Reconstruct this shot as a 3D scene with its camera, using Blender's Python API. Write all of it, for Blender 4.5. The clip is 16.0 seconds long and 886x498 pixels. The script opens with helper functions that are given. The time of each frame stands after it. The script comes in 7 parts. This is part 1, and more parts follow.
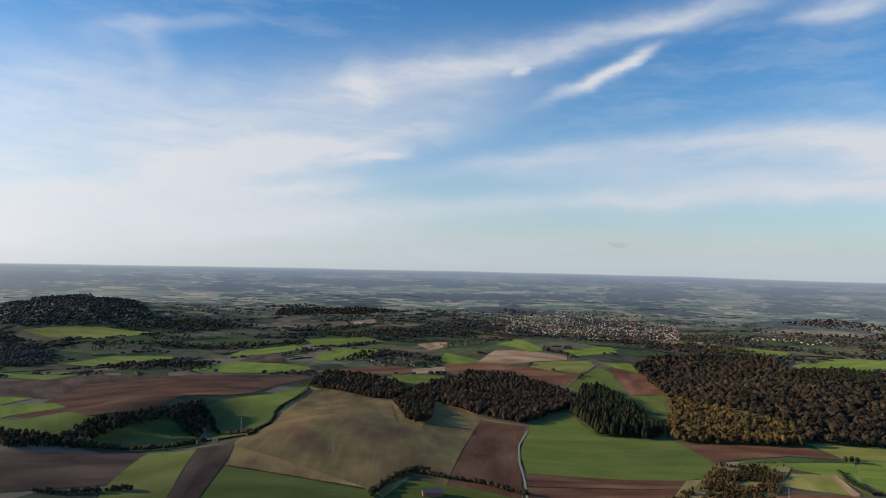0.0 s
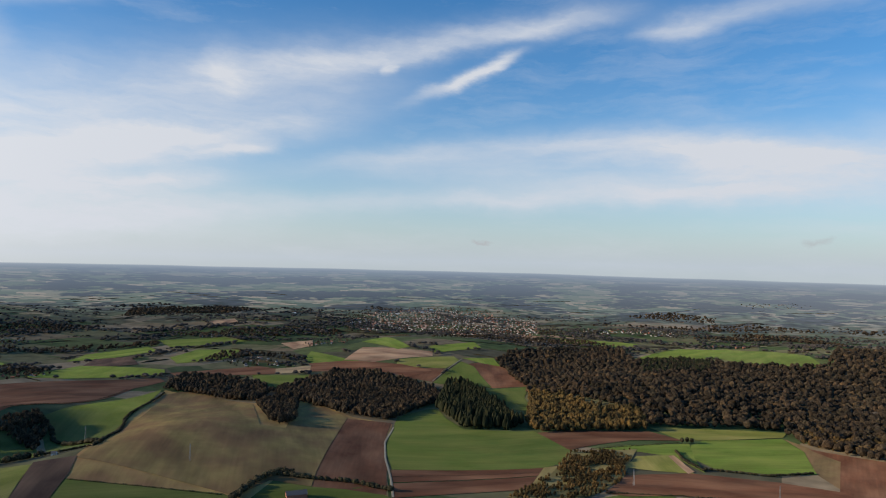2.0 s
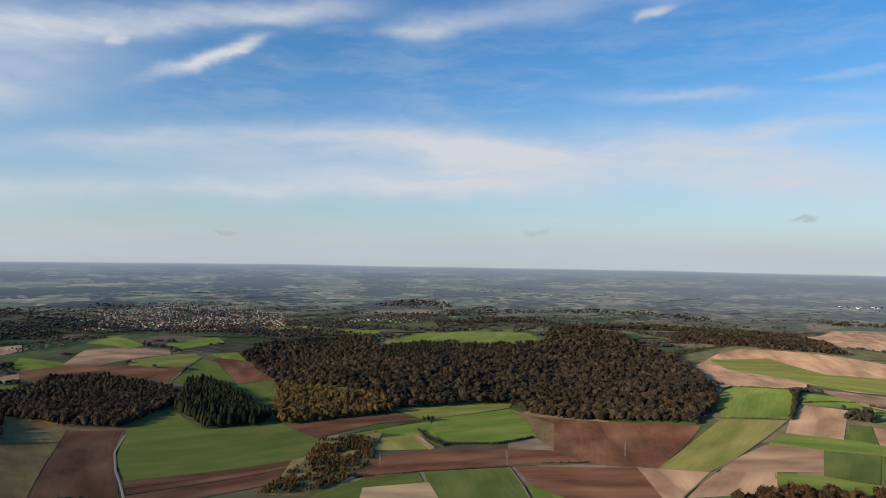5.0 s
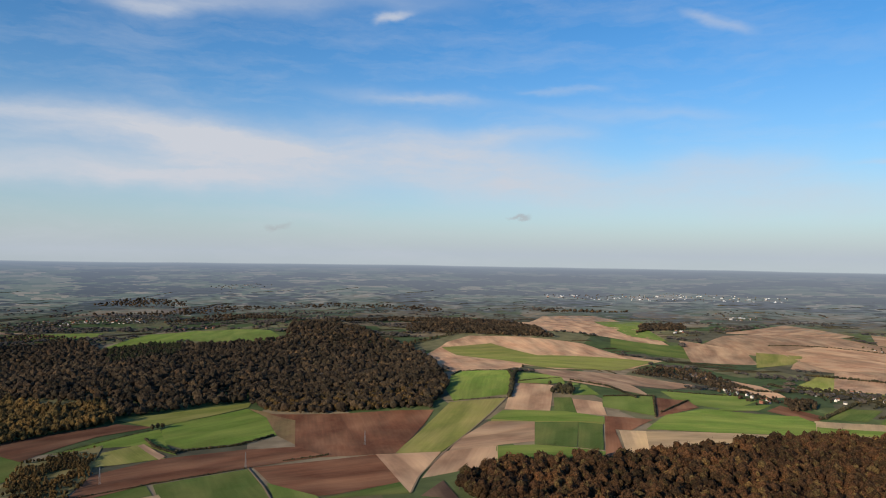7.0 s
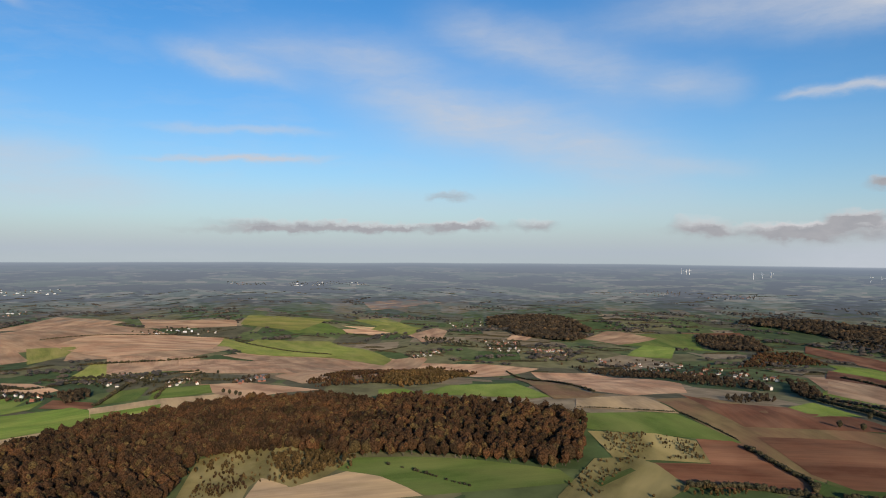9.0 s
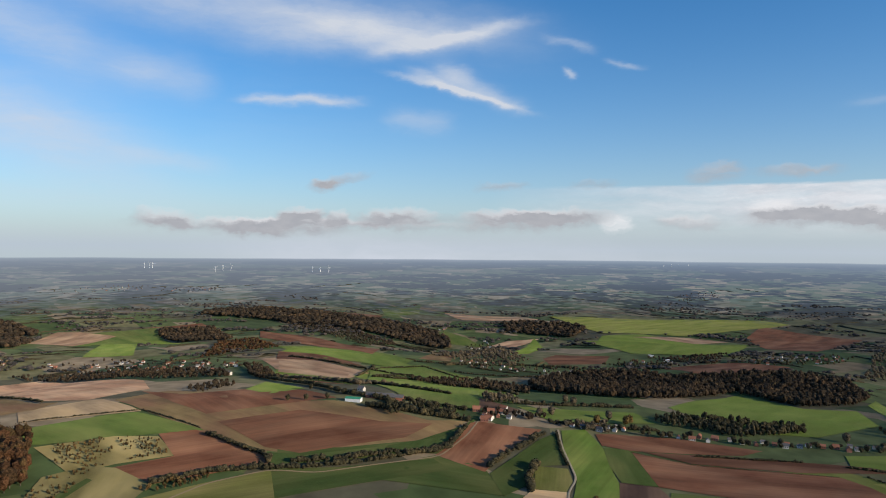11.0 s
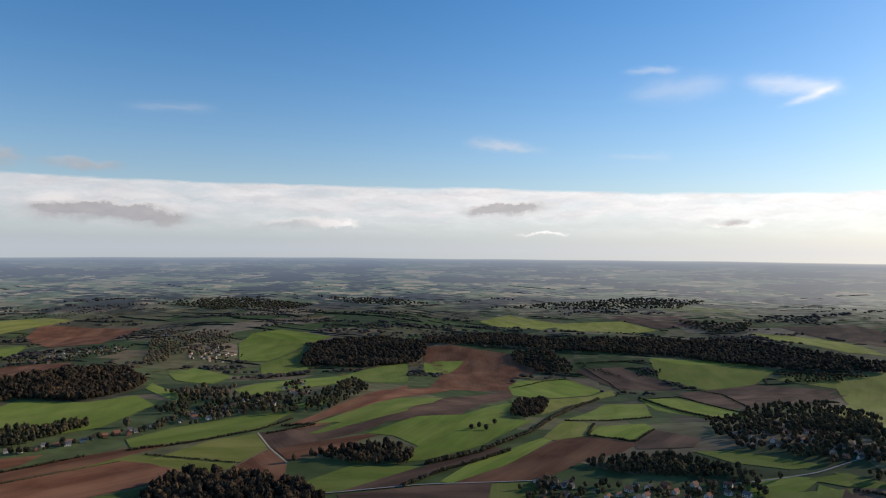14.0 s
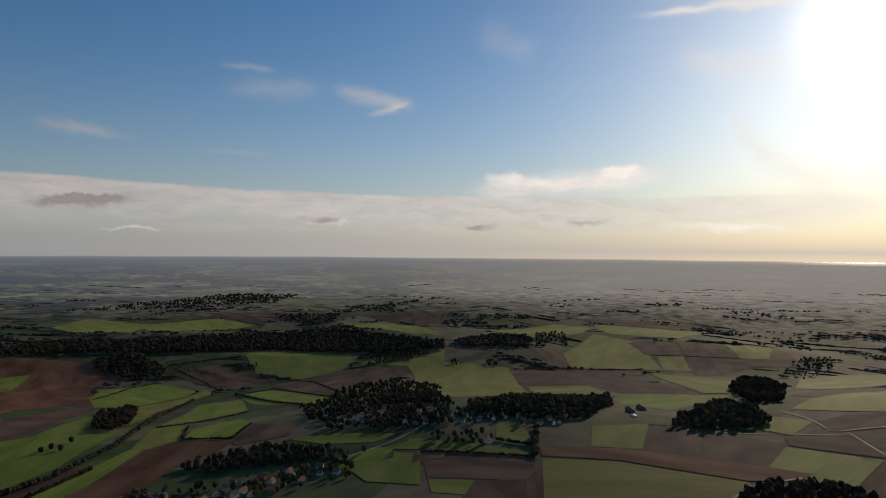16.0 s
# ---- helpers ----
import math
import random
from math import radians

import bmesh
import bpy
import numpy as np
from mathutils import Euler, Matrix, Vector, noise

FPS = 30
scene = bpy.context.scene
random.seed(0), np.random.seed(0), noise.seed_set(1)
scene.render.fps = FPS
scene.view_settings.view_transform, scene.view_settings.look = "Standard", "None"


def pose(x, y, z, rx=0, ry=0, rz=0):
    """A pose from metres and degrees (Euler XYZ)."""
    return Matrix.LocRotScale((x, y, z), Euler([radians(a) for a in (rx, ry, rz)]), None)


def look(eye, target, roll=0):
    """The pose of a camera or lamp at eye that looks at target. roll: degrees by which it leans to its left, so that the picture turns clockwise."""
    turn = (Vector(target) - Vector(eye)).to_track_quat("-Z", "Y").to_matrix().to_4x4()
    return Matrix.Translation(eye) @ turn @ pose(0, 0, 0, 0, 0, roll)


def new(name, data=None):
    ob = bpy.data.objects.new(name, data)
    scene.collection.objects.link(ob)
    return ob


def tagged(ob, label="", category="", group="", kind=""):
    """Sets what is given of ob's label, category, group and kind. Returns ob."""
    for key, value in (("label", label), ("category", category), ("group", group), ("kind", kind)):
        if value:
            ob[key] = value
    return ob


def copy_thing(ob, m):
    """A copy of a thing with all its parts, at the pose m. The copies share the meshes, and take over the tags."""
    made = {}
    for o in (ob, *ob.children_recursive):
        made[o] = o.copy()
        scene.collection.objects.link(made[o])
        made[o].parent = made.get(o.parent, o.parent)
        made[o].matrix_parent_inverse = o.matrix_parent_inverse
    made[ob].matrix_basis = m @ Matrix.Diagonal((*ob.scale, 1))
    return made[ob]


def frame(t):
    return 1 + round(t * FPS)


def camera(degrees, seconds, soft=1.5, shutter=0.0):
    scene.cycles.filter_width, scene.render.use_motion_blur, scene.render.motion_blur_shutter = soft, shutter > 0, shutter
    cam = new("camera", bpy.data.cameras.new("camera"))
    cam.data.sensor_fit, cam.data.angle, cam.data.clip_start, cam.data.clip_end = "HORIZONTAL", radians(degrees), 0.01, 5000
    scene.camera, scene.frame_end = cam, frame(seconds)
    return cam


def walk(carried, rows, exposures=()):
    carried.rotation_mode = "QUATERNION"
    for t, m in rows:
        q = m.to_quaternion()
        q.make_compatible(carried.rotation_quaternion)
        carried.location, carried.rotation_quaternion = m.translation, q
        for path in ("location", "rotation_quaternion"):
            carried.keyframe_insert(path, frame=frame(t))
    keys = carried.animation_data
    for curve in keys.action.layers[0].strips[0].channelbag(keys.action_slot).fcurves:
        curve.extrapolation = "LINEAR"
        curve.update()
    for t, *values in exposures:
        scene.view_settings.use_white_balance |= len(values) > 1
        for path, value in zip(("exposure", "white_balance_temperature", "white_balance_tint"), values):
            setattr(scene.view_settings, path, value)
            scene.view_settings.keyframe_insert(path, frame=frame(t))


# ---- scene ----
EYE = 230.0
SUN_BEARING, SUN_HEIGHT = -87.0, 16.2


def turn(t, yaw, pitch, roll):
    return (t, pose(0, 0, EYE, 90 + pitch, roll, yaw))


PATH = [
    turn(0, -0.00, 0.97, -1.15),
    turn(0.5, -1.34, 0.95, -1.34),
    turn(1, -5.46, 0.99, -1.36),
    turn(1.5, -9.71, 1.01, -1.35),
    turn(2, -11.13, 0.98, -1.33),
    turn(2.5, -13.08, 0.94, -1.30),
    turn(3, -16.08, 0.89, -1.14),
    turn(3.5, -20.74, 0.83, -0.98),
    turn(3.7, -22.47, 0.78, -0.88),
    turn(5.8, -37.42, 0.52, -0.81),
    turn(6, -38.93, 0.52, -0.77),
    turn(6.5, -45.42, 0.46, -0.75),
    turn(7, -53.53, 0.39, -0.78),
    turn(7.5, -68.12, 0.33, -0.68),
    turn(8, -82.93, 0.28, -0.55),
    turn(8.5, -96.67, 0.23, -0.56),
    turn(9, -109.62, 0.18, -0.42),
    turn(9.5, -121.49, 0.02, -0.70),
    turn(9.7, -126.11, 0.04, -0.49),
    turn(11.8, -168.06, 0.06, -0.63),
    turn(12, -172.08, 0.06, -0.49),
    turn(12.5, -181.77, 0.03, -0.69),
    turn(13, -191.25, 0.08, -0.59),
    turn(13.5, -199.68, 0.08, -0.52),
    turn(14, -208.04, 0.06, -0.56),
    turn(14.5, -216.41, 0.02, -0.58),
    turn(15, -224.26, 0.04, -0.58),
    turn(15.5, -232.67, 0.03, -0.55),
    turn(16, -240.96, 0.03, -0.56),
]
EXPOSURES = ((0, 0.03, 6600, 10), (7, -0.1, 6550, 11), (9.5, -0.18, 6500, 11), (12, 0.08, 6350, 10), (14, -0.05, 6700, 13), (15, -0.45, 7000, 16), (15.5, -0.75, 7300, 18), (16, -1.0, 7150, 15))
cam = camera(66.0, 16.0, soft=1.0)
walk(cam, PATH, EXPOSURES)

# ---- world: hazy autumn sky with cirrus, a low bank and the sun behind thin veil ----
world = bpy.data.worlds.new("sky")
scene.world = world
world.use_nodes = True
wn, wl = world.node_tree.nodes, world.node_tree.links
wn.clear()


def bearing(az, el):
    a, e = radians(az), radians(el)
    return Vector((math.sin(a) * math.cos(e), math.cos(a) * math.cos(e), math.sin(e)))


def wmath(op, a, b=None, c=None, clamp=False):
    n = wn.new("ShaderNodeMath")
    n.operation, n.use_clamp = op, clamp
    for k, v in enumerate((a, b, c)):
        if v is None:
            continue
        if isinstance(v, (int, float)):
            n.inputs[k].default_value = v
        else:
            wl.new(v, n.inputs[k])
    return n.outputs[0]


def wdot(a, v):
    n = wn.new("ShaderNodeVectorMath")
    n.operation = "DOT_PRODUCT"
    wl.new(a, n.inputs[0])
    n.inputs[1].default_value = v
    return n.outputs["Value"]


def wnoise(vec, scale, detail, rough, stretch=(1, 1, 1)):
    m = wn.new("ShaderNodeMapping")
    m.inputs["Scale"].default_value = stretch
    wl.new(vec, m.inputs["Vector"])
    n = wn.new("ShaderNodeTexNoise")
    n.inputs["Scale"].default_value, n.inputs["Detail"].default_value, n.inputs["Roughness"].default_value = scale, detail, rough
    wl.new(m.outputs[0], n.inputs["Vector"])
    return n.outputs["Fac"], n.outputs["Color"]


def wmix(fac, a, b):
    n = wn.new("ShaderNodeMix")
    n.data_type = "RGBA"
    wl.new(fac, n.inputs["Factor"])
    for key, v in (("A", a), ("B", b)):
        slot = [s for s in n.inputs if s.name == key and s.type == "RGBA"][0]
        if isinstance(v, tuple):
            slot.default_value = v
        else:
            wl.new(v, slot)
    return [s for s in n.outputs if s.type == "RGBA"][0]


coord = wn.new("ShaderNodeTexCoord").outputs["Generated"]
sky = wn.new("ShaderNodeTexSky")
sky.sky_type, sky.sun_disc = "NISHITA", False
sky.sun_elevation, sky.sun_rotation = radians(SUN_HEIGHT), radians(SUN_BEARING)
sky.altitude, sky.air_density, sky.dust_density, sky.ozone_density = 300, 1.0, 0.6, 2.5

# the veil's ragged edges: the direction is shifted a little by noise
_, warp = wnoise(coord, 9.0, 5.0, 0.6, (1, 1, 2.2))
half = wn.new("ShaderNodeVectorMath")
half.operation = "MULTIPLY_ADD"
wl.new(warp, half.inputs[0])
half.inputs[1].default_value, half.inputs[2].default_value = (0.05, 0.05, 0.036), (-0.025, -0.025, -0.018)
moved = wn.new("ShaderNodeVectorMath")
wl.new(coord, moved.inputs[0]), wl.new(half.outputs[0], moved.inputs[1])
ragged = moved.outputs[0]
_, warp2 = wnoise(coord, 38.0, 4.0, 0.6, (1, 1, 1.6))
half2 = wn.new("ShaderNodeVectorMath")
half2.operation = "MULTIPLY_ADD"
wl.new(warp2, half2.inputs[0])
half2.inputs[1].default_value, half2.inputs[2].default_value = (0.024, 0.024, 0.022), (-0.012, -0.012, -0.011)
moved2 = wn.new("ShaderNodeVectorMath")
wl.new(coord, moved2.inputs[0]), wl.new(half2.outputs[0], moved2.inputs[1])
puffed = moved2.outputs[0]
totals = {"cirrus": None, "cumulus": None, "crest": None}


def cloud(layer, az, el, lean, length, width, strength):
    """One drift of cloud: where it hangs, its lean against the horizon, half length and half width in degrees."""
    c = bearing(az, el)
    across = Vector((math.cos(radians(az)), -math.sin(radians(az)), 0))
    over = across.cross(c) * -1
    over = over if over.z > 0 else -over
    u = across * math.cos(radians(lean)) + over * math.sin(radians(lean))
    v = over * math.cos(radians(lean)) - across * math.sin(radians(lean))
    d = ragged if layer == "cirrus" else puffed
    a = wdot(d, u / math.sin(radians(length)))
    a0 = wmath("SUBTRACT", a, c.dot(u) / math.sin(radians(length)))
    b = wdot(d, v / math.sin(radians(width)))
    b0 = wmath("SUBTRACT", b, c.dot(v) / math.sin(radians(width)))
    q = wmath("MULTIPLY", a0, a0)
    q = wmath("MULTIPLY", q, q)
    q = wmath("MULTIPLY_ADD", b0, b0, q)
    m = wmath("POWER", 2.718, wmath("MULTIPLY", q, -1.0))
    old = totals[layer]
    totals[layer] = wmath("MULTIPLY", m, strength) if old is None else wmath("MULTIPLY_ADD", m, strength, old)


cloud("crest", 99.3, 2.28, -1, 7.2, 0.29, 0.60)
cloud("cumulus", 99.3, 2.00, -1, 8.0, 0.38, 0.80)
cloud("crest", 110.1, 4.82, 0, 1.7, 0.25, 0.25)
cloud("cumulus", 110.1, 4.60, 0, 1.9, 0.33, 0.60)
cloud("crest", 111.5, 2.37, 2, 2.3, 0.25, 0.60)
cloud("cumulus", 111.5, 2.10, 2, 2.6, 0.33, 0.70)
cloud("crest", 117.2, 2.51, -1, 1.7, 0.32, 0.60)
cloud("cumulus", 117.2, 2.20, -1, 1.9, 0.43, 0.60)
cloud("crest", 130.3, 2.28, -4, 1.9, 0.53, 0.81)
cloud("cumulus", 130.3, 1.90, -4, 2.1, 0.62, 0.80)
cloud("crest", 138.7, 1.82, 0, 4.7, 0.43, 0.81)
cloud("cumulus", 138.7, 1.50, 0, 5.3, 0.52, 0.80)
cloud("crest", 140.9, 2.83, -1, 1.6, 0.39, 0.81)
cloud("cumulus", 140.9, 2.60, -1, 1.8, 0.46, 0.90)
cloud("crest", 142.5, 5.29, 2, 1.1, 0.28, 0.25)
cloud("cumulus", 142.5, 5.10, 2, 1.2, 0.35, 0.50)
cloud("crest", 143.9, 5.77, 13, 2.4, 0.34, 0.25)
cloud("cumulus", 143.9, 5.50, 13, 2.6, 0.40, 0.60)
cloud("crest", 157.5, 5.40, 2, 1.8, 0.28, 0.25)
cloud("cumulus", 157.5, 5.20, 2, 2.1, 0.35, 0.50)
cloud("crest", 165.0, 5.61, 2, 1.7, 0.28, 0.25)
cloud("cumulus", 165.0, 5.40, 2, 1.9, 0.35, 0.50)
cloud("crest", 174.2, 6.51, 6, 1.9, 0.53, 0.25)
cloud("cumulus", 174.2, 6.10, 6, 2.1, 0.62, 0.70)
cloud("crest", 180.0, 6.34, 0, 2.4, 0.34, 0.25)
cloud("cumulus", 180.0, 6.10, 0, 2.7, 0.40, 0.60)
cloud("crest", 140.6, 2.76, 2, 1.6, 0.39, 0.81)
cloud("cumulus", 140.6, 2.50, 2, 1.8, 0.46, 0.90)
cloud("crest", 143.8, 2.60, 5, 0.7, 0.43, 0.81)
cloud("cumulus", 143.8, 2.30, 5, 0.8, 0.52, 0.80)
cloud("crest", 148.9, 2.76, 0, 3.0, 0.49, 0.81)
cloud("cumulus", 148.9, 2.40, 0, 3.4, 0.58, 0.90)
cloud("crest", 137.3, 1.54, 0, 2.0, 0.39, 0.81)
cloud("cumulus", 137.3, 1.30, 0, 2.3, 0.46, 0.70)
cloud("crest", 160.2, 2.66, 3, 4.9, 0.53, 0.81)
cloud("cumulus", 160.2, 2.30, 3, 5.5, 0.62, 0.90)
cloud("crest", 179.6, 3.12, 1, 2.9, 0.58, 0.81)
cloud("cumulus", 179.6, 2.70, 1, 3.2, 0.68, 0.80)
cloud("crest", -175.3, 2.73, -2, 2.2, 0.36, 0.60)
cloud("cumulus", -175.3, 2.40, -2, 2.4, 0.48, 0.70)
cloud("crest", 172.3, 2.43, -2, 2.3, 0.39, 0.81)
cloud("cumulus", 172.3, 2.20, -2, 2.6, 0.46, 0.60)
cloud("cumulus", 39.9, 2.00, 1, 1.0, 0.19, 0.50)
cloud("cumulus", 59.9, 3.10, 0, 0.9, 0.19, 0.60)
cloud("cumulus", 14.3, 1.60, -1, 0.8, 0.14, 0.60)
cloud("crest", -146.5, 3.77, 3, 3.3, 0.32, 0.60)
cloud("cumulus", -146.5, 3.50, 3, 3.7, 0.43, 0.60)
cloud("cumulus", -129.8, 2.30, 0, 1.8, 0.24, 0.50)
cloud("cumulus", -116.4, 1.90, -0, 0.6, 0.19, 0.60)
cloud("crest", -174.4, 2.88, 1, 2.0, 0.57, 0.60)
cloud("cumulus", -174.4, 2.30, 1, 2.3, 0.76, 0.60)
cloud("crest", -163.8, 2.31, 2, 3.0, 0.29, 0.60)
cloud("cumulus", -163.8, 2.00, 2, 3.3, 0.38, 0.50)
cloud("crest", -146.8, 3.82, 5, 2.3, 0.36, 0.60)
cloud("cumulus", -146.8, 3.50, 5, 2.6, 0.48, 0.60)
cloud("cumulus", -128.8, 2.30, 6, 1.0, 0.24, 0.60)
cloud("crest", -107.1, 2.46, 1, 1.4, 0.21, 0.60)
cloud("cumulus", -107.1, 2.30, 1, 1.6, 0.29, 0.70)
cloud("cumulus", -115.7, 1.90, 0, 1.4, 0.24, 0.60)
cloud("crest", -108.7, 5.60, 4, 7.1, 0.81, 0.90)
cloud("crest", -113.8, 6.00, 5, 1.6, 0.43, 0.80)
cloud("crest", -104.7, 6.50, 3, 1.5, 0.48, 0.90)
cloud("crest", -96.7, 2.00, -1, 4.9, 0.33, 0.80)
cloud("crest", -129.1, 2.20, -0, 2.3, 0.24, 0.80)
cloud("crest", -143.7, 1.40, 1, 2.0, 0.14, 0.80)
cloud("crest", -160.7, 2.10, -1, 1.9, 0.24, 0.90)
cloud("crest", 178.2, 3.30, 1, 1.4, 0.58, 1.00)
cloud("crest", 166.7, 2.20, -1, 1.3, 0.65, 1.00)
cloud("crest", -161.4, 2.10, 1, 2.2, 0.29, 0.90)
cloud("crest", 159.7, 2.85, 1, 5.3, 0.39, 0.81)
cloud("cumulus", 159.7, 2.60, 1, 5.9, 0.46, 0.80)
cloud("crest", -178.2, 3.07, -2, 4.0, 0.36, 0.60)
cloud("cumulus", -178.2, 2.70, -2, 4.5, 0.48, 0.80)
cloud("crest", -147.2, 3.72, 6, 2.3, 0.25, 0.60)
cloud("cumulus", -147.2, 3.50, 6, 2.6, 0.33, 0.70)
cloud("crest", -178.8, 2.98, -2, 2.9, 0.32, 0.60)
cloud("cumulus", -178.8, 2.70, -2, 3.2, 0.43, 0.60)
cloud("crest", 101.7, 2.04, 1, 10.9, 0.21, 0.60)
cloud("cumulus", 101.7, 1.80, 1, 12.1, 0.29, 0.80)
cloud("crest", 141.7, 2.02, -0, 11.5, 0.28, 0.81)
cloud("cumulus", 141.7, 1.80, -0, 12.8, 0.35, 0.60)
cloud("cirrus", -25.6, 5.80, 6, 18.5, 4.51, 0.80)
cloud("cirrus", -22.9, 2.30, 3, 19.9, 2.14, 0.70)
cloud("cirrus", -11.0, 9.10, 12, 14.7, 1.42, 0.60)
cloud("cirrus", 7.7, 17.50, 11, 17.4, 1.19, 0.44)
cloud("cirrus", 13.7, 18.10, 11, 10.5, 0.81, 0.40)
cloud("cirrus", -9.0, 13.40, 9, 15.9, 3.09, 0.49)
cloud("cirrus", -23.0, 15.50, -57, 2.2, 1.19, 0.21)
cloud("cirrus", -22.1, 17.60, 11, 5.8, 0.62, 0.25)
cloud("cirrus", -30.0, 12.50, 12, 6.5, 3.32, 0.41)
cloud("cirrus", -7.1, 14.40, -42, 1.8, 1.42, 0.26)
cloud("cirrus", 6.6, 15.70, -1, 0.7, 0.43, 0.55)
cloud("cirrus", 12.4, 14.90, 23, 5.0, 0.47, 0.45)
cloud("cirrus", 13.9, 15.30, 26, 3.2, 0.47, 0.80)
cloud("cirrus", -6.5, 8.40, 8, 3.7, 0.47, 0.60)
cloud("cirrus", -13.4, 5.50, 7, 6.3, 0.57, 0.50)
cloud("cirrus", 10.2, 8.90, 7, 11.1, 1.00, 0.40)
cloud("cirrus", 27.9, 9.60, 1, 10.1, 1.42, 0.40)
cloud("cirrus", 23.0, 7.80, -0, 18.6, 1.90, 0.44)
cloud("cirrus", 6.6, 4.80, 3, 14.9, 0.85, 0.44)
cloud("cirrus", 25.1, 5.60, 1, 13.5, 1.19, 0.40)
cloud("cirrus", 29.4, 18.10, 2, 3.1, 0.71, 0.30)
cloud("cirrus", 31.9, 9.60, -4, 10.1, 1.19, 0.36)
cloud("cirrus", 45.8, 6.90, -1, 15.9, 2.14, 0.55)
cloud("cirrus", 50.4, 12.80, -4, 7.9, 0.62, 0.25)
cloud("cirrus", 50.4, 10.00, -6, 8.0, 1.19, 0.28)
cloud("cirrus", 36.5, 19.20, 2, 7.1, 0.95, 0.25)
cloud("cirrus", 48.7, 18.70, 14, 1.2, 0.33, 0.45)
cloud("cirrus", 37.1, 8.40, -2, 6.0, 1.00, 0.42)
cloud("cirrus", 33.5, 5.70, 0, 10.3, 0.95, 0.32)
cloud("cirrus", 54.1, 8.00, -3, 12.4, 1.66, 0.52)
cloud("cirrus", 61.1, 10.00, 2, 5.4, 0.66, 0.35)
cloud("cirrus", 50.8, 12.70, 0, 4.8, 0.38, 0.20)
cloud("cirrus", 63.7, 13.20, -2, 3.7, 0.28, 0.30)
cloud("cirrus", 70.5, 5.20, -2, 15.9, 1.66, 0.58)
cloud("cirrus", 76.9, 7.20, 1, 6.0, 1.19, 0.40)
cloud("cirrus", 68.5, 11.40, -3, 7.9, 0.57, 0.28)
cloud("cirrus", 31.4, 18.80, 7, 4.7, 0.85, 0.26)
cloud("cirrus", 48.9, 19.10, 18, 1.6, 0.33, 0.50)
cloud("cirrus", 44.9, 20.50, 1, 9.7, 1.04, 0.30)
cloud("cirrus", 75.4, 17.80, -18, 3.0, 0.52, 0.40)
cloud("cirrus", 93.1, 9.50, -0, 6.6, 0.31, 0.50)
cloud("cirrus", 93.0, 7.30, 2, 6.5, 0.26, 0.85)
cloud("cirrus", 115.5, 10.00, -15, 13.5, 2.61, 0.72)
cloud("cirrus", 118.3, 15.90, -17, 9.0, 1.90, 0.55)
cloud("cirrus", 130.1, 13.20, -7, 3.2, 1.33, 0.40)
cloud("cirrus", 140.5, 18.40, -2, 16.6, 1.90, 0.58)
cloud("cirrus", 144.4, 17.00, 3, 7.7, 1.28, 0.45)
cloud("cirrus", 140.5, 11.90, 3, 4.2, 0.33, 0.90)
cloud("cirrus", 152.0, 13.50, -19, 2.6, 0.33, 0.60)
cloud("cirrus", 153.4, 14.20, -15, 1.7, 0.62, 0.30)
cloud("cirrus", 99.5, 15.80, -1, 8.4, 1.90, 0.41)
cloud("cirrus", 92.3, 14.40, -12, 5.2, 0.81, 0.42)
cloud("cirrus", 130.6, 6.80, -5, 3.7, 0.62, 0.30)
cloud("cirrus", 110.5, 4.00, -1, 23.8, 1.19, 0.20)
cloud("cirrus", 154.9, 13.20, -19, 3.7, 0.71, 0.55)
cloud("cirrus", 153.7, 12.90, -13, 5.2, 0.24, 0.70)
cloud("cirrus", 162.7, 14.20, -46, 0.7, 0.21, 0.60)
cloud("cirrus", 167.4, 14.70, -18, 1.4, 0.21, 0.40)
cloud("cirrus", 150.5, 10.40, -5, 2.6, 0.66, 0.35)
cloud("cirrus", 152.8, 17.10, 11, 5.7, 0.52, 0.70)
cloud("cirrus", 162.9, 16.60, -19, 2.0, 0.28, 0.30)
cloud("cirrus", -173.8, 10.90, 5, 2.9, 0.38, 0.20)
cloud("cirrus", -147.3, 8.70, -2, 2.2, 0.33, 0.30)
cloud("cirrus", -124.9, 12.30, -7, 2.9, 0.52, 0.50)
cloud("cirrus", -123.8, 11.60, 20, 1.7, 0.28, 0.50)
cloud("cirrus", -132.9, 12.70, 1, 3.1, 0.76, 0.28)
cloud("cirrus", -135.1, 14.20, -4, 1.6, 0.24, 0.35)
cloud("cirrus", -96.3, 18.40, -1, 5.8, 0.31, 0.90)
cloud("cirrus", -96.0, 14.20, -9, 3.9, 1.09, 0.40)
cloud("cirrus", -113.7, 16.80, -18, 2.4, 1.09, 0.17)
cloud("cirrus", -94.8, 8.80, -55, 2.2, 0.71, 0.38)
cloud("cirrus", -91.5, 6.00, -26, 2.7, 0.95, 0.40)
cloud("cirrus", -145.9, 8.50, -3, 2.5, 0.24, 0.20)
cloud("cirrus", -136.1, 7.60, 1, 2.5, 0.24, 0.22)
cloud("cirrus", -108.7, 5.50, 7, 7.1, 0.76, 0.60)
cloud("cirrus", -93.0, 3.30, 2, 7.4, 1.19, 0.60)

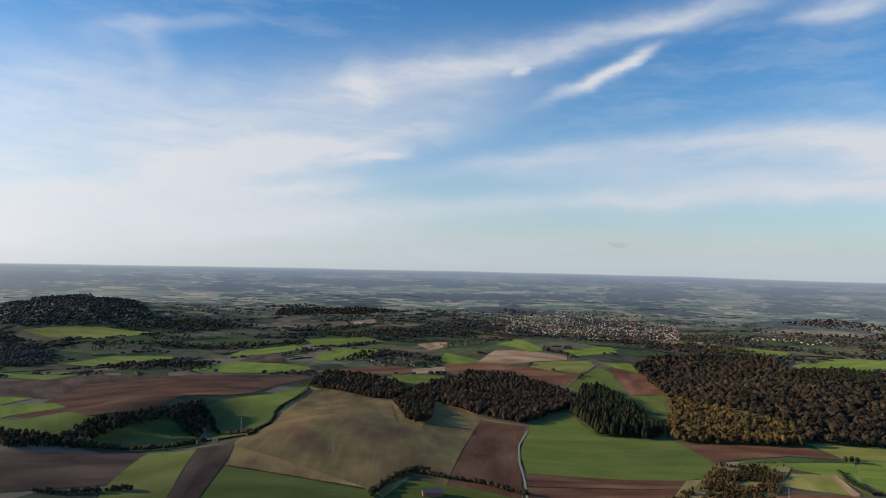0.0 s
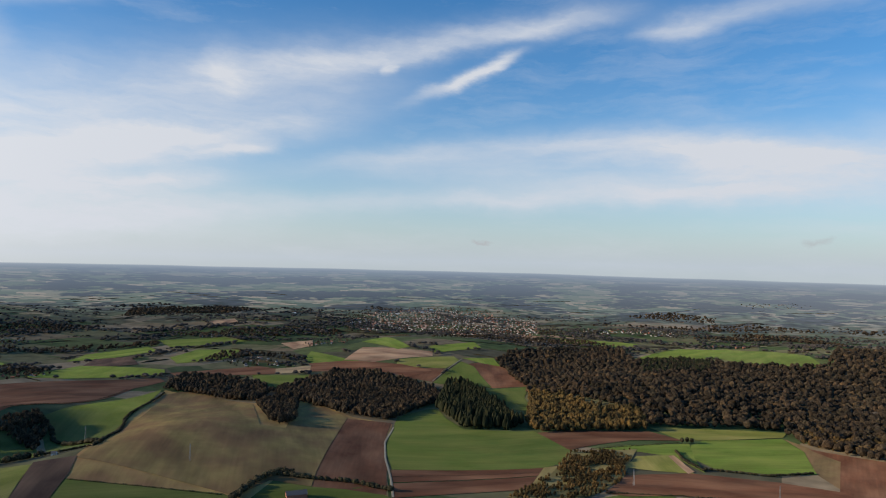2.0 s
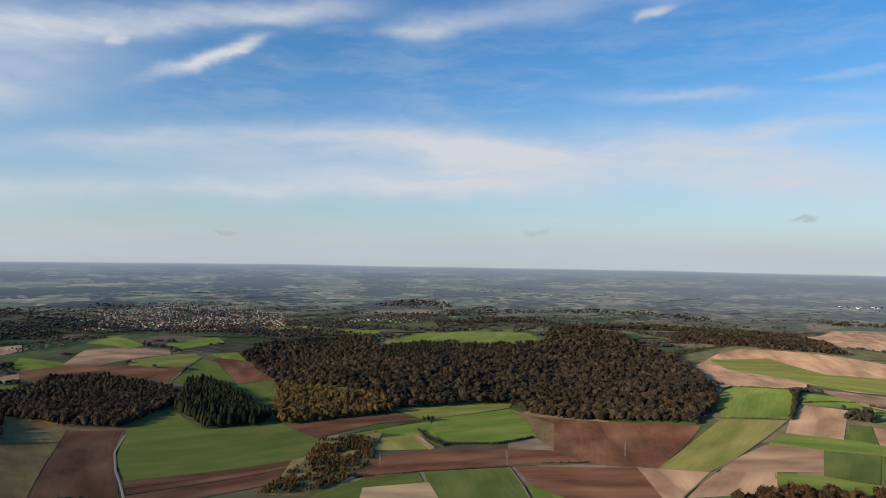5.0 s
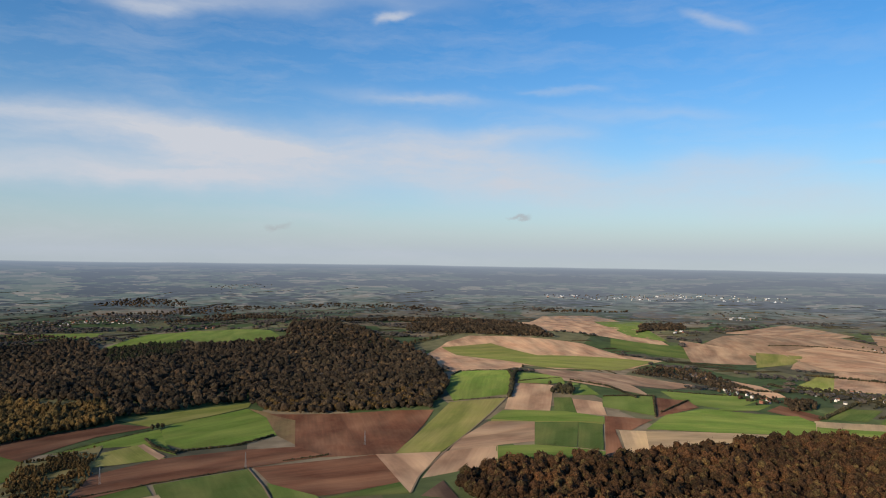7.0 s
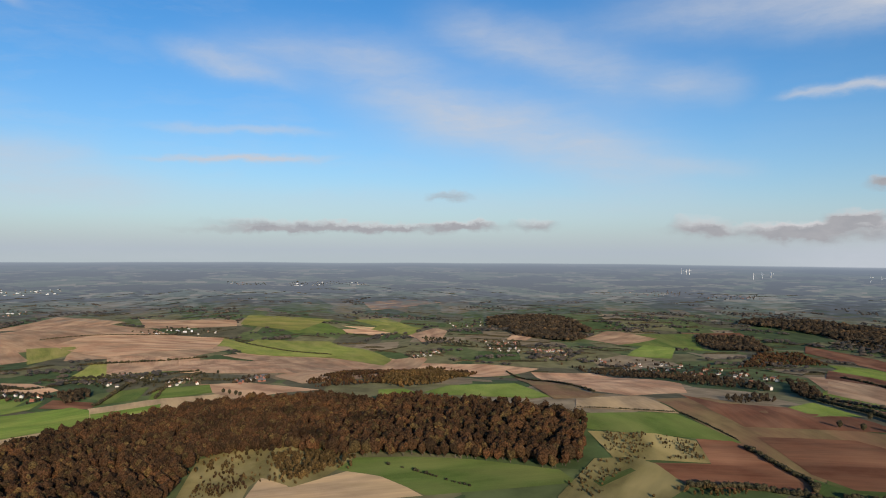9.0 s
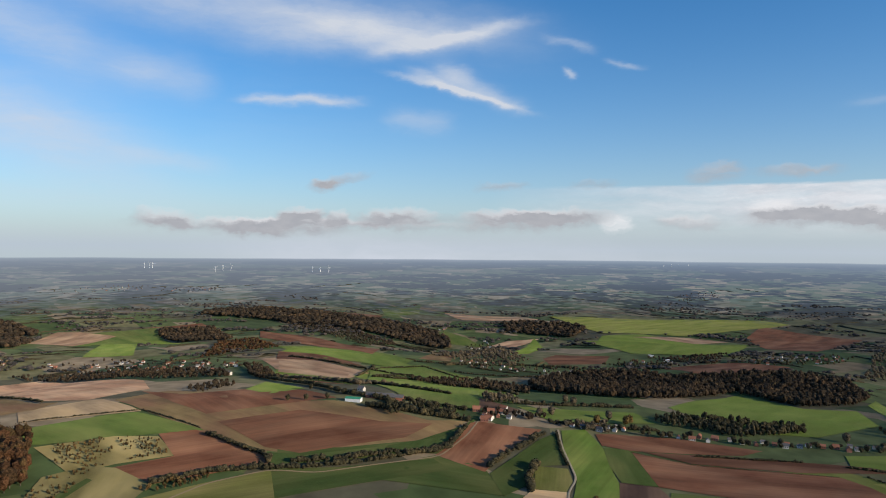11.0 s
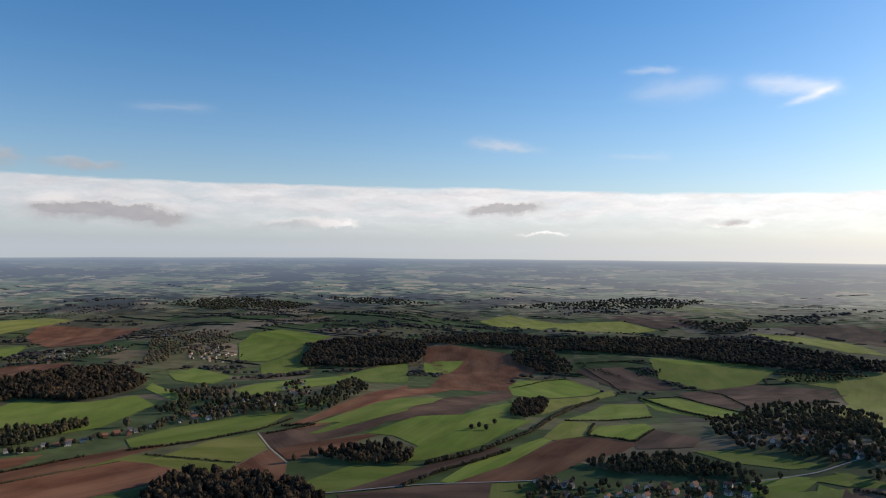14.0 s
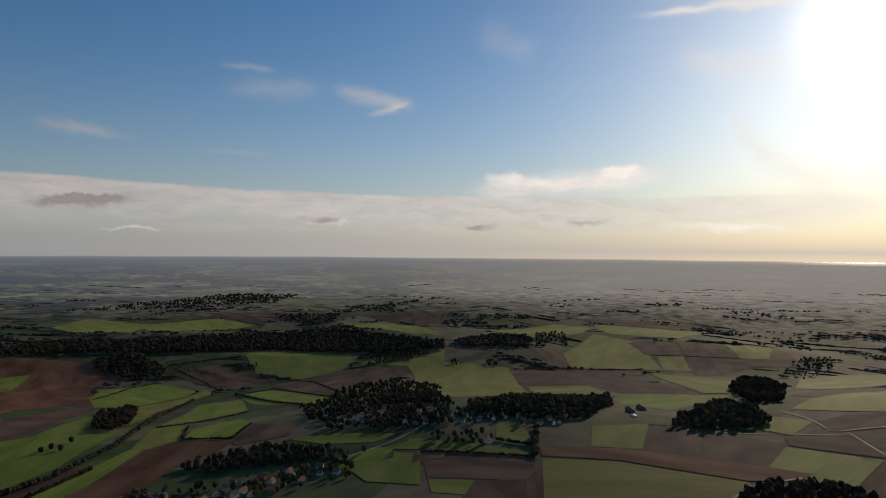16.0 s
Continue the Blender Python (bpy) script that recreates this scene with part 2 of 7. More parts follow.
fibre, _ = wnoise(ragged, 5.0, 9.0, 0.62, (1.0, 1.0, 5.5))
fibre2, _ = wnoise(ragged, 14.0, 6.0, 0.6, (1.0, 1.0, 4.0))
sep = wn.new("ShaderNodeSeparateXYZ")
wl.new(coord, sep.inputs[0])
height_up = sep.outputs["Z"]
grain = wmath("MULTIPLY_ADD", fibre, 1.3, wmath("MULTIPLY_ADD", fibre2, 0.7, -0.05))
veil = wmath("MULTIPLY", totals["cirrus"], grain, clamp=True)
north = wmath("MULTIPLY_ADD", wdot(coord, bearing(20.0, 0.0)), 0.6, 0.45, clamp=True)
thin = wmath("MULTIPLY", wmath("SUBTRACT", fibre, 0.46, clamp=True), wmath("MULTIPLY", north, 0.9), clamp=True)
veil = wmath("MAXIMUM", veil, thin)
rich = wn.new("ShaderNodeHueSaturation")
rich.inputs["Saturation"].default_value, rich.inputs["Value"].default_value = 1.2, 1.0
blue = wn.new("ShaderNodeVectorMath")
blue.operation = "MULTIPLY"
blue.inputs[1].default_value = (1.16, 1.38, 1.60)
wl.new(sky.outputs[0], blue.inputs[0]), wl.new(blue.outputs[0], rich.inputs["Color"])
base = rich.outputs[0]
# the air whitens towards the horizon
low = wmath("POWER", 2.718, wmath("MULTIPLY", wmath("ABSOLUTE", height_up), -10.0))
sunward = wdot(coord, bearing(SUN_BEARING, SUN_HEIGHT))
warmth = wmath("MULTIPLY", wmath("MULTIPLY_ADD", sunward, 0.5, 0.5), 1.0)
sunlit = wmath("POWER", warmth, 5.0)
air = wmix(sunlit, (4.9, 5.6, 6.35, 1), (10.4, 10.2, 9.9, 1))
white = wmix(wmath("POWER", warmth, 9.0), (6.3, 6.7, 7.4, 1), (16.5, 16.3, 15.9, 1))
c1 = wmix(wmath("MULTIPLY", low, 0.95), base, air)
c2 = wmix(veil, c1, white)
# the low bank in the south: flat upper edge, streaked with grey, thinning into the haze below
bank_noise, _ = wnoise(ragged, 10.0, 8.0, 0.6, (1, 1, 7.0))
billow, _ = wnoise(puffed, 15.0, 6.0, 0.55, (1, 1, 6.0))
top = wmath("MULTIPLY_ADD", bank_noise, 0.008, 0.088)
top = wmath("MULTIPLY_ADD", wmath("SUBTRACT", wdot(coord, bearing(255.0, 0.0)), 0.7, clamp=True), -0.05, top)
edge = wmath("MULTIPLY", wmath("SUBTRACT", top, height_up), 230.0, clamp=True)
south = wmath("MULTIPLY", wmath("SUBTRACT", wdot(coord, bearing(215.0, 0.0)), 0.52), 3.2, clamp=True)
south = wmath("MULTIPLY", south, wmath("MULTIPLY", wmath("SUBTRACT", height_up, 0.014), 24.0, clamp=True))
bank = wmath("MULTIPLY", wmath("MULTIPLY", edge, south), wmath("MULTIPLY_ADD", bank_noise, 1.5, 0.1), clamp=True)
bright = wmix(sunlit, (7.6, 7.8, 8.1, 1), (15.0, 14.9, 14.6, 1))
dull = wmix(sunlit, (6.3, 6.5, 6.9, 1), (11.6, 11.5, 11.4, 1))
mottle = wmath("MULTIPLY", wmath("SUBTRACT", billow, 0.3, clamp=True), 2.6, clamp=True)
c3 = wmix(bank, c2, wmix(mottle, dull, bright))
crest = wmath("MULTIPLY", totals["crest"], wmath("MULTIPLY_ADD", billow, 1.8, -0.1), clamp=True)
crest = wmath("MULTIPLY", wmath("SUBTRACT", crest, 0.1, clamp=True), 1.15, clamp=True)
c3 = wmix(crest, c3, wmix(sunlit, (8.4, 8.4, 8.5, 1), (19.0, 18.8, 18.2, 1)))
puff, _ = wnoise(coord, 42.0, 5.0, 0.6, (1, 1, 2.6))
grey = wmix(puff, wmix(sunlit, (3.6, 3.75, 4.1, 1), (7.0, 6.9, 6.8, 1)), wmix(sunlit, (5.0, 5.0, 5.2, 1), (9.5, 9.2, 8.9, 1)))
heap = wmath("MULTIPLY", totals["cumulus"], wmath("MULTIPLY_ADD", billow, 2.0, -0.05), clamp=True)
heap = wmath("MULTIPLY", wmath("SUBTRACT", heap, 0.05, clamp=True), 1.05, clamp=True)
c4 = wmix(heap, c3, grey)
# the sun's own bright halo in the thin veil
near_sun = wmath("POWER", wmath("MAXIMUM", sunward, 0.0), 620.0)
wide_sun = wmath("POWER", wmath("MAXIMUM", sunward, 0.0), 22.0)
halo = wmath("MULTIPLY_ADD", near_sun, 24.0, wmath("MULTIPLY", wide_sun, 0.7))
glow = wn.new("ShaderNodeMix")
glow.data_type, glow.blend_type = "RGBA", "ADD"
glow.inputs["Factor"].default_value = 1.0
ga, gb = [s for s in glow.inputs if s.type == "RGBA"]
halo_rgb = wn.new("ShaderNodeCombineColor")
for k, tint in enumerate((1.0, 0.97, 0.9)):
    wl.new(wmath("MULTIPLY", halo, tint), halo_rgb.inputs[k])
wl.new(c4, ga), wl.new(halo_rgb.outputs[0], gb)
back = wn.new("ShaderNodeBackground")
wl.new([s for s in glow.outputs if s.type == "RGBA"][0], back.inputs["Color"])
back.inputs["Strength"].default_value = 0.1
wout = wn.new("ShaderNodeOutputWorld")
wl.new(back.outputs[0], wout.inputs["Surface"])

sun = new("sun", bpy.data.lights.new("sun", "SUN"))
sun.data.energy, sun.data.angle, sun.data.color = 5.0, radians(0.6), (1.0, 0.84, 0.63)
sun.matrix_world = look(bearing(SUN_BEARING, SUN_HEIGHT) * 1000, (0, 0, 0))

# ---- materials ----


def material(name, rough=0.9, spec=0.25):
    m = bpy.data.materials.new(name)
    m.use_nodes = True
    p = m.node_tree.nodes["Principled BSDF"]
    p.inputs["Roughness"].default_value = rough
    p.inputs["Specular IOR Level"].default_value = spec
    p.inputs["Diffuse Roughness"].default_value = 0.45
    return m, m.node_tree.nodes, m.node_tree.links, p


def mnoise(nodes, links, vec, scale, detail=4.0, stretch=(1, 1, 1)):
    mp = nodes.new("ShaderNodeMapping")
    mp.inputs["Scale"].default_value = stretch
    links.new(vec, mp.inputs["Vector"])
    n = nodes.new("ShaderNodeTexNoise")
    n.inputs["Scale"].default_value, n.inputs["Detail"].default_value = scale, detail
    links.new(mp.outputs[0], n.inputs["Vector"])
    return n.outputs["Fac"]


def ramp(nodes, links, fac, stops):
    r = nodes.new("ShaderNodeValToRGB")
    while len(r.color_ramp.elements) < len(stops):
        r.color_ramp.elements.new(0.5)
    for e, (p, c) in zip(r.color_ramp.elements, stops):
        e.position, e.color = p, (*c, 1)
    links.new(fac, r.inputs["Fac"])
    return r.outputs["Color"]


def mixed(nodes, links, fac, a, b, mode="MIX"):
    n = nodes.new("ShaderNodeMix")
    n.data_type, n.blend_type = "RGBA", mode
    if isinstance(fac, float):
        n.inputs["Factor"].default_value = fac
    else:
        links.new(fac, n.inputs["Factor"])
    sa, sb = [s for s in n.inputs if s.type == "RGBA"]
    for s, v in ((sa, a), (sb, b)):
        if isinstance(v, tuple):
            s.default_value = (*v, 1)
        else:
            links.new(v, s)
    return [s for s in n.outputs if s.type == "RGBA"][0]


def mval(nodes, links, op, a, b):
    n = nodes.new("ShaderNodeMath")
    n.operation = op
    for k, v in enumerate((a, b)):
        if isinstance(v, (int, float)):
            n.inputs[k].default_value = v
        else:
            links.new(v, n.inputs[k])
    return n.outputs[0]


def soil(name, dark, light, patch, rows=0.3, pitch=0.35, bump=0.8, sheen=0.0, rough=0.9, spec=0.04):
    """A field: two base colours, a second tint in large patches, and rows along the field's own x axis."""
    m, n, l, p = material(name, rough, spec)
    tc = n.new("ShaderNodeTexCoord")
    obj = tc.outputs["Object"]
    big = mnoise(n, l, obj, 0.011, 3.0, (1, 1.6, 1))
    mid = mnoise(n, l, obj, 0.07, 5.0)
    fine = mnoise(n, l, obj, 0.9, 4.0)
    streak = mnoise(n, l, obj, pitch, 3.0, (0.02, 1, 1))
    info = n.new("ShaderNodeObjectInfo").outputs["Random"]
    f = mval(n, l, "ADD", mval(n, l, "MULTIPLY", mid, 0.55), mval(n, l, "MULTIPLY", fine, 0.45))
    col = ramp(n, l, f, ((0.3, dark), (0.7, light)))
    col = mixed(n, l, ramp(n, l, big, ((0.38, (0, 0, 0)), (0.62, (0.95, 0.95, 0.95)))), col, patch)
    wash = mnoise(n, l, obj, 0.02, 4.0, (0.35, 1.3, 1))
    col = mixed(n, l, 1.0, col, ramp(n, l, wash, ((0.33, (0.66, 0.68, 0.7)), (0.5, (1.0, 1.0, 1.0)), (0.67, (1.28, 1.25, 1.2)))), "MULTIPLY")
    line = ramp(n, l, streak, ((0.3, (1 - rows * 0.6,) * 3), (0.7, (1 + rows * 0.25,) * 3)))
    col = mixed(n, l, 1.0, col, line, "MULTIPLY")
    lift = ramp(n, l, info, ((0.0, (0.78, 0.8, 0.8)), (1.0, (1.2, 1.16, 1.12))))
    col = mixed(n, l, 1.0, col, lift, "MULTIPLY")
    l.new(col, p.inputs["Base Color"])
    b = n.new("ShaderNodeBump")
    b.inputs["Strength"].default_value, b.inputs["Distance"].default_value = bump, 0.5
    l.new(f, b.inputs["Height"])
    l.new(b.outputs[0], p.inputs["Normal"])
    if sheen:
        p.inputs["Sheen Weight"].default_value, p.inputs["Sheen Roughness"].default_value = sheen, 0.45
        p.inputs["Sheen Tint"].default_value = (0.62, 0.85, 0.12, 1)
    return m


GREEN = dict(sheen=0.11, rough=0.85, spec=0.05)
FIELD = {
    "grass": soil("pasture", (0.050, 0.080, 0.022), (0.078, 0.113, 0.030), (0.096, 0.108, 0.038), 0.15, **GREEN),
    "bright": soil("young_crop", (0.060, 0.106, 0.020), (0.090, 0.140, 0.030), (0.115, 0.135, 0.038), 0.35, 0.2, **GREEN),
    "deep": soil("winter_wheat", (0.024, 0.044, 0.018), (0.037, 0.062, 0.022), (0.070, 0.072, 0.031), 0.3, 0.2, **GREEN),
    "olive": soil("stubble_grass", (0.105, 0.102, 0.030), (0.150, 0.142, 0.044), (0.164, 0.134, 0.056), 0.25, **GREEN),
    "brown": soil("ploughed_soil", (0.128, 0.053, 0.029), (0.178, 0.079, 0.044), (0.205, 0.106, 0.062), 0.25, 0.25),
    "dark": soil("wet_soil", (0.072, 0.045, 0.034), (0.105, 0.066, 0.049), (0.14, 0.090, 0.062), 0.25, 0.25, rough=0.9, spec=0.04),
    "tan": soil("harrowed_soil", (0.290, 0.166, 0.100), (0.370, 0.226, 0.140), (0.415, 0.280, 0.175), 0.18, 0.22),
    "pale": soil("stubble", (0.380, 0.262, 0.150), (0.470, 0.340, 0.205), (0.410, 0.296, 0.165), 0.18, 0.22),
    "khaki": soil("sown_field", (0.150, 0.108, 0.052), (0.205, 0.152, 0.072), (0.150, 0.090, 0.052), 0.16, 0.22),
    "gold": soil("straw_sown_field", (0.270, 0.190, 0.072), (0.360, 0.262, 0.100), (0.240, 0.140, 0.068), 0.18, 0.22),
    "rough": soil("rough_grass", (0.12, 0.10, 0.038), (0.21, 0.175, 0.065), (0.26, 0.215, 0.095), 0.1, 0.1, 0.9),
}


def leafy(name, stops, rough=0.9):
    m, n, l, p = material(name, rough, 0.12)
    g = n.new("ShaderNodeNewGeometry")
    tc = n.new("ShaderNodeTexCoord").outputs["Object"]
    mean = [sum(c[k] for _, c in stops) / len(stops) for k in range(3)]
    stops = [(at, tuple(0.62 * c[k] + 0.38 * mean[k] for k in range(3))) for at, c in stops]
    col = ramp(n, l, g.outputs["Random Per Island"], stops)
    fine = mnoise(n, l, tc, 0.6, 6.0)
    grove = mnoise(n, l, tc, 0.016, 4.0)
    col = mixed(n, l, 1.0, col, ramp(n, l, fine, ((0.36, (0.42, 0.41, 0.40)), (0.64, (1.6, 1.56, 1.5)))), "MULTIPLY")
    col = mixed(n, l, 1.0, col, ramp(n, l, grove, ((0.34, (0.58, 0.62, 0.64)), (0.5, (1.0, 1.0, 1.0)), (0.66, (1.45, 1.3, 1.15)))), "MULTIPLY")
    l.new(col, p.inputs["Base Color"])
    b = n.new("ShaderNodeBump")
    b.inputs["Strength"].default_value, b.inputs["Distance"].default_value = 1.0, 0.9
    l.new(fine, b.inputs["Height"])
    l.new(b.outputs[0], p.inputs["Normal"])
    thin = n.new("ShaderNodeBsdfTranslucent")
    both = n.new("ShaderNodeMixShader")
    both.inputs["Fac"].default_value = 0.38
    l.new(col, thin.inputs["Color"])
    l.new(p.outputs[0], both.inputs[1]), l.new(thin.outputs[0], both.inputs[2])
    l.new(both.outputs[0], n["Material Output"].inputs["Surface"])
    return m


LEAF = {
    "mixed": leafy("autumn_oak_leaf", ((0, (0.022, 0.020, 0.015)), (0.35, (0.046, 0.036, 0.026)), (0.6, (0.080, 0.056, 0.037)), (0.8, (0.070, 0.061, 0.040)), (0.93, (0.135, 0.098, 0.062)), (1, (0.165, 0.110, 0.056)))),
    "beech": leafy("copper_beech_leaf", ((0, (0.026, 0.020, 0.014)), (0.35, (0.072, 0.036, 0.021)), (0.7, (0.122, 0.056, 0.028)), (0.9, (0.092, 0.070, 0.030)), (1, (0.185, 0.128, 0.050)))),
    "conifer": leafy("spruce_needle", ((0, (0.019, 0.027, 0.015)), (0.6, (0.035, 0.045, 0.023)), (1, (0.068, 0.061, 0.027)))),
    "yellow": leafy("birch_leaf", ((0, (0.080, 0.056, 0.024)), (0.5, (0.155, 0.103, 0.040)), (1, (0.235, 0.162, 0.055)))),
    "scrub": leafy("scrub_leaf", ((0, (0.065, 0.043, 0.017)), (0.5, (0.120, 0.078, 0.030)), (1, (0.200, 0.132, 0.054)))),
    "hedge": leafy("hedge_leaf", ((0, (0.044, 0.046, 0.028)), (0.5, (0.070, 0.066, 0.038)), (1, (0.125, 0.102, 0.056)))),
    # far woods: grey put into the base colour in place of haze
    "bare": leafy("haze_greyed_twig", ((0, (0.062, 0.060, 0.060)), (0.5, (0.095, 0.088, 0.082)), (1, (0.135, 0.118, 0.098)))),
    "grey": leafy("bare_willow_twig", ((0, (0.09, 0.075, 0.055)), (0.5, (0.14, 0.115, 0.08)), (1, (0.20, 0.165, 0.10)))),
}


def plain(name, col, rough=0.8, spec=0.3, metal=0.0, vary=0.25, scale=0.7):
    m, n, l, p = material(name, rough, spec)
    p.inputs["Metallic"].default_value = metal
    tc = n.new("ShaderNodeTexCoord").outputs["Object"]
    info = n.new("ShaderNodeObjectInfo").outputs["Random"]
    fine = mnoise(n, l, tc, scale, 5.0)
    f = mval(n, l, "ADD", mval(n, l, "MULTIPLY", fine, 0.6), mval(n, l, "MULTIPLY", info, 0.4))
    lo, hi = tuple(c * (1 - vary) for c in col), tuple(min(1.0, c * (1 + vary)) for c in col)
    l.new(ramp(n, l, f, ((0.2, lo), (0.8, hi))), p.inputs["Base Color"])
    return m


BARK = plain("bark", (0.10, 0.08, 0.06), 0.95)
RENDER = plain("lime_render", (0.6, 0.56, 0.50), 0.9)
BRICK = plain("red_brick", (0.30, 0.13, 0.085), 0.9)
TILE = plain("clay_roof_tile", (0.30, 0.135, 0.085), 0.9, 0.1, 0, 0.35)
SLATE = plain("slate_roof", (0.13, 0.125, 0.125), 0.9, 0.05)
GLASS = plain("window_glass", (0.03, 0.035, 0.045), 0.1, 0.6)
DOOR = plain("painted_door", (0.14, 0.10, 0.08), 0.6)
SHEET = plain("white_sheet_metal", (0.62, 0.62, 0.61), 0.5, 0.5)
GREENROOF = plain("green_sheet_roof", (0.05, 0.30, 0.16), 0.5, 0.5)
STEEL = plain("galvanised_steel", (0.26, 0.26, 0.26), 0.5, 0.5, 0.3)
PAINT = plain("white_turbine_paint", (0.78, 0.78, 0.77), 0.5, 0.4)
TRACK = plain("chalk_track", (0.33, 0.275, 0.19), 0.95, 0.1, 0, 0.2, 0.15)
WET = plain("wet_mud_track", (0.12, 0.095, 0.07), 0.75, 0.15, 0, 0.3, 0.12)
FAINT = plain("trodden_earth_track", (0.21, 0.155, 0.095), 0.95, 0.1, 0, 0.25, 0.15)
TARMAC = plain("country_road", (0.25, 0.24, 0.22), 0.7, 0.4, 0, 0.2, 0.15)

# open country between and beyond the single fields: parcels of grass, crop and bare soil
GROUND, gn, gl, gp = material("farmland", 0.9, 0.05)
gtc = gn.new("ShaderNodeTexCoord").outputs["Object"]
gw = gn.new("ShaderNodeMapping")
gw.inputs["Rotation"].default_value, gw.inputs["Scale"].default_value = (0, 0, 0.5), (0.0052, 0.0072, 0.0)
gl.new(gtc, gw.inputs["Vector"])
cells = gn.new("ShaderNodeTexVoronoi")
cells.distance, cells.inputs["Scale"].default_value, cells.inputs["Randomness"].default_value = "CHEBYCHEV", 1.0, 0.85
gl.new(gw.outputs[0], cells.inputs["Vector"])
pick = gn.new("ShaderNodeSeparateColor")
gl.new(cells.outputs["Color"], pick.inputs[0])
parcel = ramp(gn, gl, pick.outputs[0], ((0.0, (0.060, 0.085, 0.032)), (0.2, (0.085, 0.105, 0.042)), (0.36, (0.125, 0.118, 0.060)), (0.48, (0.085, 0.080, 0.050)), (0.6, (0.165, 0.130, 0.080)), (0.7, (0.215, 0.170, 0.110)), (0.78, (0.052, 0.072, 0.032)), (0.9, (0.135, 0.128, 0.066))))
parcel.node.color_ramp.interpolation = "CONSTANT"
mott = mnoise(gn, gl, gtc, 0.03, 6.0)
gcol = mixed(gn, gl, 1.0, parcel, ramp(gn, gl, mott, ((0.3, (0.7, 0.7, 0.7)), (0.7, (1.25, 1.25, 1.25)))), "MULTIPLY")
gl.new(gcol, gp.inputs["Base Color"])

# ---- relief ----
WAVES = ((0.0047, 0.0029, 9, 0.3), (-0.0035, 0.0063, 7.5, 1.7), (0.0087, -0.0041, 4.2, 0.9), (0.0016, 0.0021, 12, 2.1), (-0.0023, 0.0013, 9, 4.2), (0.0113, 0.008, 2.2, 2),)
HILLS = ((-1480, 2750, 640, 280, 25, 85), (-650, 790, 350, 140, -20, 12), (-450, 1040, 90, 220, -12, 30), (-310, 960, 80, 180, -12, -23), (90, -1560, 400, 140, 12, 22), (-860, -1800, 290, 120, -10, 18),)


def height(x, y):
    x, y = np.asarray(x, float), np.asarray(y, float)
    r = np.hypot(x, y)
    d = np.clip((r - 780) / 1150, 0, 1)
    z = (214 - 14 * (0.98 * x + 0.17 * y) / np.maximum(r, 1)) * np.clip((r - 2600) / 2250, 0, 1) ** 1.7 - 60 * d * d * (3 - 2 * d)
    k = np.clip((r - 250) / 700, 0, 1) * np.clip((4700 - r) / 2400, 0, 1)
    for a, b, c, p in WAVES:
        z = z + k * c * np.sin(a * x + b * y + p)
    for hx, hy, l, w, t, u in HILLS:
        t = np.radians(t)
        dx, dy = x - hx, y - hy
        z = z + u * np.exp(-((dx * np.cos(t) + dy * np.sin(t)) / l) ** 2 - ((dy * np.cos(t) - dx * np.sin(t)) / w) ** 2)
    return z


def mesh_of(name, verts, tris, mats, smooth=True):
    me = bpy.data.meshes.new(name)
    v, f = np.asarray(verts, np.float32), np.asarray(tris, np.int32)
    me.vertices.add(len(v))
    me.vertices.foreach_set("co", v.ravel())
    k = f.shape[1]
    me.loops.add(f.size)
    me.loops.foreach_set("vertex_index", f.ravel())
    me.polygons.add(len(f))
    me.polygons.foreach_set("loop_start", np.arange(0, f.size, k, dtype=np.int32))
    me.polygons.foreach_set("use_smooth", np.full(len(f), smooth))
    for m in mats:
        me.materials.append(m)
    me.update(calc_edges=True)
    return me


def ground_sheet():
    rings = np.concatenate([[0.001, 60, 120, 200, 280], np.geomspace(340, 4870, 170)])
    n = 400
    a = np.linspace(0, 2 * np.pi, n, endpoint=False)
    x, y = np.outer(rings, np.sin(a)), np.outer(rings, np.cos(a))
    z = height(x, y) - 0.25 * np.clip(np.hypot(x, y) / 1500, 0, 1) - 26 * np.clip((np.hypot(x, y) - 4150) / 550, 0, 1)
    i, j = np.meshgrid(np.arange(len(rings) - 1), np.arange(n), indexing="ij")
    k = (j + 1) % n
    quads = np.stack([i * n + j, (i + 1) * n + j, (i + 1) * n + k, i * n + k], -1).reshape(-1, 4)[:, ::-1]
    ob = new("ground", mesh_of("ground", np.stack([x, y, z], -1).reshape(-1, 3), quads, [GROUND]))
    return tagged(ob, "rolling farmland of grass and bare soil parcels", "ground", kind="structure")


ground_sheet()


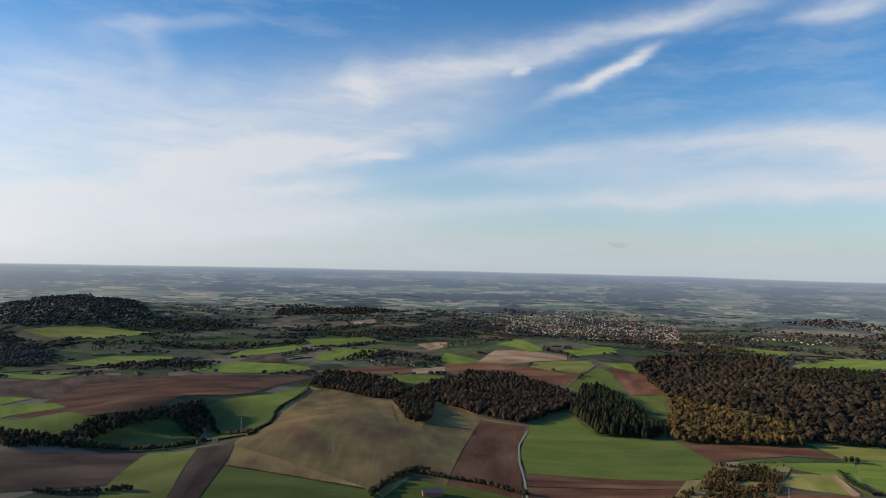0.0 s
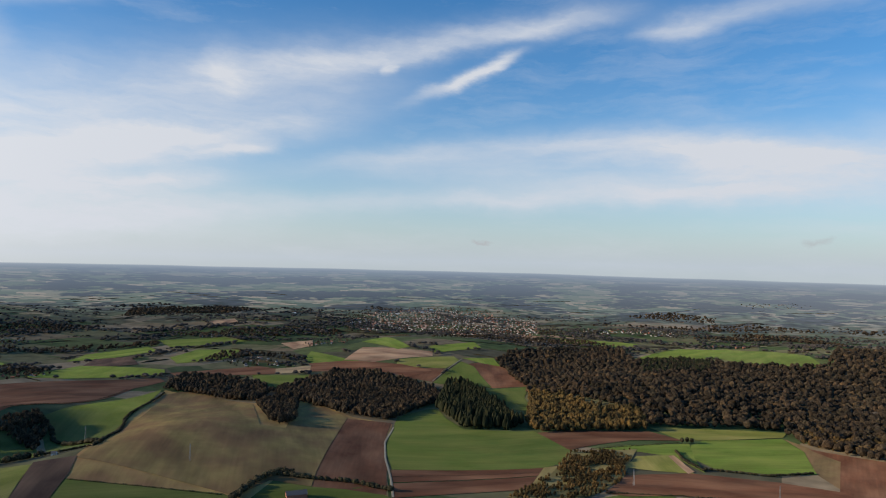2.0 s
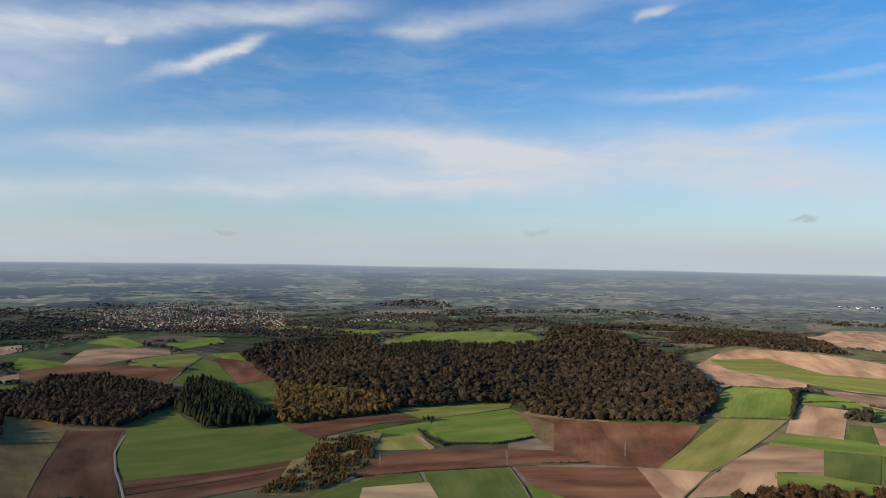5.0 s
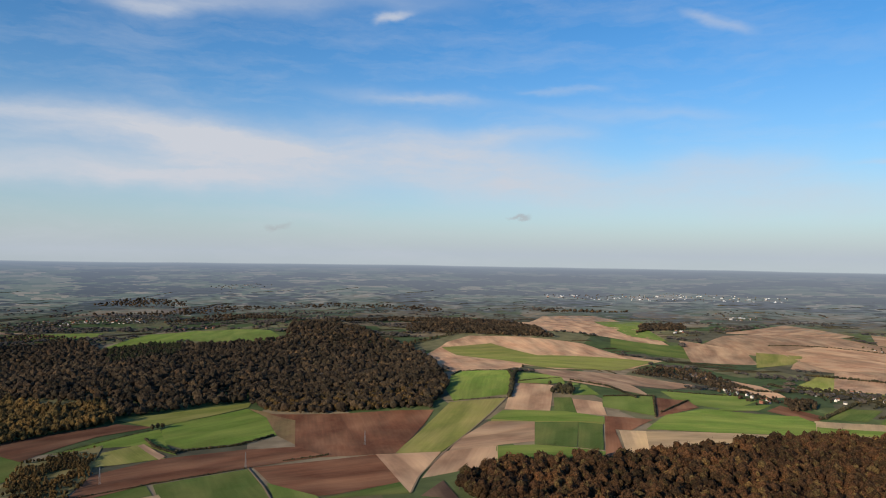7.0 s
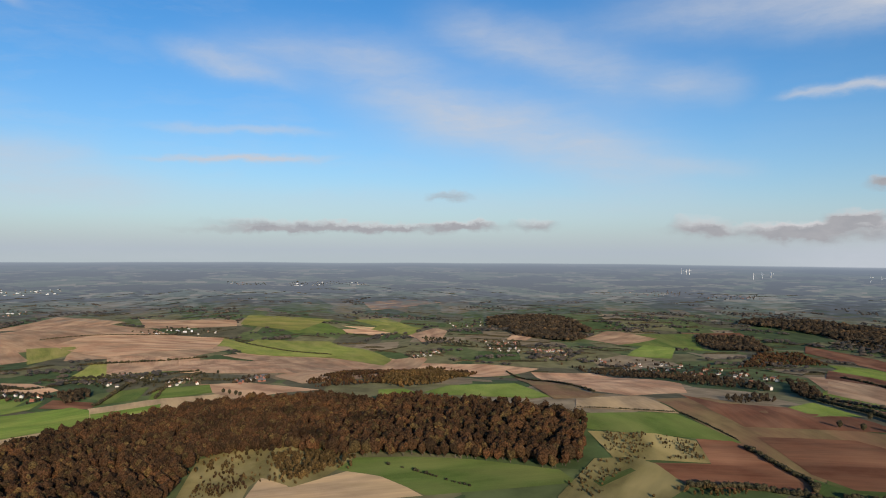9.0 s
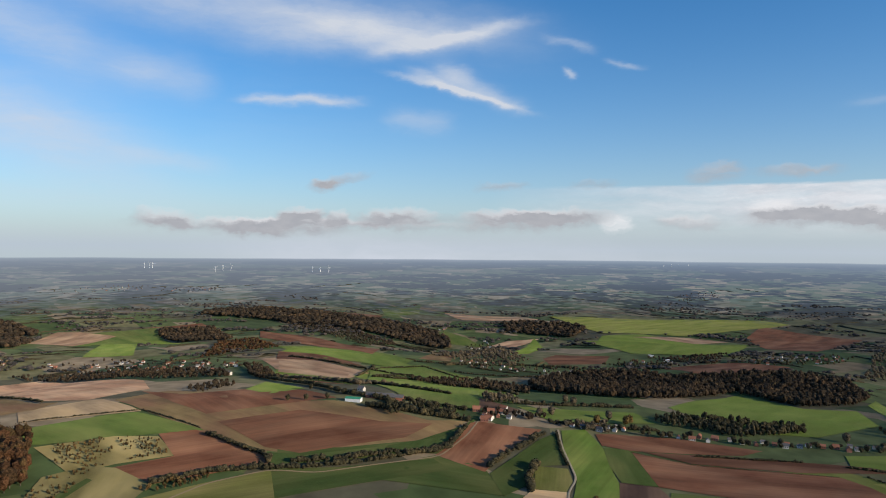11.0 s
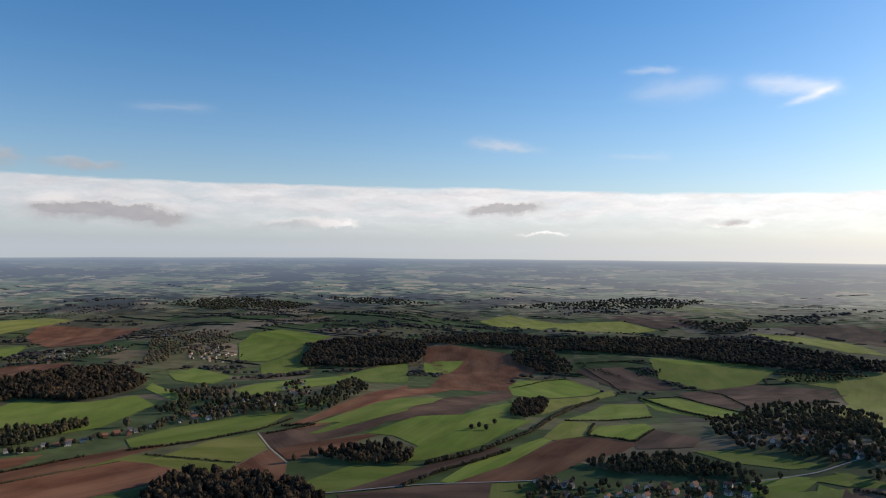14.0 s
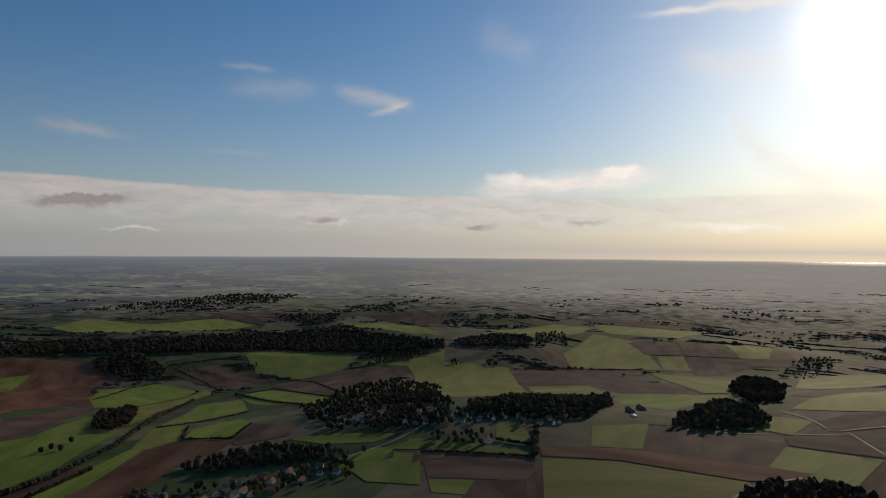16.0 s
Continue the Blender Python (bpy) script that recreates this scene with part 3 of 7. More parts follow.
def painted_haze_backdrop():
    """The last hills and the sea's edge behind the country: a glowing backdrop, blue haze painted into its colour."""
    m, n, l, p = material("painted_blue_haze", 1.0, 0.0)
    tc = n.new("ShaderNodeTexCoord").outputs["Object"]
    ln = n.new("ShaderNodeVectorMath")
    ln.operation = "LENGTH"
    flat = n.new("ShaderNodeVectorMath")
    flat.operation = "MULTIPLY"
    flat.inputs[1].default_value = (1, 1, 0)
    l.new(tc, flat.inputs[0]), l.new(flat.outputs[0], ln.inputs[0])
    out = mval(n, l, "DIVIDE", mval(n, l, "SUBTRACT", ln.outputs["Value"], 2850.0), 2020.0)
    # parcels seen nearly edge on: long across, short in depth
    spun = n.new("ShaderNodeVectorRotate")
    spun.rotation_type, spun.inputs["Angle"].default_value = "Z_AXIS", radians(120)
    l.new(tc, spun.inputs["Vector"])
    axes = n.new("ShaderNodeSeparateXYZ")
    l.new(spun.outputs[0], axes.inputs[0])
    polar = n.new("ShaderNodeCombineXYZ")
    l.new(mval(n, l, "MULTIPLY", mval(n, l, "ARCTAN2", axes.outputs[0], axes.outputs[1]), 44.0), polar.inputs[0])
    l.new(mval(n, l, "DIVIDE", ln.outputs["Value"], 52.0), polar.inputs[1])
    band = mnoise(n, l, polar.outputs[0], 0.22, 6.0)
    fine = mnoise(n, l, polar.outputs[0], 1.3, 4.0)
    f = mval(n, l, "ADD", mval(n, l, "MULTIPLY", band, 0.65), mval(n, l, "MULTIPLY", fine, 0.35))
    cell = n.new("ShaderNodeTexVoronoi")
    cell.distance, cell.inputs["Scale"].default_value = "CHEBYCHEV", 1.0
    l.new(polar.outputs[0], cell.inputs["Vector"])
    one = n.new("ShaderNodeSeparateColor")
    l.new(cell.outputs["Color"], one.inputs[0])
    # parcel colours with the haze already mixed in
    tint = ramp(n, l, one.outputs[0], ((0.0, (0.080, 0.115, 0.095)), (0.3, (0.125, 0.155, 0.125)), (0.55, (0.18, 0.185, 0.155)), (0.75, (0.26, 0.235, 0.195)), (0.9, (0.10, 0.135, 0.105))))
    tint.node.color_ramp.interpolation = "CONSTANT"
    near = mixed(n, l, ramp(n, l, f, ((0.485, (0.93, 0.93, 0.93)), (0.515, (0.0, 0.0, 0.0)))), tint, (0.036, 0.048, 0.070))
    # haze painted into the glow: everything turns pale blue outward
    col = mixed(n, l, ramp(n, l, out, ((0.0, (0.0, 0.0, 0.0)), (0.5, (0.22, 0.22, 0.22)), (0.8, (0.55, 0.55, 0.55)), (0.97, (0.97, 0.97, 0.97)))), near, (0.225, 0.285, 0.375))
    # sunward glow of the haze, painted in as a warm pale tint by bearing
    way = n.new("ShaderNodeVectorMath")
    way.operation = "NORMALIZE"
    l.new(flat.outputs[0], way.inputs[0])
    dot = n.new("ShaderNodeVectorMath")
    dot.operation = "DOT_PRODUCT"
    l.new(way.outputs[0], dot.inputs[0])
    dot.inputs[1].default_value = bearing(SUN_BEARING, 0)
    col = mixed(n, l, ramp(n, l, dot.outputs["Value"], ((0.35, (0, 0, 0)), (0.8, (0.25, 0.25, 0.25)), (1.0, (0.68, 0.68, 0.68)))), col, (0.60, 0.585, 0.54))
    # brighter haze opposite the sun, painted in as pale grey
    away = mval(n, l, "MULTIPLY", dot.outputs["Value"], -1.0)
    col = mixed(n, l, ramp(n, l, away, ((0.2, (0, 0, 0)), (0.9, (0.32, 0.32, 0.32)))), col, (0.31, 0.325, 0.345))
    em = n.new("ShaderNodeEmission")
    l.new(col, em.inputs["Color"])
    clear = n.new("ShaderNodeBsdfTransparent")
    blend = n.new("ShaderNodeMixShader")
    # the painted haze thickens outward over the ground beneath it
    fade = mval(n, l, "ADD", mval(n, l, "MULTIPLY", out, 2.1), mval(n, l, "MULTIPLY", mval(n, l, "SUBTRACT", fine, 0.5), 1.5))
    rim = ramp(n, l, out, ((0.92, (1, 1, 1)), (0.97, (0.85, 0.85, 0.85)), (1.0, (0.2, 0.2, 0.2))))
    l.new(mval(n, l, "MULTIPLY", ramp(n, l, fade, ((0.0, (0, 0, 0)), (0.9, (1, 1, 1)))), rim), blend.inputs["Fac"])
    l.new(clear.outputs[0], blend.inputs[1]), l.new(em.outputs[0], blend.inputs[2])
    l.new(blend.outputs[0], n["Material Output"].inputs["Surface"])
    rings, k = np.linspace(2850, 4885, 72), 360
    a = np.linspace(0, 2 * np.pi, k, endpoint=False)
    x, y = np.outer(rings, np.sin(a)), np.outer(rings, np.cos(a))
    swell = np.clip((rings - 4300) / 500, 0, 1)[:, None] * (6 * np.sin(3 * a + 1) + 5 * np.sin(7 * a) + 2.5 * np.sin(17 * a + 2) + 1.5 * np.sin(41 * a))[None] * 0.5
    z = height(x, y) + 2.2 + np.abs(swell)
    i, j = np.meshgrid(np.arange(len(rings) - 1), np.arange(k), indexing="ij")
    q = (j + 1) % k
    quads = np.stack([i * k + j, (i + 1) * k + j, (i + 1) * k + q, i * k + q], -1).reshape(-1, 4)[:, ::-1]
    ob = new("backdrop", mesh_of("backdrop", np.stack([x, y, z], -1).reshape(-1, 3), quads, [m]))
    tagged(ob, "far hills and fields, glowing with painted blue haze", "backdrop", kind="structure")


painted_haze_backdrop()


def sea():
    """The sea beyond the last land: a narrow shining edge to the west."""
    m, n, l, p = material("sea_water", 0.5, 0.5)
    p.inputs["Base Color"].default_value = (0.36, 0.43, 0.50, 1)
    b = n.new("ShaderNodeBump")
    b.inputs["Strength"].default_value, b.inputs["Distance"].default_value = 0.3, 2.0
    l.new(mnoise(n, l, n.new("ShaderNodeTexCoord").outputs["Object"], 0.05, 4.0), b.inputs["Height"])
    l.new(b.outputs[0], p.inputs["Normal"])
    for lo, hi, rise in ((266, 302, 18.0),):
        a = np.radians(np.linspace(lo, hi, 90))
        taper = np.sin(np.linspace(0, np.pi, 90)) ** 0.5
        shore = 150 - 14 * (0.98 * np.sin(a) + 0.17 * np.cos(a))
        v = np.concatenate([np.column_stack([r * np.sin(a), r * np.cos(a), z]) for r, z in ((4890, shore - 8), (4990, shore - 4 + rise * taper))])
        quads = np.array([[i, i + 1, 91 + i, 90 + i] for i in range(89)])[:, ::-1]
        tagged(new("water", mesh_of("water", v, quads, [m])), "narrow blue strip of sea under the horizon", "sea", kind="structure")



sea()

# ---- fields and tracks ----
from mathutils.geometry import delaunay_2d_cdt
count = {"field": 0}
PARCELS = []
LABEL = {
    "grass": ("pasture_field", "green grazed pasture with faint worn patches"),
    "bright": ("crop_field", "bright green young crop field with drill rows"),
    "deep": ("wheat_field", "dark green winter wheat field between hedges"),
    "olive": ("stubble_field", "yellow-green overgrown stubble field"),
    "brown": ("ploughed_field", "reddish brown freshly ploughed field"),
    "dark": ("ploughed_field", "dark damp ploughed field beside a track"),
    "tan": ("harrowed_field", "light brown harrowed field with pale patches"),
    "pale": ("stubble_field", "pale beige stubble field on a slope"),
    "khaki": ("sown_field", "khaki sown field with brown patches"),
    "gold": ("sown_field", "straw-coloured sown field with brown patches"),
    "rough": ("rough_slope", "rough slope of dry grass and scrub"),
}


def field(look_of, corners, layer=0, rows=None):
    """One parcel draped on the relief; rows run along its longest side."""
    c = np.array(corners, float)
    mid = c.mean(0)
    far = np.hypot(*mid)
    # the plough goes up to the neighbour's edge
    out = c - mid
    c = c + out / np.maximum(np.hypot(out[:, 0], out[:, 1]), 1.0)[:, None] * (2.0 if far < 1500 else 6.0)
    PARCELS.append(c)
    step = 22.0 if far < 1400 else 34.0 if far < 2700 else 60.0
    pts = []
    for p, q in zip(c, np.roll(c, -1, 0)):
        k = max(1, int(np.hypot(*(q - p)) / step))
        pts += [p + (q - p) * s / k for s in range(k)]
    n = len(pts)
    lo, hi = c.min(0), c.max(0)
    gx, gy = np.meshgrid(np.arange(math.floor(lo[0] / step), hi[0] / step + 1) * step, np.arange(math.floor(lo[1] / step), hi[1] / step + 1) * step)
    pts += list(np.stack([gx.ravel(), gy.ravel()], -1))
    v, _, f, *_ = delaunay_2d_cdt([Vector(p) for p in pts], [], [list(range(n))], 1, 0.01)
    if rows is None:
        e = np.roll(c, -1, 0) - c
        e = e[np.argmax(np.hypot(e[:, 0], e[:, 1]))]
        rows = math.degrees(math.atan2(e[1], e[0]))
    count["field"] += 1
    z0 = float(height(*mid))
    lift = 0.2 + 0.18 * layer + 0.06 * (count["field"] % 7) + (0.3 if far > 2000 else 0)
    ca, sa = math.cos(radians(rows)), math.sin(radians(rows))
    x, y = np.array([p.x for p in v]), np.array([p.y for p in v])
    z = height(x, y) + lift - z0
    dx, dy = x - mid[0], y - mid[1]
    local = np.stack([ca * dx + sa * dy, ca * dy - sa * dx, z], -1)
    tris = [(t[0], t[k], t[k + 1]) for t in f for k in range(1, len(t) - 1)]
    name, label = LABEL[look_of]
    ob = new(name, mesh_of(name, local, tris, [FIELD[look_of]]))
    ob.matrix_world = pose(mid[0], mid[1], z0, 0, 0, rows)
    return tagged(ob, label, "field", "fields")


def ribbon(points, step):
    p = np.array(points, float)
    d = np.concatenate([[0], np.cumsum(np.hypot(*np.diff(p, axis=0).T))])
    s = np.linspace(0, d[-1], max(2, int(d[-1] / step) + 1))
    # ease the corners
    x, y = np.interp(s, d, p[:, 0]), np.interp(s, d, p[:, 1])
    for _ in range(2):
        x[1:-1] = (x[:-2] + 2 * x[1:-1] + x[2:]) / 4
        y[1:-1] = (y[:-2] + 2 * y[1:-1] + y[2:]) / 4
    return np.stack([x, y], -1)


def track(points, width=4.0, mat=None, label="pale chalky farm track between fields"):
    p = ribbon(points, 8.0)
    t = np.gradient(p, axis=0)
    t /= np.maximum(np.hypot(t[:, 0], t[:, 1]), 1e-6)[:, None]
    nrm = np.stack([-t[:, 1], t[:, 0]], -1)
    rows = []
    for k, up in ((-0.5, 0.62), (-0.3, 0.72), (0.3, 0.72), (0.5, 0.62)):
        q = p + nrm * width * k
        rows.append(np.column_stack([q, height(q[:, 0], q[:, 1]) + up + (0.3 if np.hypot(*p[0]) > 2000 else 0)]))
    v = np.stack(rows, 1).reshape(-1, 3)
    i, j = np.meshgrid(np.arange(len(p) - 1), np.arange(3), indexing="ij")
    quads = np.stack([i * 4 + j, i * 4 + j + 1, (i + 1) * 4 + j + 1, (i + 1) * 4 + j], -1).reshape(-1, 4)[:, ::-1]
    o = v[0].copy()
    ob = new("road", mesh_of("road", v - o, quads, [mat or TRACK]))
    ob.location = o
    return tagged(ob, label, "road", kind="structure")


# ---- trees, woods and hedges ----
rng = np.random.default_rng(7)


def ico(sub):
    bm = bmesh.new()
    bmesh.ops.create_icosphere(bm, subdivisions=sub, radius=1)
    v = np.array([q.co[:] for q in bm.verts])
    f = np.array([[q.index for q in t.verts] for t in bm.faces])
    bm.free()
    return v, f


def lumpy(v, amount, scale, seed):
    out = []
    for p in v:
        q = Vector(p)
        k = 1 + amount * noise.noise(q * scale + Vector((seed * 7.3, seed * 3.1, 0))) + amount * 0.5 * noise.noise(q * scale * 2.3 + Vector((0, seed * 5.7, 4)))
        out.append(q * k)
    return np.array([p[:] for p in out])


def crown_proto(level, seed, cone=False):
    """A crown of unit height and half width 0.5 at the origin: clumps round a core, with loose tufts outside."""
    r = np.random.default_rng(seed)
    vs, fs, n = [], [], 0

    def add(v, f):
        nonlocal n
        vs.append(v), fs.append(f + n)
        n += len(v)

    if cone:
        v, f = ico(2 if level == 0 else 1)
        v = lumpy(v, 0.25, 2.5, seed)
        z = (v[:, 2] + 1) / 2
        w = np.clip(1.2 - z, 0.1, 1) ** 0.65
        flat = np.hypot(v[:, 0], v[:, 1])[:, None] + 1e-6
        add(np.column_stack([v[:, :2] / flat * np.minimum(flat, 0.9) * 0.42 * w[:, None] * 1.2, 0.06 + z * 0.94]), f)
    else:
        v, f = ico(2 if level == 0 else 1)
        v = lumpy(v, 0.4 if level < 2 else 0.35, 1.9, seed)
        add(v * (0.44, 0.44, 0.42) + (0, 0, 0.56), f)
        if level < 2:
            for k in range(5 if level == 0 else 2):
                a, e = r.uniform(0, 6.28), r.uniform(0.0, 1.1)
                v, f = ico(1)
                v = lumpy(v, 0.4, 1.9, seed + k + 11) * r.uniform(0.17, 0.25)
                add(v + (0.33 * math.cos(a) * math.cos(e), 0.33 * math.sin(a) * math.cos(e), 0.60 + 0.30 * math.sin(e)), f)
    tufts = (90, 12, 0)[level]
    a, e = r.uniform(0, 6.28, tufts), r.uniform(-0.6, 1.5, tufts)
    for ai, ei in zip(a, e):
        if cone:
            z = r.uniform(0.1, 0.9)
            c = np.array([0.42 * (1.1 - z) * math.cos(ai), 0.42 * (1.1 - z) * math.sin(ai), z])
        else:
            rad = r.uniform(0.95, 1.2)
            c = np.array([0.44 * rad * math.cos(ai) * math.cos(ei), 0.44 * rad * math.sin(ai) * math.cos(ei), 0.56 + 0.42 * rad * math.sin(ei)])
        add(c + r.normal(0, 0.05, (3, 3)) * (1, 1, 1.2), np.array([[0, 1, 2]]))
    return np.concatenate(vs), np.concatenate(fs)


def trunk_proto(seed):
    """A tapered trunk of unit height with three limbs."""
    r = np.random.default_rng(seed)
    vs, fs, n = [], [], 0

    def limb(p, q, a, b):
        nonlocal n
        p, q = np.array(p, float), np.array(q, float)
        k = np.arange(5) * 2 * np.pi / 5
        ring = np.column_stack([np.cos(k), np.sin(k), 0 * k])
        vs.append(np.concatenate([p + ring * a, q + ring * b]))
        fs.append(np.array([[i, (i + 1) % 5, 5 + (i + 1) % 5] for i in range(5)] + [[i, 5 + (i + 1) % 5, 5 + i] for i in range(5)]) + n)
        n += 10

    limb((0, 0, -0.03), (0, 0, 0.55), 0.03, 0.018)
    for k in range(3):
        a = r.uniform(0, 6.28)
        limb((0, 0, 0.3 + 0.07 * k), (0.2 * math.cos(a), 0.2 * math.sin(a), 0.6 + 0.07 * k), 0.014, 0.006)
    return np.concatenate(vs), np.concatenate(fs)


CROWN = {lv: [crown_proto(lv, 40 * lv + s) for s in range(5)] for lv in range(3)}
CONE = {lv: [crown_proto(lv, 400 + 40 * lv + s, True) for s in range(3)] for lv in range(3)}
TRUNK = trunk_proto(3)


def planted(xy, tall, wide, protos, sink=0.0):
    """Prototypes set on the relief, each turned and sized: arrays of vertices and triangles."""
    m = len(xy)
    which, a = rng.integers(0, len(protos), m), rng.uniform(0, 6.28, m)
    zs = height(xy[:, 0], xy[:, 1]) + 0.2 - sink * tall
    vs, fs, n = [], [], 0
    for k, (v, f) in enumerate(protos):
        i = np.nonzero(which == k)[0]
        if not len(i):
            continue
        c, s = np.cos(a[i])[:, None], np.sin(a[i])[:, None]
        x, y = v[None, :, 0] * wide[i, None], v[None, :, 1] * wide[i, None]
        p = np.stack([x * c - y * s + xy[i, 0, None], x * s + y * c + xy[i, 1, None], v[None, :, 2] * tall[i, None] + zs[i, None]], -1)
        vs.append(p.reshape(-1, 3))
        fs.append((f[None] + (np.arange(len(i)) * len(v))[:, None, None]).reshape(-1, 3) + n)
        n += len(i) * len(v)
    return np.concatenate(vs), np.concatenate(fs)


def inside(p, poly):
    x, y = p[:, 0], p[:, 1]
    hit = np.zeros(len(p), bool)
    for (ax, ay), (bx, by) in zip(poly, np.roll(poly, -1, 0)):
        hit ^= ((ay > y) != (by > y)) & (x < (bx - ax) * (y - ay) / (by - ay + 1e-9) + ax)
    return hit


WOOD_LABEL = {
    "mixed": "broadleaf wood in dull brown autumn leaf", "beech": "beech wood in rust brown autumn leaf",
    "bare": "bare brown hillside wood, greyed to stand in for haze", "conifer": "dark green spruce plantation", "yellow": "birch stand in golden yellow leaf",
    "scrub": "patchy dry brown scrub on a slope", "hedge": "dark green thicket of shrubs", "grey": "bare grey willows along the stream",
}


def canopy(name, xy, tall, leaf, spread, label, category, kind="stuff"):
    far = np.hypot(xy[:, 0], xy[:, 1])
    parts, n = [], 0
    a, b = (640.0, 1500.0) if float(np.mean(tall)) > 7 else (0.0, 1000.0)
    for lv in range(3):
        i = np.nonzero((far < a) if lv == 0 else (far >= a) & (far < b) if lv == 1 else far >= b)[0]
        if len(i):
            v, f = planted(xy[i], tall[i], tall[i] * spread, (CONE if leaf == "conifer" else CROWN)[lv])
            parts.append((v, f + n))
            n += len(v)
    v, f = np.concatenate([p[0] for p in parts]), np.concatenate([p[1] for p in parts])
    o = np.array([xy[0, 0], xy[0, 1], float(height(*xy[0]))])
    me = mesh_of(name, v - o, f, [LEAF[leaf]], False)
    i = np.nonzero(far < 760)[0]
    ob = new(name, me)
    ob.location = o
    tagged(ob, label, category, kind=kind)
    if len(i) and name == "wood":
        v, f = planted(xy[i], tall[i], tall[i], [TRUNK])
        t = new("trunks", mesh_of("trunks", v - o, f, [BARK], False))
        t.parent = ob
        tagged(t, kind="stuff")
    return ob


def wood(leaf, corners, tall=13.0, gap=7.2, spread=0.72, share=1.0):
    c = np.array(corners, float)
    far = np.hypot(*c.mean(0))
    gap = gap * (1.0 if far < 1000 else 1.15 if far < 1700 else 1.45 if far < 2600 else 1.8)
    lo, hi = c.min(0), c.max(0)
    gx, gy = np.meshgrid(np.arange(lo[0], hi[0] + gap, gap), np.arange(lo[1], hi[1] + gap, gap))
    p = np.stack([gx.ravel(), gy.ravel()], -1)
    p = p + rng.uniform(-0.45, 0.45, p.shape) * gap
    p = p[inside(p, c)]
    if share < 1:
        p = p[rng.random(len(p)) < share]
    if tall <= 6 and len(p) > 40:
        k = np.array([noise.noise(Vector((q[0] / 34, q[1] / 34, 1.7))) + 0.5 * noise.noise(Vector((q[0] / 11, q[1] / 11, 5.1))) for q in p])
        p = p[k > np.quantile(k, 0.3)]
    if len(p) < 2:
        p = np.array([c.mean(0), c.mean(0) + 3])
    t = tall * rng.uniform(0.55, 1.3, len(p)) * (1.0 if far < 2600 else 1.15)
    sp = spread if far < 1000 else spread * 1.1 if far < 1700 else spread * 1.35 if far < 2600 else spread * 1.65
    return canopy("wood" if tall > 6 else "scrub", p, t, leaf, sp, WOOD_LABEL[leaf], "wood" if tall > 6 else "scrub")


def hedge(points, tall=3.0, leaf="hedge", gap=None, wide=1.2, share=1.0, label="dark clipped field hedge with taller shrubs"):
    far = np.hypot(*np.mean(points, axis=0))
    gap = gap or (max(2.2, tall * 0.55) if far < 1300 else max(3.5, tall * 0.8) if far < 2600 else max(7.0, tall))
    p = ribbon(points, gap)
    p = p + rng.normal(0, 0.12 * tall, p.shape)
    if share < 1:
        p = p[rng.random(len(p)) < share]
    t = tall * rng.uniform(0.55, 1.35, len(p))
    v, f = planted(p, t, t * wide, CROWN[1 if far < 1000 else 2], 0.12)
    o = np.array([p[0, 0], p[0, 1], float(height(*p[0]))])
    ob = new("hedge", mesh_of("hedge", v - o, f, [LEAF[leaf]]))
    ob.location = o
    return tagged(ob, label, "hedge", "hedges")


TREE_LABEL = {"yellow": "lone tree in golden yellow leaf", "mixed": "lone broadleaf tree in brown leaf", "hedge": "lone dark green bushy tree", "grey": "lone bare grey tree", "conifer": "lone dark spruce", "beech": "lone copper beech tree", "scrub": "lone dry brown shrub"}
made_trees = {}


def tree(leaf, x, y, tall=10.0):
    at = pose(x, y, float(height(x, y)) + 0.1, 0, 0, rng.uniform(0, 360))
    kind = (leaf, int(rng.integers(0, 3)), round(tall / 4) * 4)
    if kind in made_trees:
        return copy_thing(made_trees[kind], at)
    root = new("tree")
    h = max(4, kind[2])
    v, f = TRUNK
    a = new("trunk", mesh_of("trunk", v * h, f, [BARK], False))
    v, f = (CONE if leaf == "conifer" else CROWN)[0][kind[1]]
    b = new("crown", mesh_of("crown", v * (h * 0.8, h * 0.8, h), f, [LEAF[leaf]]))
    a.parent = b.parent = root
    root.matrix_world = at
    made_trees[kind] = root
    return tagged(root, TREE_LABEL[leaf], "tree", "field trees")


# ---- buildings ----


def part(name, bm, mat, parent, label=""):
    me = bpy.data.meshes.new(name)
    bm.to_mesh(me)
    bm.free()
    me.materials.append(mat)
    ob = new(name, me)
    ob.parent = parent
    return tagged(ob, label)


def box(bm, x0, x1, y0, y1, z0, z1):
    v = [bm.verts.new(p) for p in ((x0, y0, z0), (x1, y0, z0), (x1, y1, z0), (x0, y1, z0), (x0, y0, z1), (x1, y0, z1), (x1, y1, z1), (x0, y1, z1))]
    for q in ((3, 2, 1, 0), (4, 5, 6, 7), (0, 1, 5, 4), (1, 2, 6, 5), (2, 3, 7, 6), (3, 0, 4, 7)):
        bm.faces.new([v[k] for k in q])
    return bm


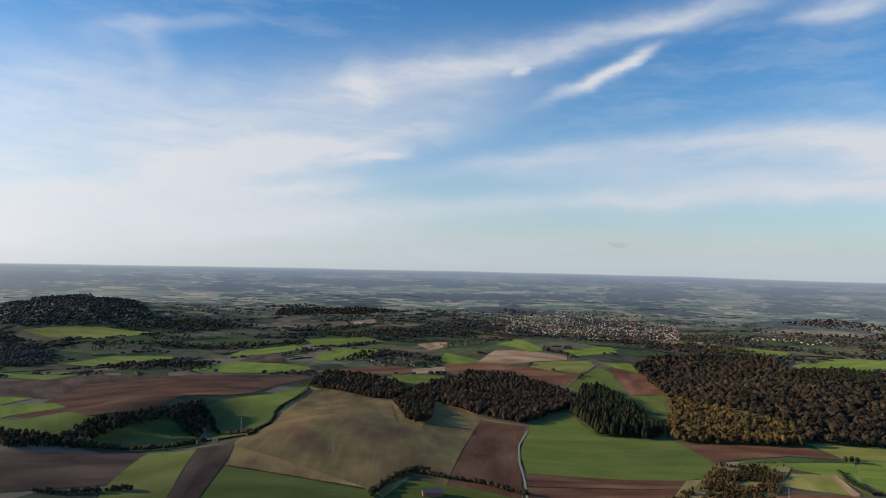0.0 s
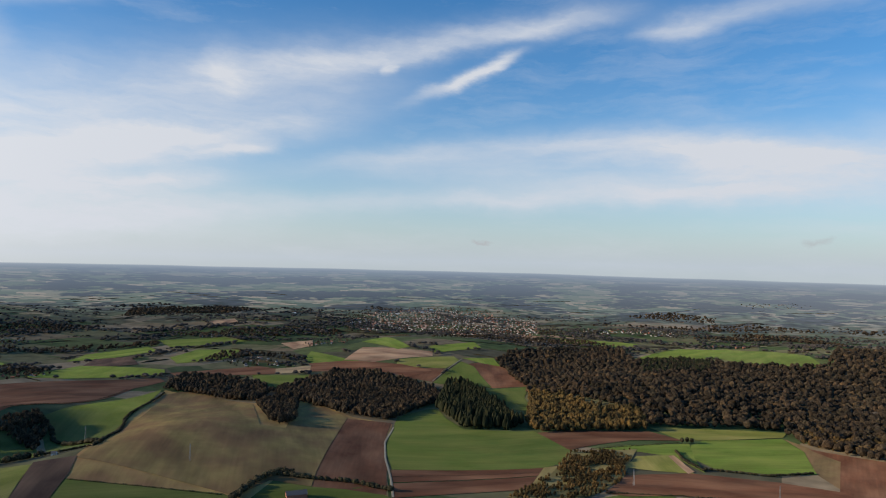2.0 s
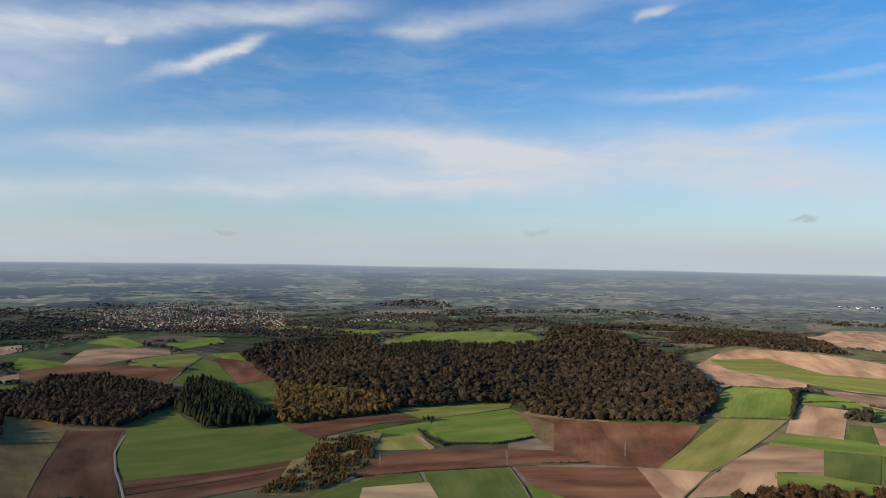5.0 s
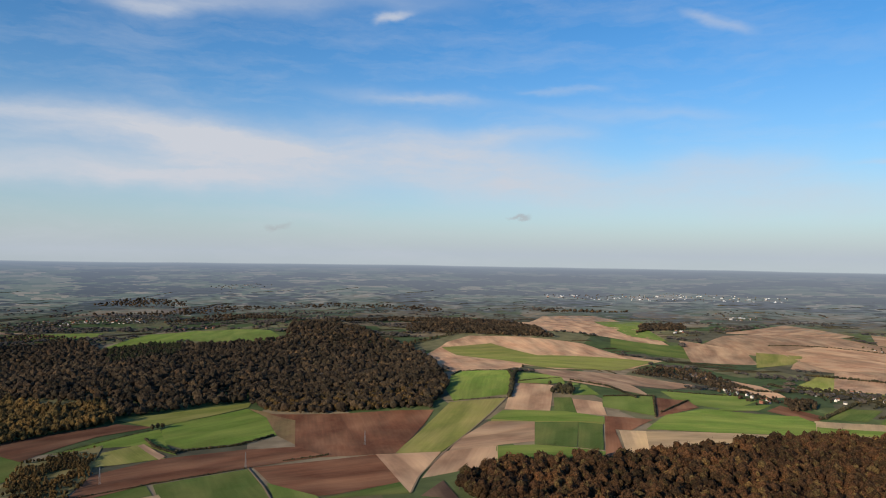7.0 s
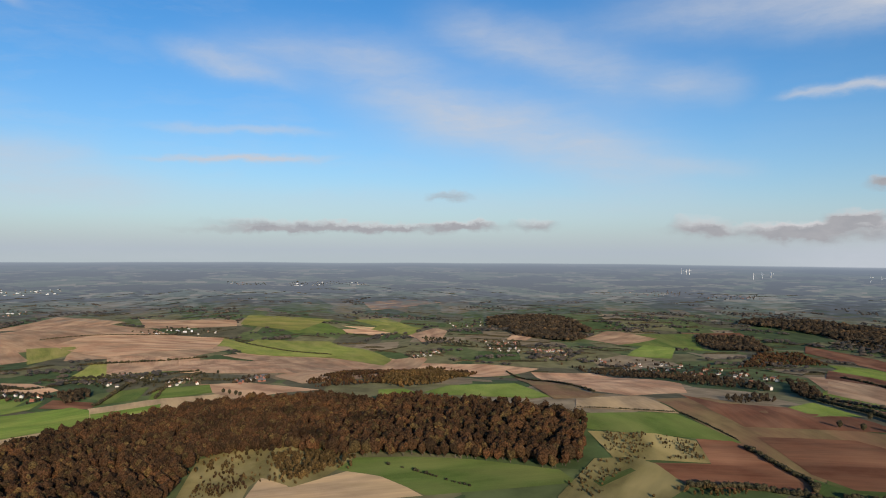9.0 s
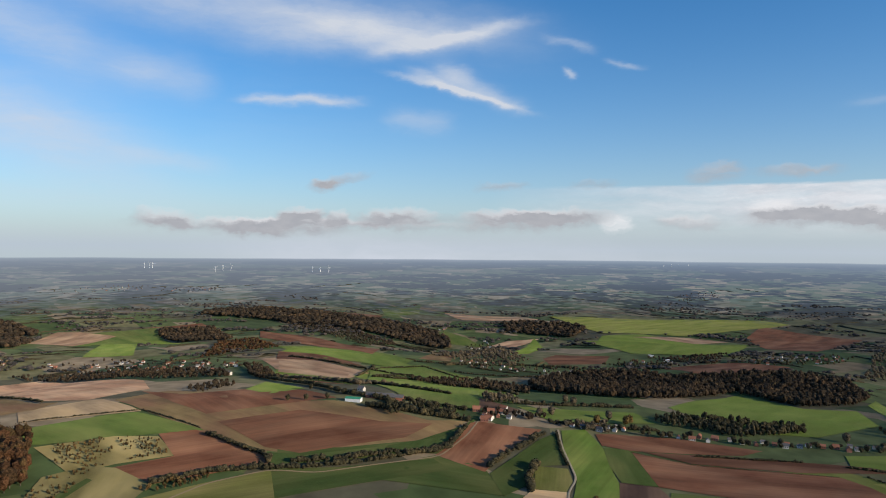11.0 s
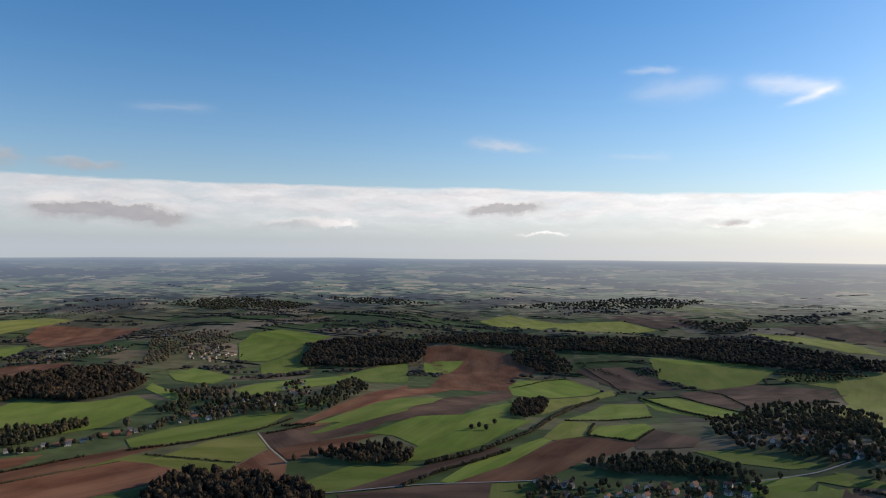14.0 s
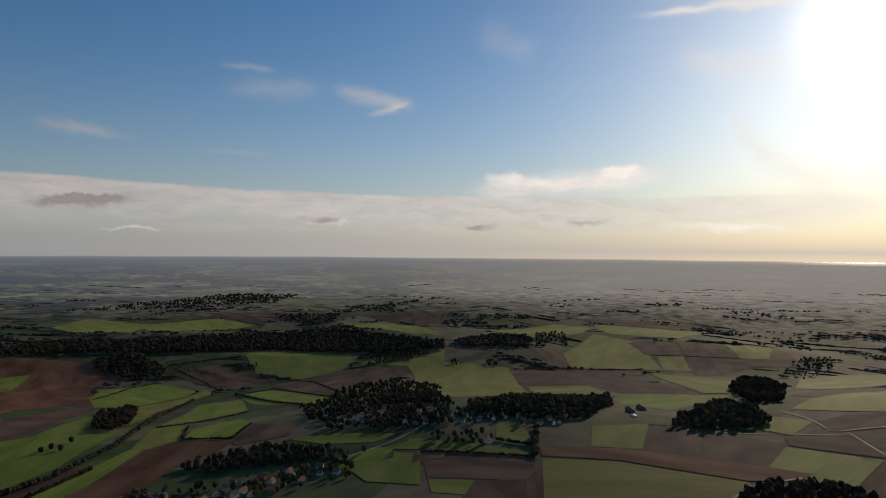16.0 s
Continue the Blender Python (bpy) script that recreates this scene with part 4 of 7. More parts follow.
def prism(bm, l, w, z0, z1, thick=0.0, over=0.0):
    """A gable: ridge along x. With a thickness it is the roof's two slabs."""
    hl, hw = l / 2 + over, w / 2 + over
    drop = (z1 - z0) * over / (w / 2)
    prof = [(-hw, z0 - drop), (0, z1), (hw, z0 - drop)]
    if thick:
        prof += [(hw, z0 - drop + thick), (0, z1 + thick * 1.3), (-hw, z0 - drop + thick)]
    a = [bm.verts.new((-hl, y, z)) for y, z in prof]
    b = [bm.verts.new((hl, y, z)) for y, z in prof]
    k = len(prof)
    for i in range(k):
        bm.faces.new((a[i], a[(i + 1) % k], b[(i + 1) % k], b[i]))
    if thick:
        for e, flip in ((a, False), (b, True)):
            for q in ((0, 1, 4, 5), (1, 2, 3, 4)):
                s = [e[i] for i in q]
                bm.faces.new(s if flip else s[::-1])
    else:
        bm.faces.new(a[::-1]), bm.faces.new(b)
    return bm


def house_proto(l, w, eaves, ridge, wall_mat, roof_mat, label, detail, category="house", name="house", chimney=True):
    root = new(name)
    bm = box(bmesh.new(), -l / 2, l / 2, -w / 2, w / 2, -1.5, eaves)
    prism(bm, l, w, eaves + 0.001, ridge)
    part("wall", bm, wall_mat, root)
    roof = part("roof", prism(bmesh.new(), l, w, eaves + 0.12, ridge + 0.12, 0.22, 0.4), roof_mat, root)
    if chimney:
        part("chimney", box(bmesh.new(), l * 0.3, l * 0.3 + 0.9, -0.45, 0.45, ridge - 1.0, ridge + 1.3), BRICK, roof)
    if detail:
        for s in (-1, 1):
            y = s * w / 2
            for k in range(3):
                x = -l * 0.32 + k * l * 0.32
                if k == 1 and s < 0:
                    part("door", box(bmesh.new(), x - 0.5, x + 0.5, y - 0.06, y + 0.06, 0, 2.1), DOOR, root)
                else:
                    part("window", box(bmesh.new(), x - 0.6, x + 0.6, y - 0.05, y + 0.05, 0.9, 2.2), GLASS, root)
    return tagged(root, label, category)


PROTO = {}


def proto(key):
    if key in PROTO:
        return PROTO[key], False
    style, detail = key
    if style == "white_tile":
        ob = house_proto(9.5, 6.5, 3.0, 5.8, RENDER, TILE, "white rendered cottage with red clay tile roof", detail)
    elif style == "white_slate":
        ob = house_proto(9, 7, 3.2, 6.2, RENDER, SLATE, "white rendered house with dark slate roof", detail)
    elif style == "brick":
        ob = house_proto(9.5, 6.5, 3.4, 6.4, BRICK, TILE, "red brick house with clay tile roof", detail)
    elif style == "terrace":
        ob = house_proto(15, 7, 3.6, 6.6, RENDER, TILE, "long white terrace under a red tile roof", detail)
    elif style == "barn":
        ob = house_proto(20, 9, 3.6, 6.4, BRICK, SLATE, "long brick barn with dark slate roof", False, "barn", "barn", False)
    elif style == "shed":
        ob = house_proto(22, 11, 4.0, 5.4, SHEET, SHEET, "white sheet metal warehouse with a low roof", False, "warehouse", "warehouse", False)
    elif style == "green_shed":
        ob = house_proto(24, 11, 4.0, 5.8, SHEET, GREENROOF, "long farm shed with green sheet roof", False, "barn", "barn", False)
    elif style == "villa":
        ob = house_proto(11, 9, 6.0, 9.0, RENDER, SLATE, "tall white country house with slate roof", detail)
    PROTO[key] = ob
    return ob, True


WANTED = []
STYLES = ("white_tile", "white_slate", "brick", "white_slate", "white_tile", "white_slate")


def building(style, x, y, rz=0.0, size=1.0, group="farm buildings"):
    WANTED.append((math.hypot(x, y), style, x, y, rz, size, group))


def village(corners, number, lane=0.0, group="village houses", styles=STYLES, trees=1.0, seed=1):
    """Houses strung through an outline, turned along or across the lane, with garden trees among them."""
    r = np.random.default_rng(seed)
    c = np.array(corners, float)
    lo, hi = c.min(0), c.max(0)
    tries = r.uniform(lo, hi, (number * 40, 2))
    got = np.empty((0, 2))
    for p in tries[inside(tries, c)]:
        if not len(got) or np.hypot(*(got - p).T).min() > 12:
            got = np.vstack([got, p])
            if len(got) == number:
                break
    for p in got:
        building(styles[int(r.integers(0, len(styles)))], p[0], p[1], lane + (90 if r.random() < 0.35 else 0) + r.normal(0, 8), float(r.uniform(0.55, 0.85)), group)
    k = int(number * 3.5 * trees)
    if k > 2:
        t = r.uniform(lo - 15, hi + 15, (k * 4, 2))
        t = t[inside(t, c + (c - c.mean(0)) * 0.25)]
        t = np.array([q for q in t if np.hypot(*(got - q).T).min() > 7][:k])
        if len(t) > 2:
            canopy("garden_trees", t, r.uniform(4, 9, len(t)), ("mixed", "hedge", "grey")[seed % 3], 0.9, "garden trees and shrubs among village houses", "trees")


def far_houses(rows):
    """The houses too far to pick apart, joined: walls and roofs by their materials."""
    looks = {"white_tile": (9, 6.5, RENDER, TILE), "white_slate": (9, 7, RENDER, SLATE), "brick": (9.5, 6.5, BRICK, TILE), "terrace": (15, 7, RENDER, TILE),
             "barn": (20, 9, BRICK, SLATE), "shed": (18, 9, SHEET, SHEET), "green_shed": (22, 11, SHEET, GREENROOF), "villa": (11, 9, RENDER, SLATE)}
    mats = [RENDER, BRICK, SHEET, TILE, SLATE, GREENROOF]
    bm = bmesh.new()
    for _, style, x, y, rz, size, _ in rows:
        l, w, a, b = looks[style]
        e, rise = (4.5, 6.0) if style in ("shed", "green_shed") else (3.0, 5.6)
        m = pose(x, y, float(height(x, y)) + 0.3, 0, 0, rz) @ Matrix.Scale(size, 4)
        n = len(bm.verts)
        f0 = len(bm.faces)
        box(bm, -l / 2, l / 2, -w / 2, w / 2, -1.5, e)
        prism(bm, l, w, e + 0.001, rise)
        bm.faces.ensure_lookup_table()
        for f in bm.faces[f0:]:
            f.material_index = mats.index(a)
        f0 = len(bm.faces)
        prism(bm, l, w, e + 0.15, rise + 0.15, 0.25, 0.4)
        bm.faces.ensure_lookup_table()
        for f in bm.faces[f0:]:
            f.material_index = mats.index(b)
        bm.verts.ensure_lookup_table()
        for v in bm.verts[n:]:
            v.co = m @ v.co
    me = bpy.data.meshes.new("distant_houses")
    bm.to_mesh(me)
    bm.free()
    for m in mats:
        me.materials.append(m)
    tagged(new("distant_houses", me), "far white houses with red and slate roofs", "houses", kind="stuff")


def build_all():
    WANTED.sort(key=lambda q: q[0])
    for far, style, x, y, rz, size, group in WANTED[:290]:
        ob, fresh = proto((style, far < 1150))
        m = pose(x, y, float(height(x, y)) + 0.4, 0, 0, rz)
        if fresh:
            ob.matrix_world = m
        else:
            ob = copy_thing(ob, m)
        tagged(ob, group=group)
        ob.scale = (size, size, size)
    far_houses(WANTED[290:])


def mast(x, y, tall=19.0):
    """A slim lattice mast that carries a line over the fields."""
    root = new("pylon")
    w = 0.55

    def bar(bm, p, q, t=0.07):
        p, q = Vector(p), Vector(q)
        d = q - p
        m = Matrix.Translation((p + q) / 2) @ d.to_track_quat("Z", "Y").to_matrix().to_4x4() @ Matrix.Diagonal((t, t, d.length, 1))
        bmesh.ops.create_cube(bm, size=1, matrix=m)
        return bm

    foot = 0.9
    for sx in (-1, 1):
        for sy in (-1, 1):
            part("leg", bar(bmesh.new(), (sx * foot, sy * foot, -0.6), (sx * 0.2, sy * 0.2, tall), 0.16), STEEL, root)
    bm = bmesh.new()
    n = 9
    for k in range(n):
        a, b = k / n, (k + 1) / n
        wa, wb = foot + (0.2 - foot) * a, foot + (0.2 - foot) * b
        for s in (-1, 1):
            bar(bm, (-wa, s * wa, a * tall), (wb, s * wb, b * tall))
            bar(bm, (s * wa, wa, a * tall), (s * wb, -wb, b * tall))
    part("bracing", bm, STEEL, root)
    for z in (0.86, 0.95):
        part("crossarm", bar(bmesh.new(), (-1.6, 0, z * tall), (1.6, 0, z * tall), 0.14), STEEL, root)
    root.matrix_world = pose(x, y, float(height(x, y)) + 0.3, 0, 0, 30)
    return tagged(root, "slim grey lattice pylon standing in a field", "pylon", "field pylons")


TURBINE = []


def turbine(x, y, spin=0.0, tall=45.0):
    at = pose(x, y, float(height(x, y)), 0, 0, 20 + spin)
    if TURBINE:
        ob = copy_thing(TURBINE[0], at)
        ob.scale = (tall / 45.0,) * 3
        return ob
    root = new("wind_turbine")
    bm = bmesh.new()
    bmesh.ops.create_cone(bm, cap_ends=True, segments=12, radius1=1.6, radius2=0.9, depth=47, matrix=Matrix.Translation((0, 0, 21.5)))
    part("tower", bm, PAINT, root)
    bm = box(bmesh.new(), -1.1, 1.1, -2.4, 2.6, 44.2, 46.4)
    bmesh.ops.bevel(bm, geom=bm.edges[:], offset=0.4, segments=2, affect="EDGES")
    part("nacelle", bm, PAINT, root)
    bm = bmesh.new()
    bmesh.ops.create_uvsphere(bm, u_segments=10, v_segments=6, radius=1.0, matrix=Matrix.Translation((0, -3.2, 45.3)))
    hub = part("hub", bm, PAINT, root)
    for k in range(3):
        bm = bmesh.new()
        prof = [(0.0, 0.5), (3.0, 1.15), (12.0, 0.75), (20.0, 0.25)]
        rings = []
        for z, c in prof:
            rings.append([bm.verts.new((u * c, w * 0.25 * c, z)) for u, w in ((-1, 0), (0, 0.8), (1, 0), (0, -0.8))])
        for a, b in zip(rings, rings[1:]):
            for i in range(4):
                bm.faces.new((a[i], a[(i + 1) % 4], b[(i + 1) % 4], b[i]))
        bm.faces.new(rings[0][::-1]), bm.faces.new(rings[-1])
        bmesh.ops.transform(bm, matrix=Matrix.Translation((0, -3.2, 45.3)) @ pose(0, 0, 0, 0, 120 * k + 20, 0), verts=bm.verts)
        part("blade", bm, PAINT, hub)
    root.matrix_world = at
    root.scale = (tall / 45.0,) * 3
    TURBINE.append(root)
    return tagged(root, "white three-bladed wind turbine on the horizon", "wind turbine", "wind farm")


field("gold", [(-241, 775), (-296, 1560), (-89, 1373), (-11, 1450), (78, 1157), (137, 1093), (111, 956), (84, 687), (-196, 634)], layer=-1)
# ---- fields and woods to the north: hill, valley and the great wood ----
field("brown", [(-686, 1207), (-718, 1403), (-613, 1456), (-338, 1707), (-317, 1658), (-358, 1551), (-383, 1224), (-413, 1090), (-409, 976), (-458, 884), (-657, 1050)])
field("bright", [(-1081, 1678), (-935, 1594), (-809, 1531), (-836, 1448), (-978, 1559)])
field("dark", [(-987, 1534), (-824, 1427), (-770, 1493), (-616, 1464), (-708, 1363), (-688, 1219), (-789, 1226)])
field("bright", [(-784, 1220), (-722, 1216), (-736, 1146)])
field("bright", [(-727, 1131), (-664, 1177), (-624, 1140), (-656, 1055), (-653, 1017)])
field("deep", [(-645, 1005), (-447, 883), (-432, 785), (-502, 783)])
field("deep", [(-423, 792), (-438, 872), (-382, 989), (-329, 934), (-292, 847), (-348, 786), (-403, 755)])
field("deep", [(-366, 1065), (-357, 1312), (-303, 1567), (-291, 1361), (-265, 1082), (-248, 890), (-290, 867)])
field("dark", [(-456, 712), (-340, 755), (-323, 754), (-315, 652), (-395, 619)])
field("olive", [(-312, 647), (-324, 762), (-278, 784), (-260, 676), (-249, 622), (-305, 612)], rows=62)
field("dark", [(-280, 794), (-243, 810), (-231, 745), (-222, 628), (-249, 622), (-261, 710)])
field("gold", [(-239, 803), (-251, 1177), (-285, 1493), (-250, 1560), (-199, 1515), (-137, 1399), (-98, 1362), (-63, 1012), (-27, 994), (-15, 1284), (23, 1338), (68, 1148), (15, 784), (8, 722), (-34, 739), (-63, 691)])
field("deep", [(-228, 729), (-162, 712), (-78, 696), (-46, 660), (-225, 627)])
field("deep", [(-25, 746), (15, 744), (51, 734), (88, 688), (-57, 660)])
field("brown", [(69, 1136), (138, 1103), (109, 954), (97, 820), (84, 699), (44, 717), (10, 722), (16, 786)])
field("deep", [(-128, 1763), (22, 1756), (21, 1652), (-65, 1595), (-110, 1668)])
field("brown", [(-322, 1771), (-125, 1884), (-69, 1839), (-74, 1782), (-132, 1771), (-301, 1738)])
field("pale", [(-73, 1847), (9, 1876), (6, 1796), (-71, 1783)], layer=1)
field("brown", [(9, 1804), (15, 1904), (109, 1901), (249, 1831), (321, 1767), (255, 1717), (177, 1787)])
field("olive", [(256, 1883), (418, 1948), (426, 1897), (363, 1796), (239, 1812)])
field("brown", [(237, 1796), (360, 1784), (305, 1648), (259, 1696), (177, 1787)])
field("deep", [(135, 1047), (157, 1161), (231, 1265), (243, 1247), (238, 1146), (246, 1050), (316, 1029), (353, 1025), (369, 899), (330, 846), (297, 826), (103, 801), (109, 917)])
field("brown", [(102, 797), (298, 824), (279, 788), (96, 746)])
field("brown", [(95, 740), (276, 783), (245, 728), (91, 690)])
field("rough", [(298, 824), (321, 832), (255, 731), (246, 728)])
field("deep", [(308, 1635), (429, 1884), (452, 1825), (423, 1539), (365, 1574)])
field("brown", [(426, 1843), (523, 1922), (566, 1780), (505, 1505), (423, 1531), (425, 1704)])
field("bright", [(448, 1941), (546, 1974), (535, 1861), (492, 1893)])
field("deep", [(399, 1516), (500, 1490), (445, 1359), (412, 1184), (344, 1091), (376, 1255)])
track([(442, 1926), (393, 1830), (304, 1648)], width=2.5)
track([(137, 1065), (111, 956), (100, 850), (96, 760), (90, 690)], width=2.7)
wood("mixed", [(-303, 1567), (-226, 1523), (-154, 1444), (-91, 1403), (-73, 1546), (-109, 1648), (-230, 1741), (-288, 1740), (-301, 1600)])
wood("mixed", [(-93, 1373), (-50, 1045), (-32, 1006), (-15, 1080), (-12, 1342), (-41, 1457)])
wood("mixed", [(-72, 1522), (-41, 1457), (-10, 1370), (70, 1188), (140, 1119), (216, 1270), (267, 1368), (298, 1568), (246, 1654), (174, 1759), (73, 1782), (-27, 1632)])
wood("conifer", [(241, 1253), (246, 1056), (318, 1036), (346, 1065), (352, 1147), (381, 1440), (373, 1613), (326, 1579), (289, 1452)], tall=19, gap=6.5, spread=0.5)
wood("yellow", [(352, 1055), (362, 1015), (427, 1010), (537, 1014), (593, 1157), (532, 1169), (518, 1229), (516, 1417), (477, 1420)], tall=13)
tree("yellow", 155, 1166, tall=9)
tree("yellow", 173, 1189, tall=9)
tree("yellow", 182, 1216, tall=9)
wood("mixed", [(-498, 776), (-428, 778), (-440, 862), (-394, 999), (-381, 1077), (-346, 1033), (-321, 911), (-382, 969), (-404, 849), (-400, 750), (-463, 722)], tall=8, gap=6)
hedge([(-470, 734), (-407, 762), (-349, 775), (-317, 806), (-290, 842)], tall=7)
hedge([(-290, 842), (-240, 861), (-244, 984), (-272, 1140), (-288, 1401), (-290, 1517)], tall=4)
hedge([(-419, 1060), (-383, 1224), (-366, 1533)], tall=1.6)
hedge([(-237, 878), (-319, 973), (-340, 1023), (-378, 1082)], tall=6)
hedge([(-67, 673), (-46, 733), (-26, 766), (-10, 762)], tall=6)
hedge([(-26, 754), (15, 744), (51, 738), (91, 712)], tall=5)
hedge([(-225, 726), (-150, 710), (-77, 692)], tall=1.5)
hedge([(-368, 624), (-341, 623), (-320, 631), (-289, 644)], tall=5)
hedge([(98, 768), (190, 786), (288, 804)], tall=0.9)
hedge([(97, 743), (188, 763), (277, 785)], tall=0.9)
mast(-281, 970)
mast(-122, 789)
building("barn", -6, 688, rz=10)
building("white_slate", -274, 836, size=0.6)
# ---- the great wood and its edges ----
wood("mixed", [(461, 1347), (523, 1331), (555, 1217), (594, 1154), (554, 1040), (717, 1019), (779, 998), (744, 929), (790, 842), (860, 742), (885, 676), (1009, 731), (1225, 907), (1439, 1101), (1638, 1327), (1635, 1436), (1773, 1677), (1788, 1882), (1715, 1960), (1430, 1667), (1291, 1777), (1232, 1885), (1107, 1924), (993, 1954), (1074, 2222), (877, 2238), (627, 2079), (541, 1913), (492, 1489), (454, 1341)], tall=14, gap=8.8, spread=0.75)
wood("scrub", [(751, 931), (795, 847), (866, 747), (897, 691), (1007, 733), (1041, 765), (958, 827), (827, 990)], tall=11)
wood("conifer", [(829, 1598), (938, 1629), (1046, 1629), (1206, 1878), (1159, 1978), (1012, 1935)], tall=15, gap=6, spread=0.6)
field("bright", [(1041, 2042), (1296, 2212), (1463, 2193), (1295, 1982), (1157, 1974)])
field("grass", [(1463, 2193), (1528, 2034), (1515, 1851), (1427, 1680), (1309, 1803), (1290, 1967)])
building("barn", 1469, 2270, rz=20)
building("barn", 1529, 2220, rz=20)
building("brick", 1509, 2277)
building("brick", 1541, 2198)
field("brown", [(356, 1013), (402, 1022), (540, 1009), (567, 954), (483, 957), (429, 939), (368, 913)])
field("olive", [(556, 1034), (711, 1011), (774, 992), (750, 970), (606, 958), (567, 954)])
field("bright", [(566, 927), (604, 955), (745, 963), (726, 892), (653, 779), (589, 781), (527, 810), (526, 858)])
field("bright", [(402, 911), (467, 925), (566, 936), (526, 858), (499, 787), (500, 866), (454, 898)])
field("khaki", [(747, 962), (751, 915), (741, 838), (631, 713), (654, 777), (728, 891)])
field("brown", [(745, 907), (794, 832), (856, 738), (882, 668), (806, 628), (653, 553), (580, 638), (624, 703), (742, 836)])
field("rough", [(213, 698), (303, 803), (363, 900), (409, 895), (466, 905), (435, 860), (380, 774), (329, 718), (256, 662)])
field("olive", [(448, 869), (503, 871), (481, 784), (437, 800), (407, 818)])
field("brown", [(391, 780), (478, 782), (569, 741), (619, 697), (596, 622), (507, 660), (409, 694), (352, 694), (330, 709)])
field("deep", [(409, 685), (507, 652), (434, 516), (358, 578)])
field("deep", [(252, 666), (340, 698), (401, 690), (385, 651), (325, 667), (299, 626)])
field("pale", [(320, 663), (390, 647), (361, 576), (299, 626)])
field("brown", [(515, 651), (634, 569), (563, 468), (491, 496), (476, 508), (480, 574)])
field("grass", [(480, 584), (476, 508), (467, 488), (435, 515)])
field("deep", [(473, 494), (562, 466), (535, 435)])
field("tan", [(635, 568), (681, 503), (587, 464), (537, 434)])
field("tan", [(684, 501), (738, 457), (675, 418), (587, 457)])
field("olive", [(653, 553), (829, 628), (930, 669), (986, 595), (923, 575), (789, 533), (682, 504)])
field("bright", [(1145, 819), (1239, 867), (1337, 788), (1018, 604), (942, 669), (1005, 730)])
field("tan", [(743, 519), (845, 538), (869, 475), (779, 427), (692, 497)])
field("bright", [(861, 543), (913, 554), (951, 469), (953, 407), (922, 393), (873, 476)])
field("deep", [(868, 473), (898, 421), (780, 367), (766, 417)])
field("deep", [(897, 419), (905, 387), (788, 335), (781, 365)])
field("bright", [(737, 455), (767, 411), (782, 332), (755, 321), (674, 416)])
field("tan", [(1098, 646), (1126, 578), (943, 489), (923, 557)])
field("grass", [(1281, 733), (1303, 654), (1137, 588), (1106, 640)])
track([(1157, 676), (999, 598), (889, 563), (743, 519), (671, 495), (591, 465), (537, 433)], width=2.2, mat=FAINT, label="trodden earth farm track between fields")
track([(510, 657), (471, 581), (433, 517)], width=2.2, mat=FAINT, label="trodden earth farm track between fields")
wood("scrub", [(213, 698), (303, 803), (363, 900), (409, 895), (466, 905), (435, 860), (380, 790), (350, 764), (295, 722), (239, 677)], tall=4.5, gap=3.8)
wood("scrub", [(406, 826), (392, 781), (334, 714), (265, 669), (256, 677), (350, 764)], tall=5, gap=5)
hedge([(508, 803), (581, 769), (650, 781)], tall=3.5)
hedge([(518, 888), (504, 848), (503, 794)], tall=4)
hedge([(400, 912), (465, 921), (553, 940)], tall=1.6)
hedge([(555, 647), (603, 621)], tall=2.5)
hedge([(330, 709), (407, 691), (509, 655)], tall=2)
hedge([(1145, 819), (1240, 865), (1337, 788)], tall=3)
hedge([(938, 679), (990, 597)], tall=2)
hedge([(1357, 786), (1096, 649), (1000, 595)], tall=7)
tree("hedge", 568, 944, tall=6)
tree("hedge", 573, 939, tall=6)
tree("hedge", 558, 941, tall=6)
tree("hedge", 1428, 814, tall=7)
tree("hedge", 1125, 584, tall=7)
mast(506, 656)
mast(671, 621)
mast(376, 736)
# ---- east: patchwork above the beech wood ----
field("tan", [(1501, 1178), (1746, 1265), (1854, 1257), (1939, 897), (1881, 759), (1918, 647), (1673, 643), (1490, 749), (1494, 845), (1373, 799), (1229, 874)])
field("olive", [(1675, 1233), (1782, 1126), (1686, 918), (1874, 650), (1614, 651), (1486, 793), (1535, 902), (1582, 1108)], layer=1)
field("tan", [(1415, 797), (1488, 718), (1557, 598), (1524, 432), (1360, 436), (1311, 503), (1205, 426), (1199, 590)])
field("grass", [(1281, 745), (1256, 628), (1156, 569), (1110, 637)])
field("brown", [(1107, 650), (1126, 579), (943, 493), (925, 558), (997, 588)])
field("deep", [(1031, 527), (1051, 506), (953, 450), (943, 480)])
field("tan", [(1045, 500), (1057, 454), (968, 408), (954, 448)])
field("grass", [(1073, 514), (1116, 484), (1182, 540), (1191, 574)])
field("grass", [(1102, 470), (1200, 421), (1028, 356), (1025, 437)])
field("brown", [(1192, 415), (1236, 369), (1189, 339), (1082, 359), (1029, 354)])
field("bright", [(919, 328), (1053, 345), (1190, 326), (1280, 200), (1246, 170), (1118, 152), (984, 252)])
field("grass", [(1294, 436), (1412, 338), (1375, 283), (1241, 297), (1198, 371)])
field("olive", [(879, 549), (925, 542), (943, 399), (907, 387), (870, 482), (846, 533)])
field("brown", [(959, 406), (991, 346), (897, 343), (888, 360), (784, 306), (767, 323)])
field("pale", [(886, 354), (906, 325), (820, 289), (781, 299), (798, 310)])
field("pale", [(906, 323), (974, 258), (1094, 162), (985, 202), (916, 219), (860, 250), (817, 287)])
field("pale", [(1262, 171), (1304, 72), (1288, -31), (1218, -63), (1160, 22), (1090, 151)])
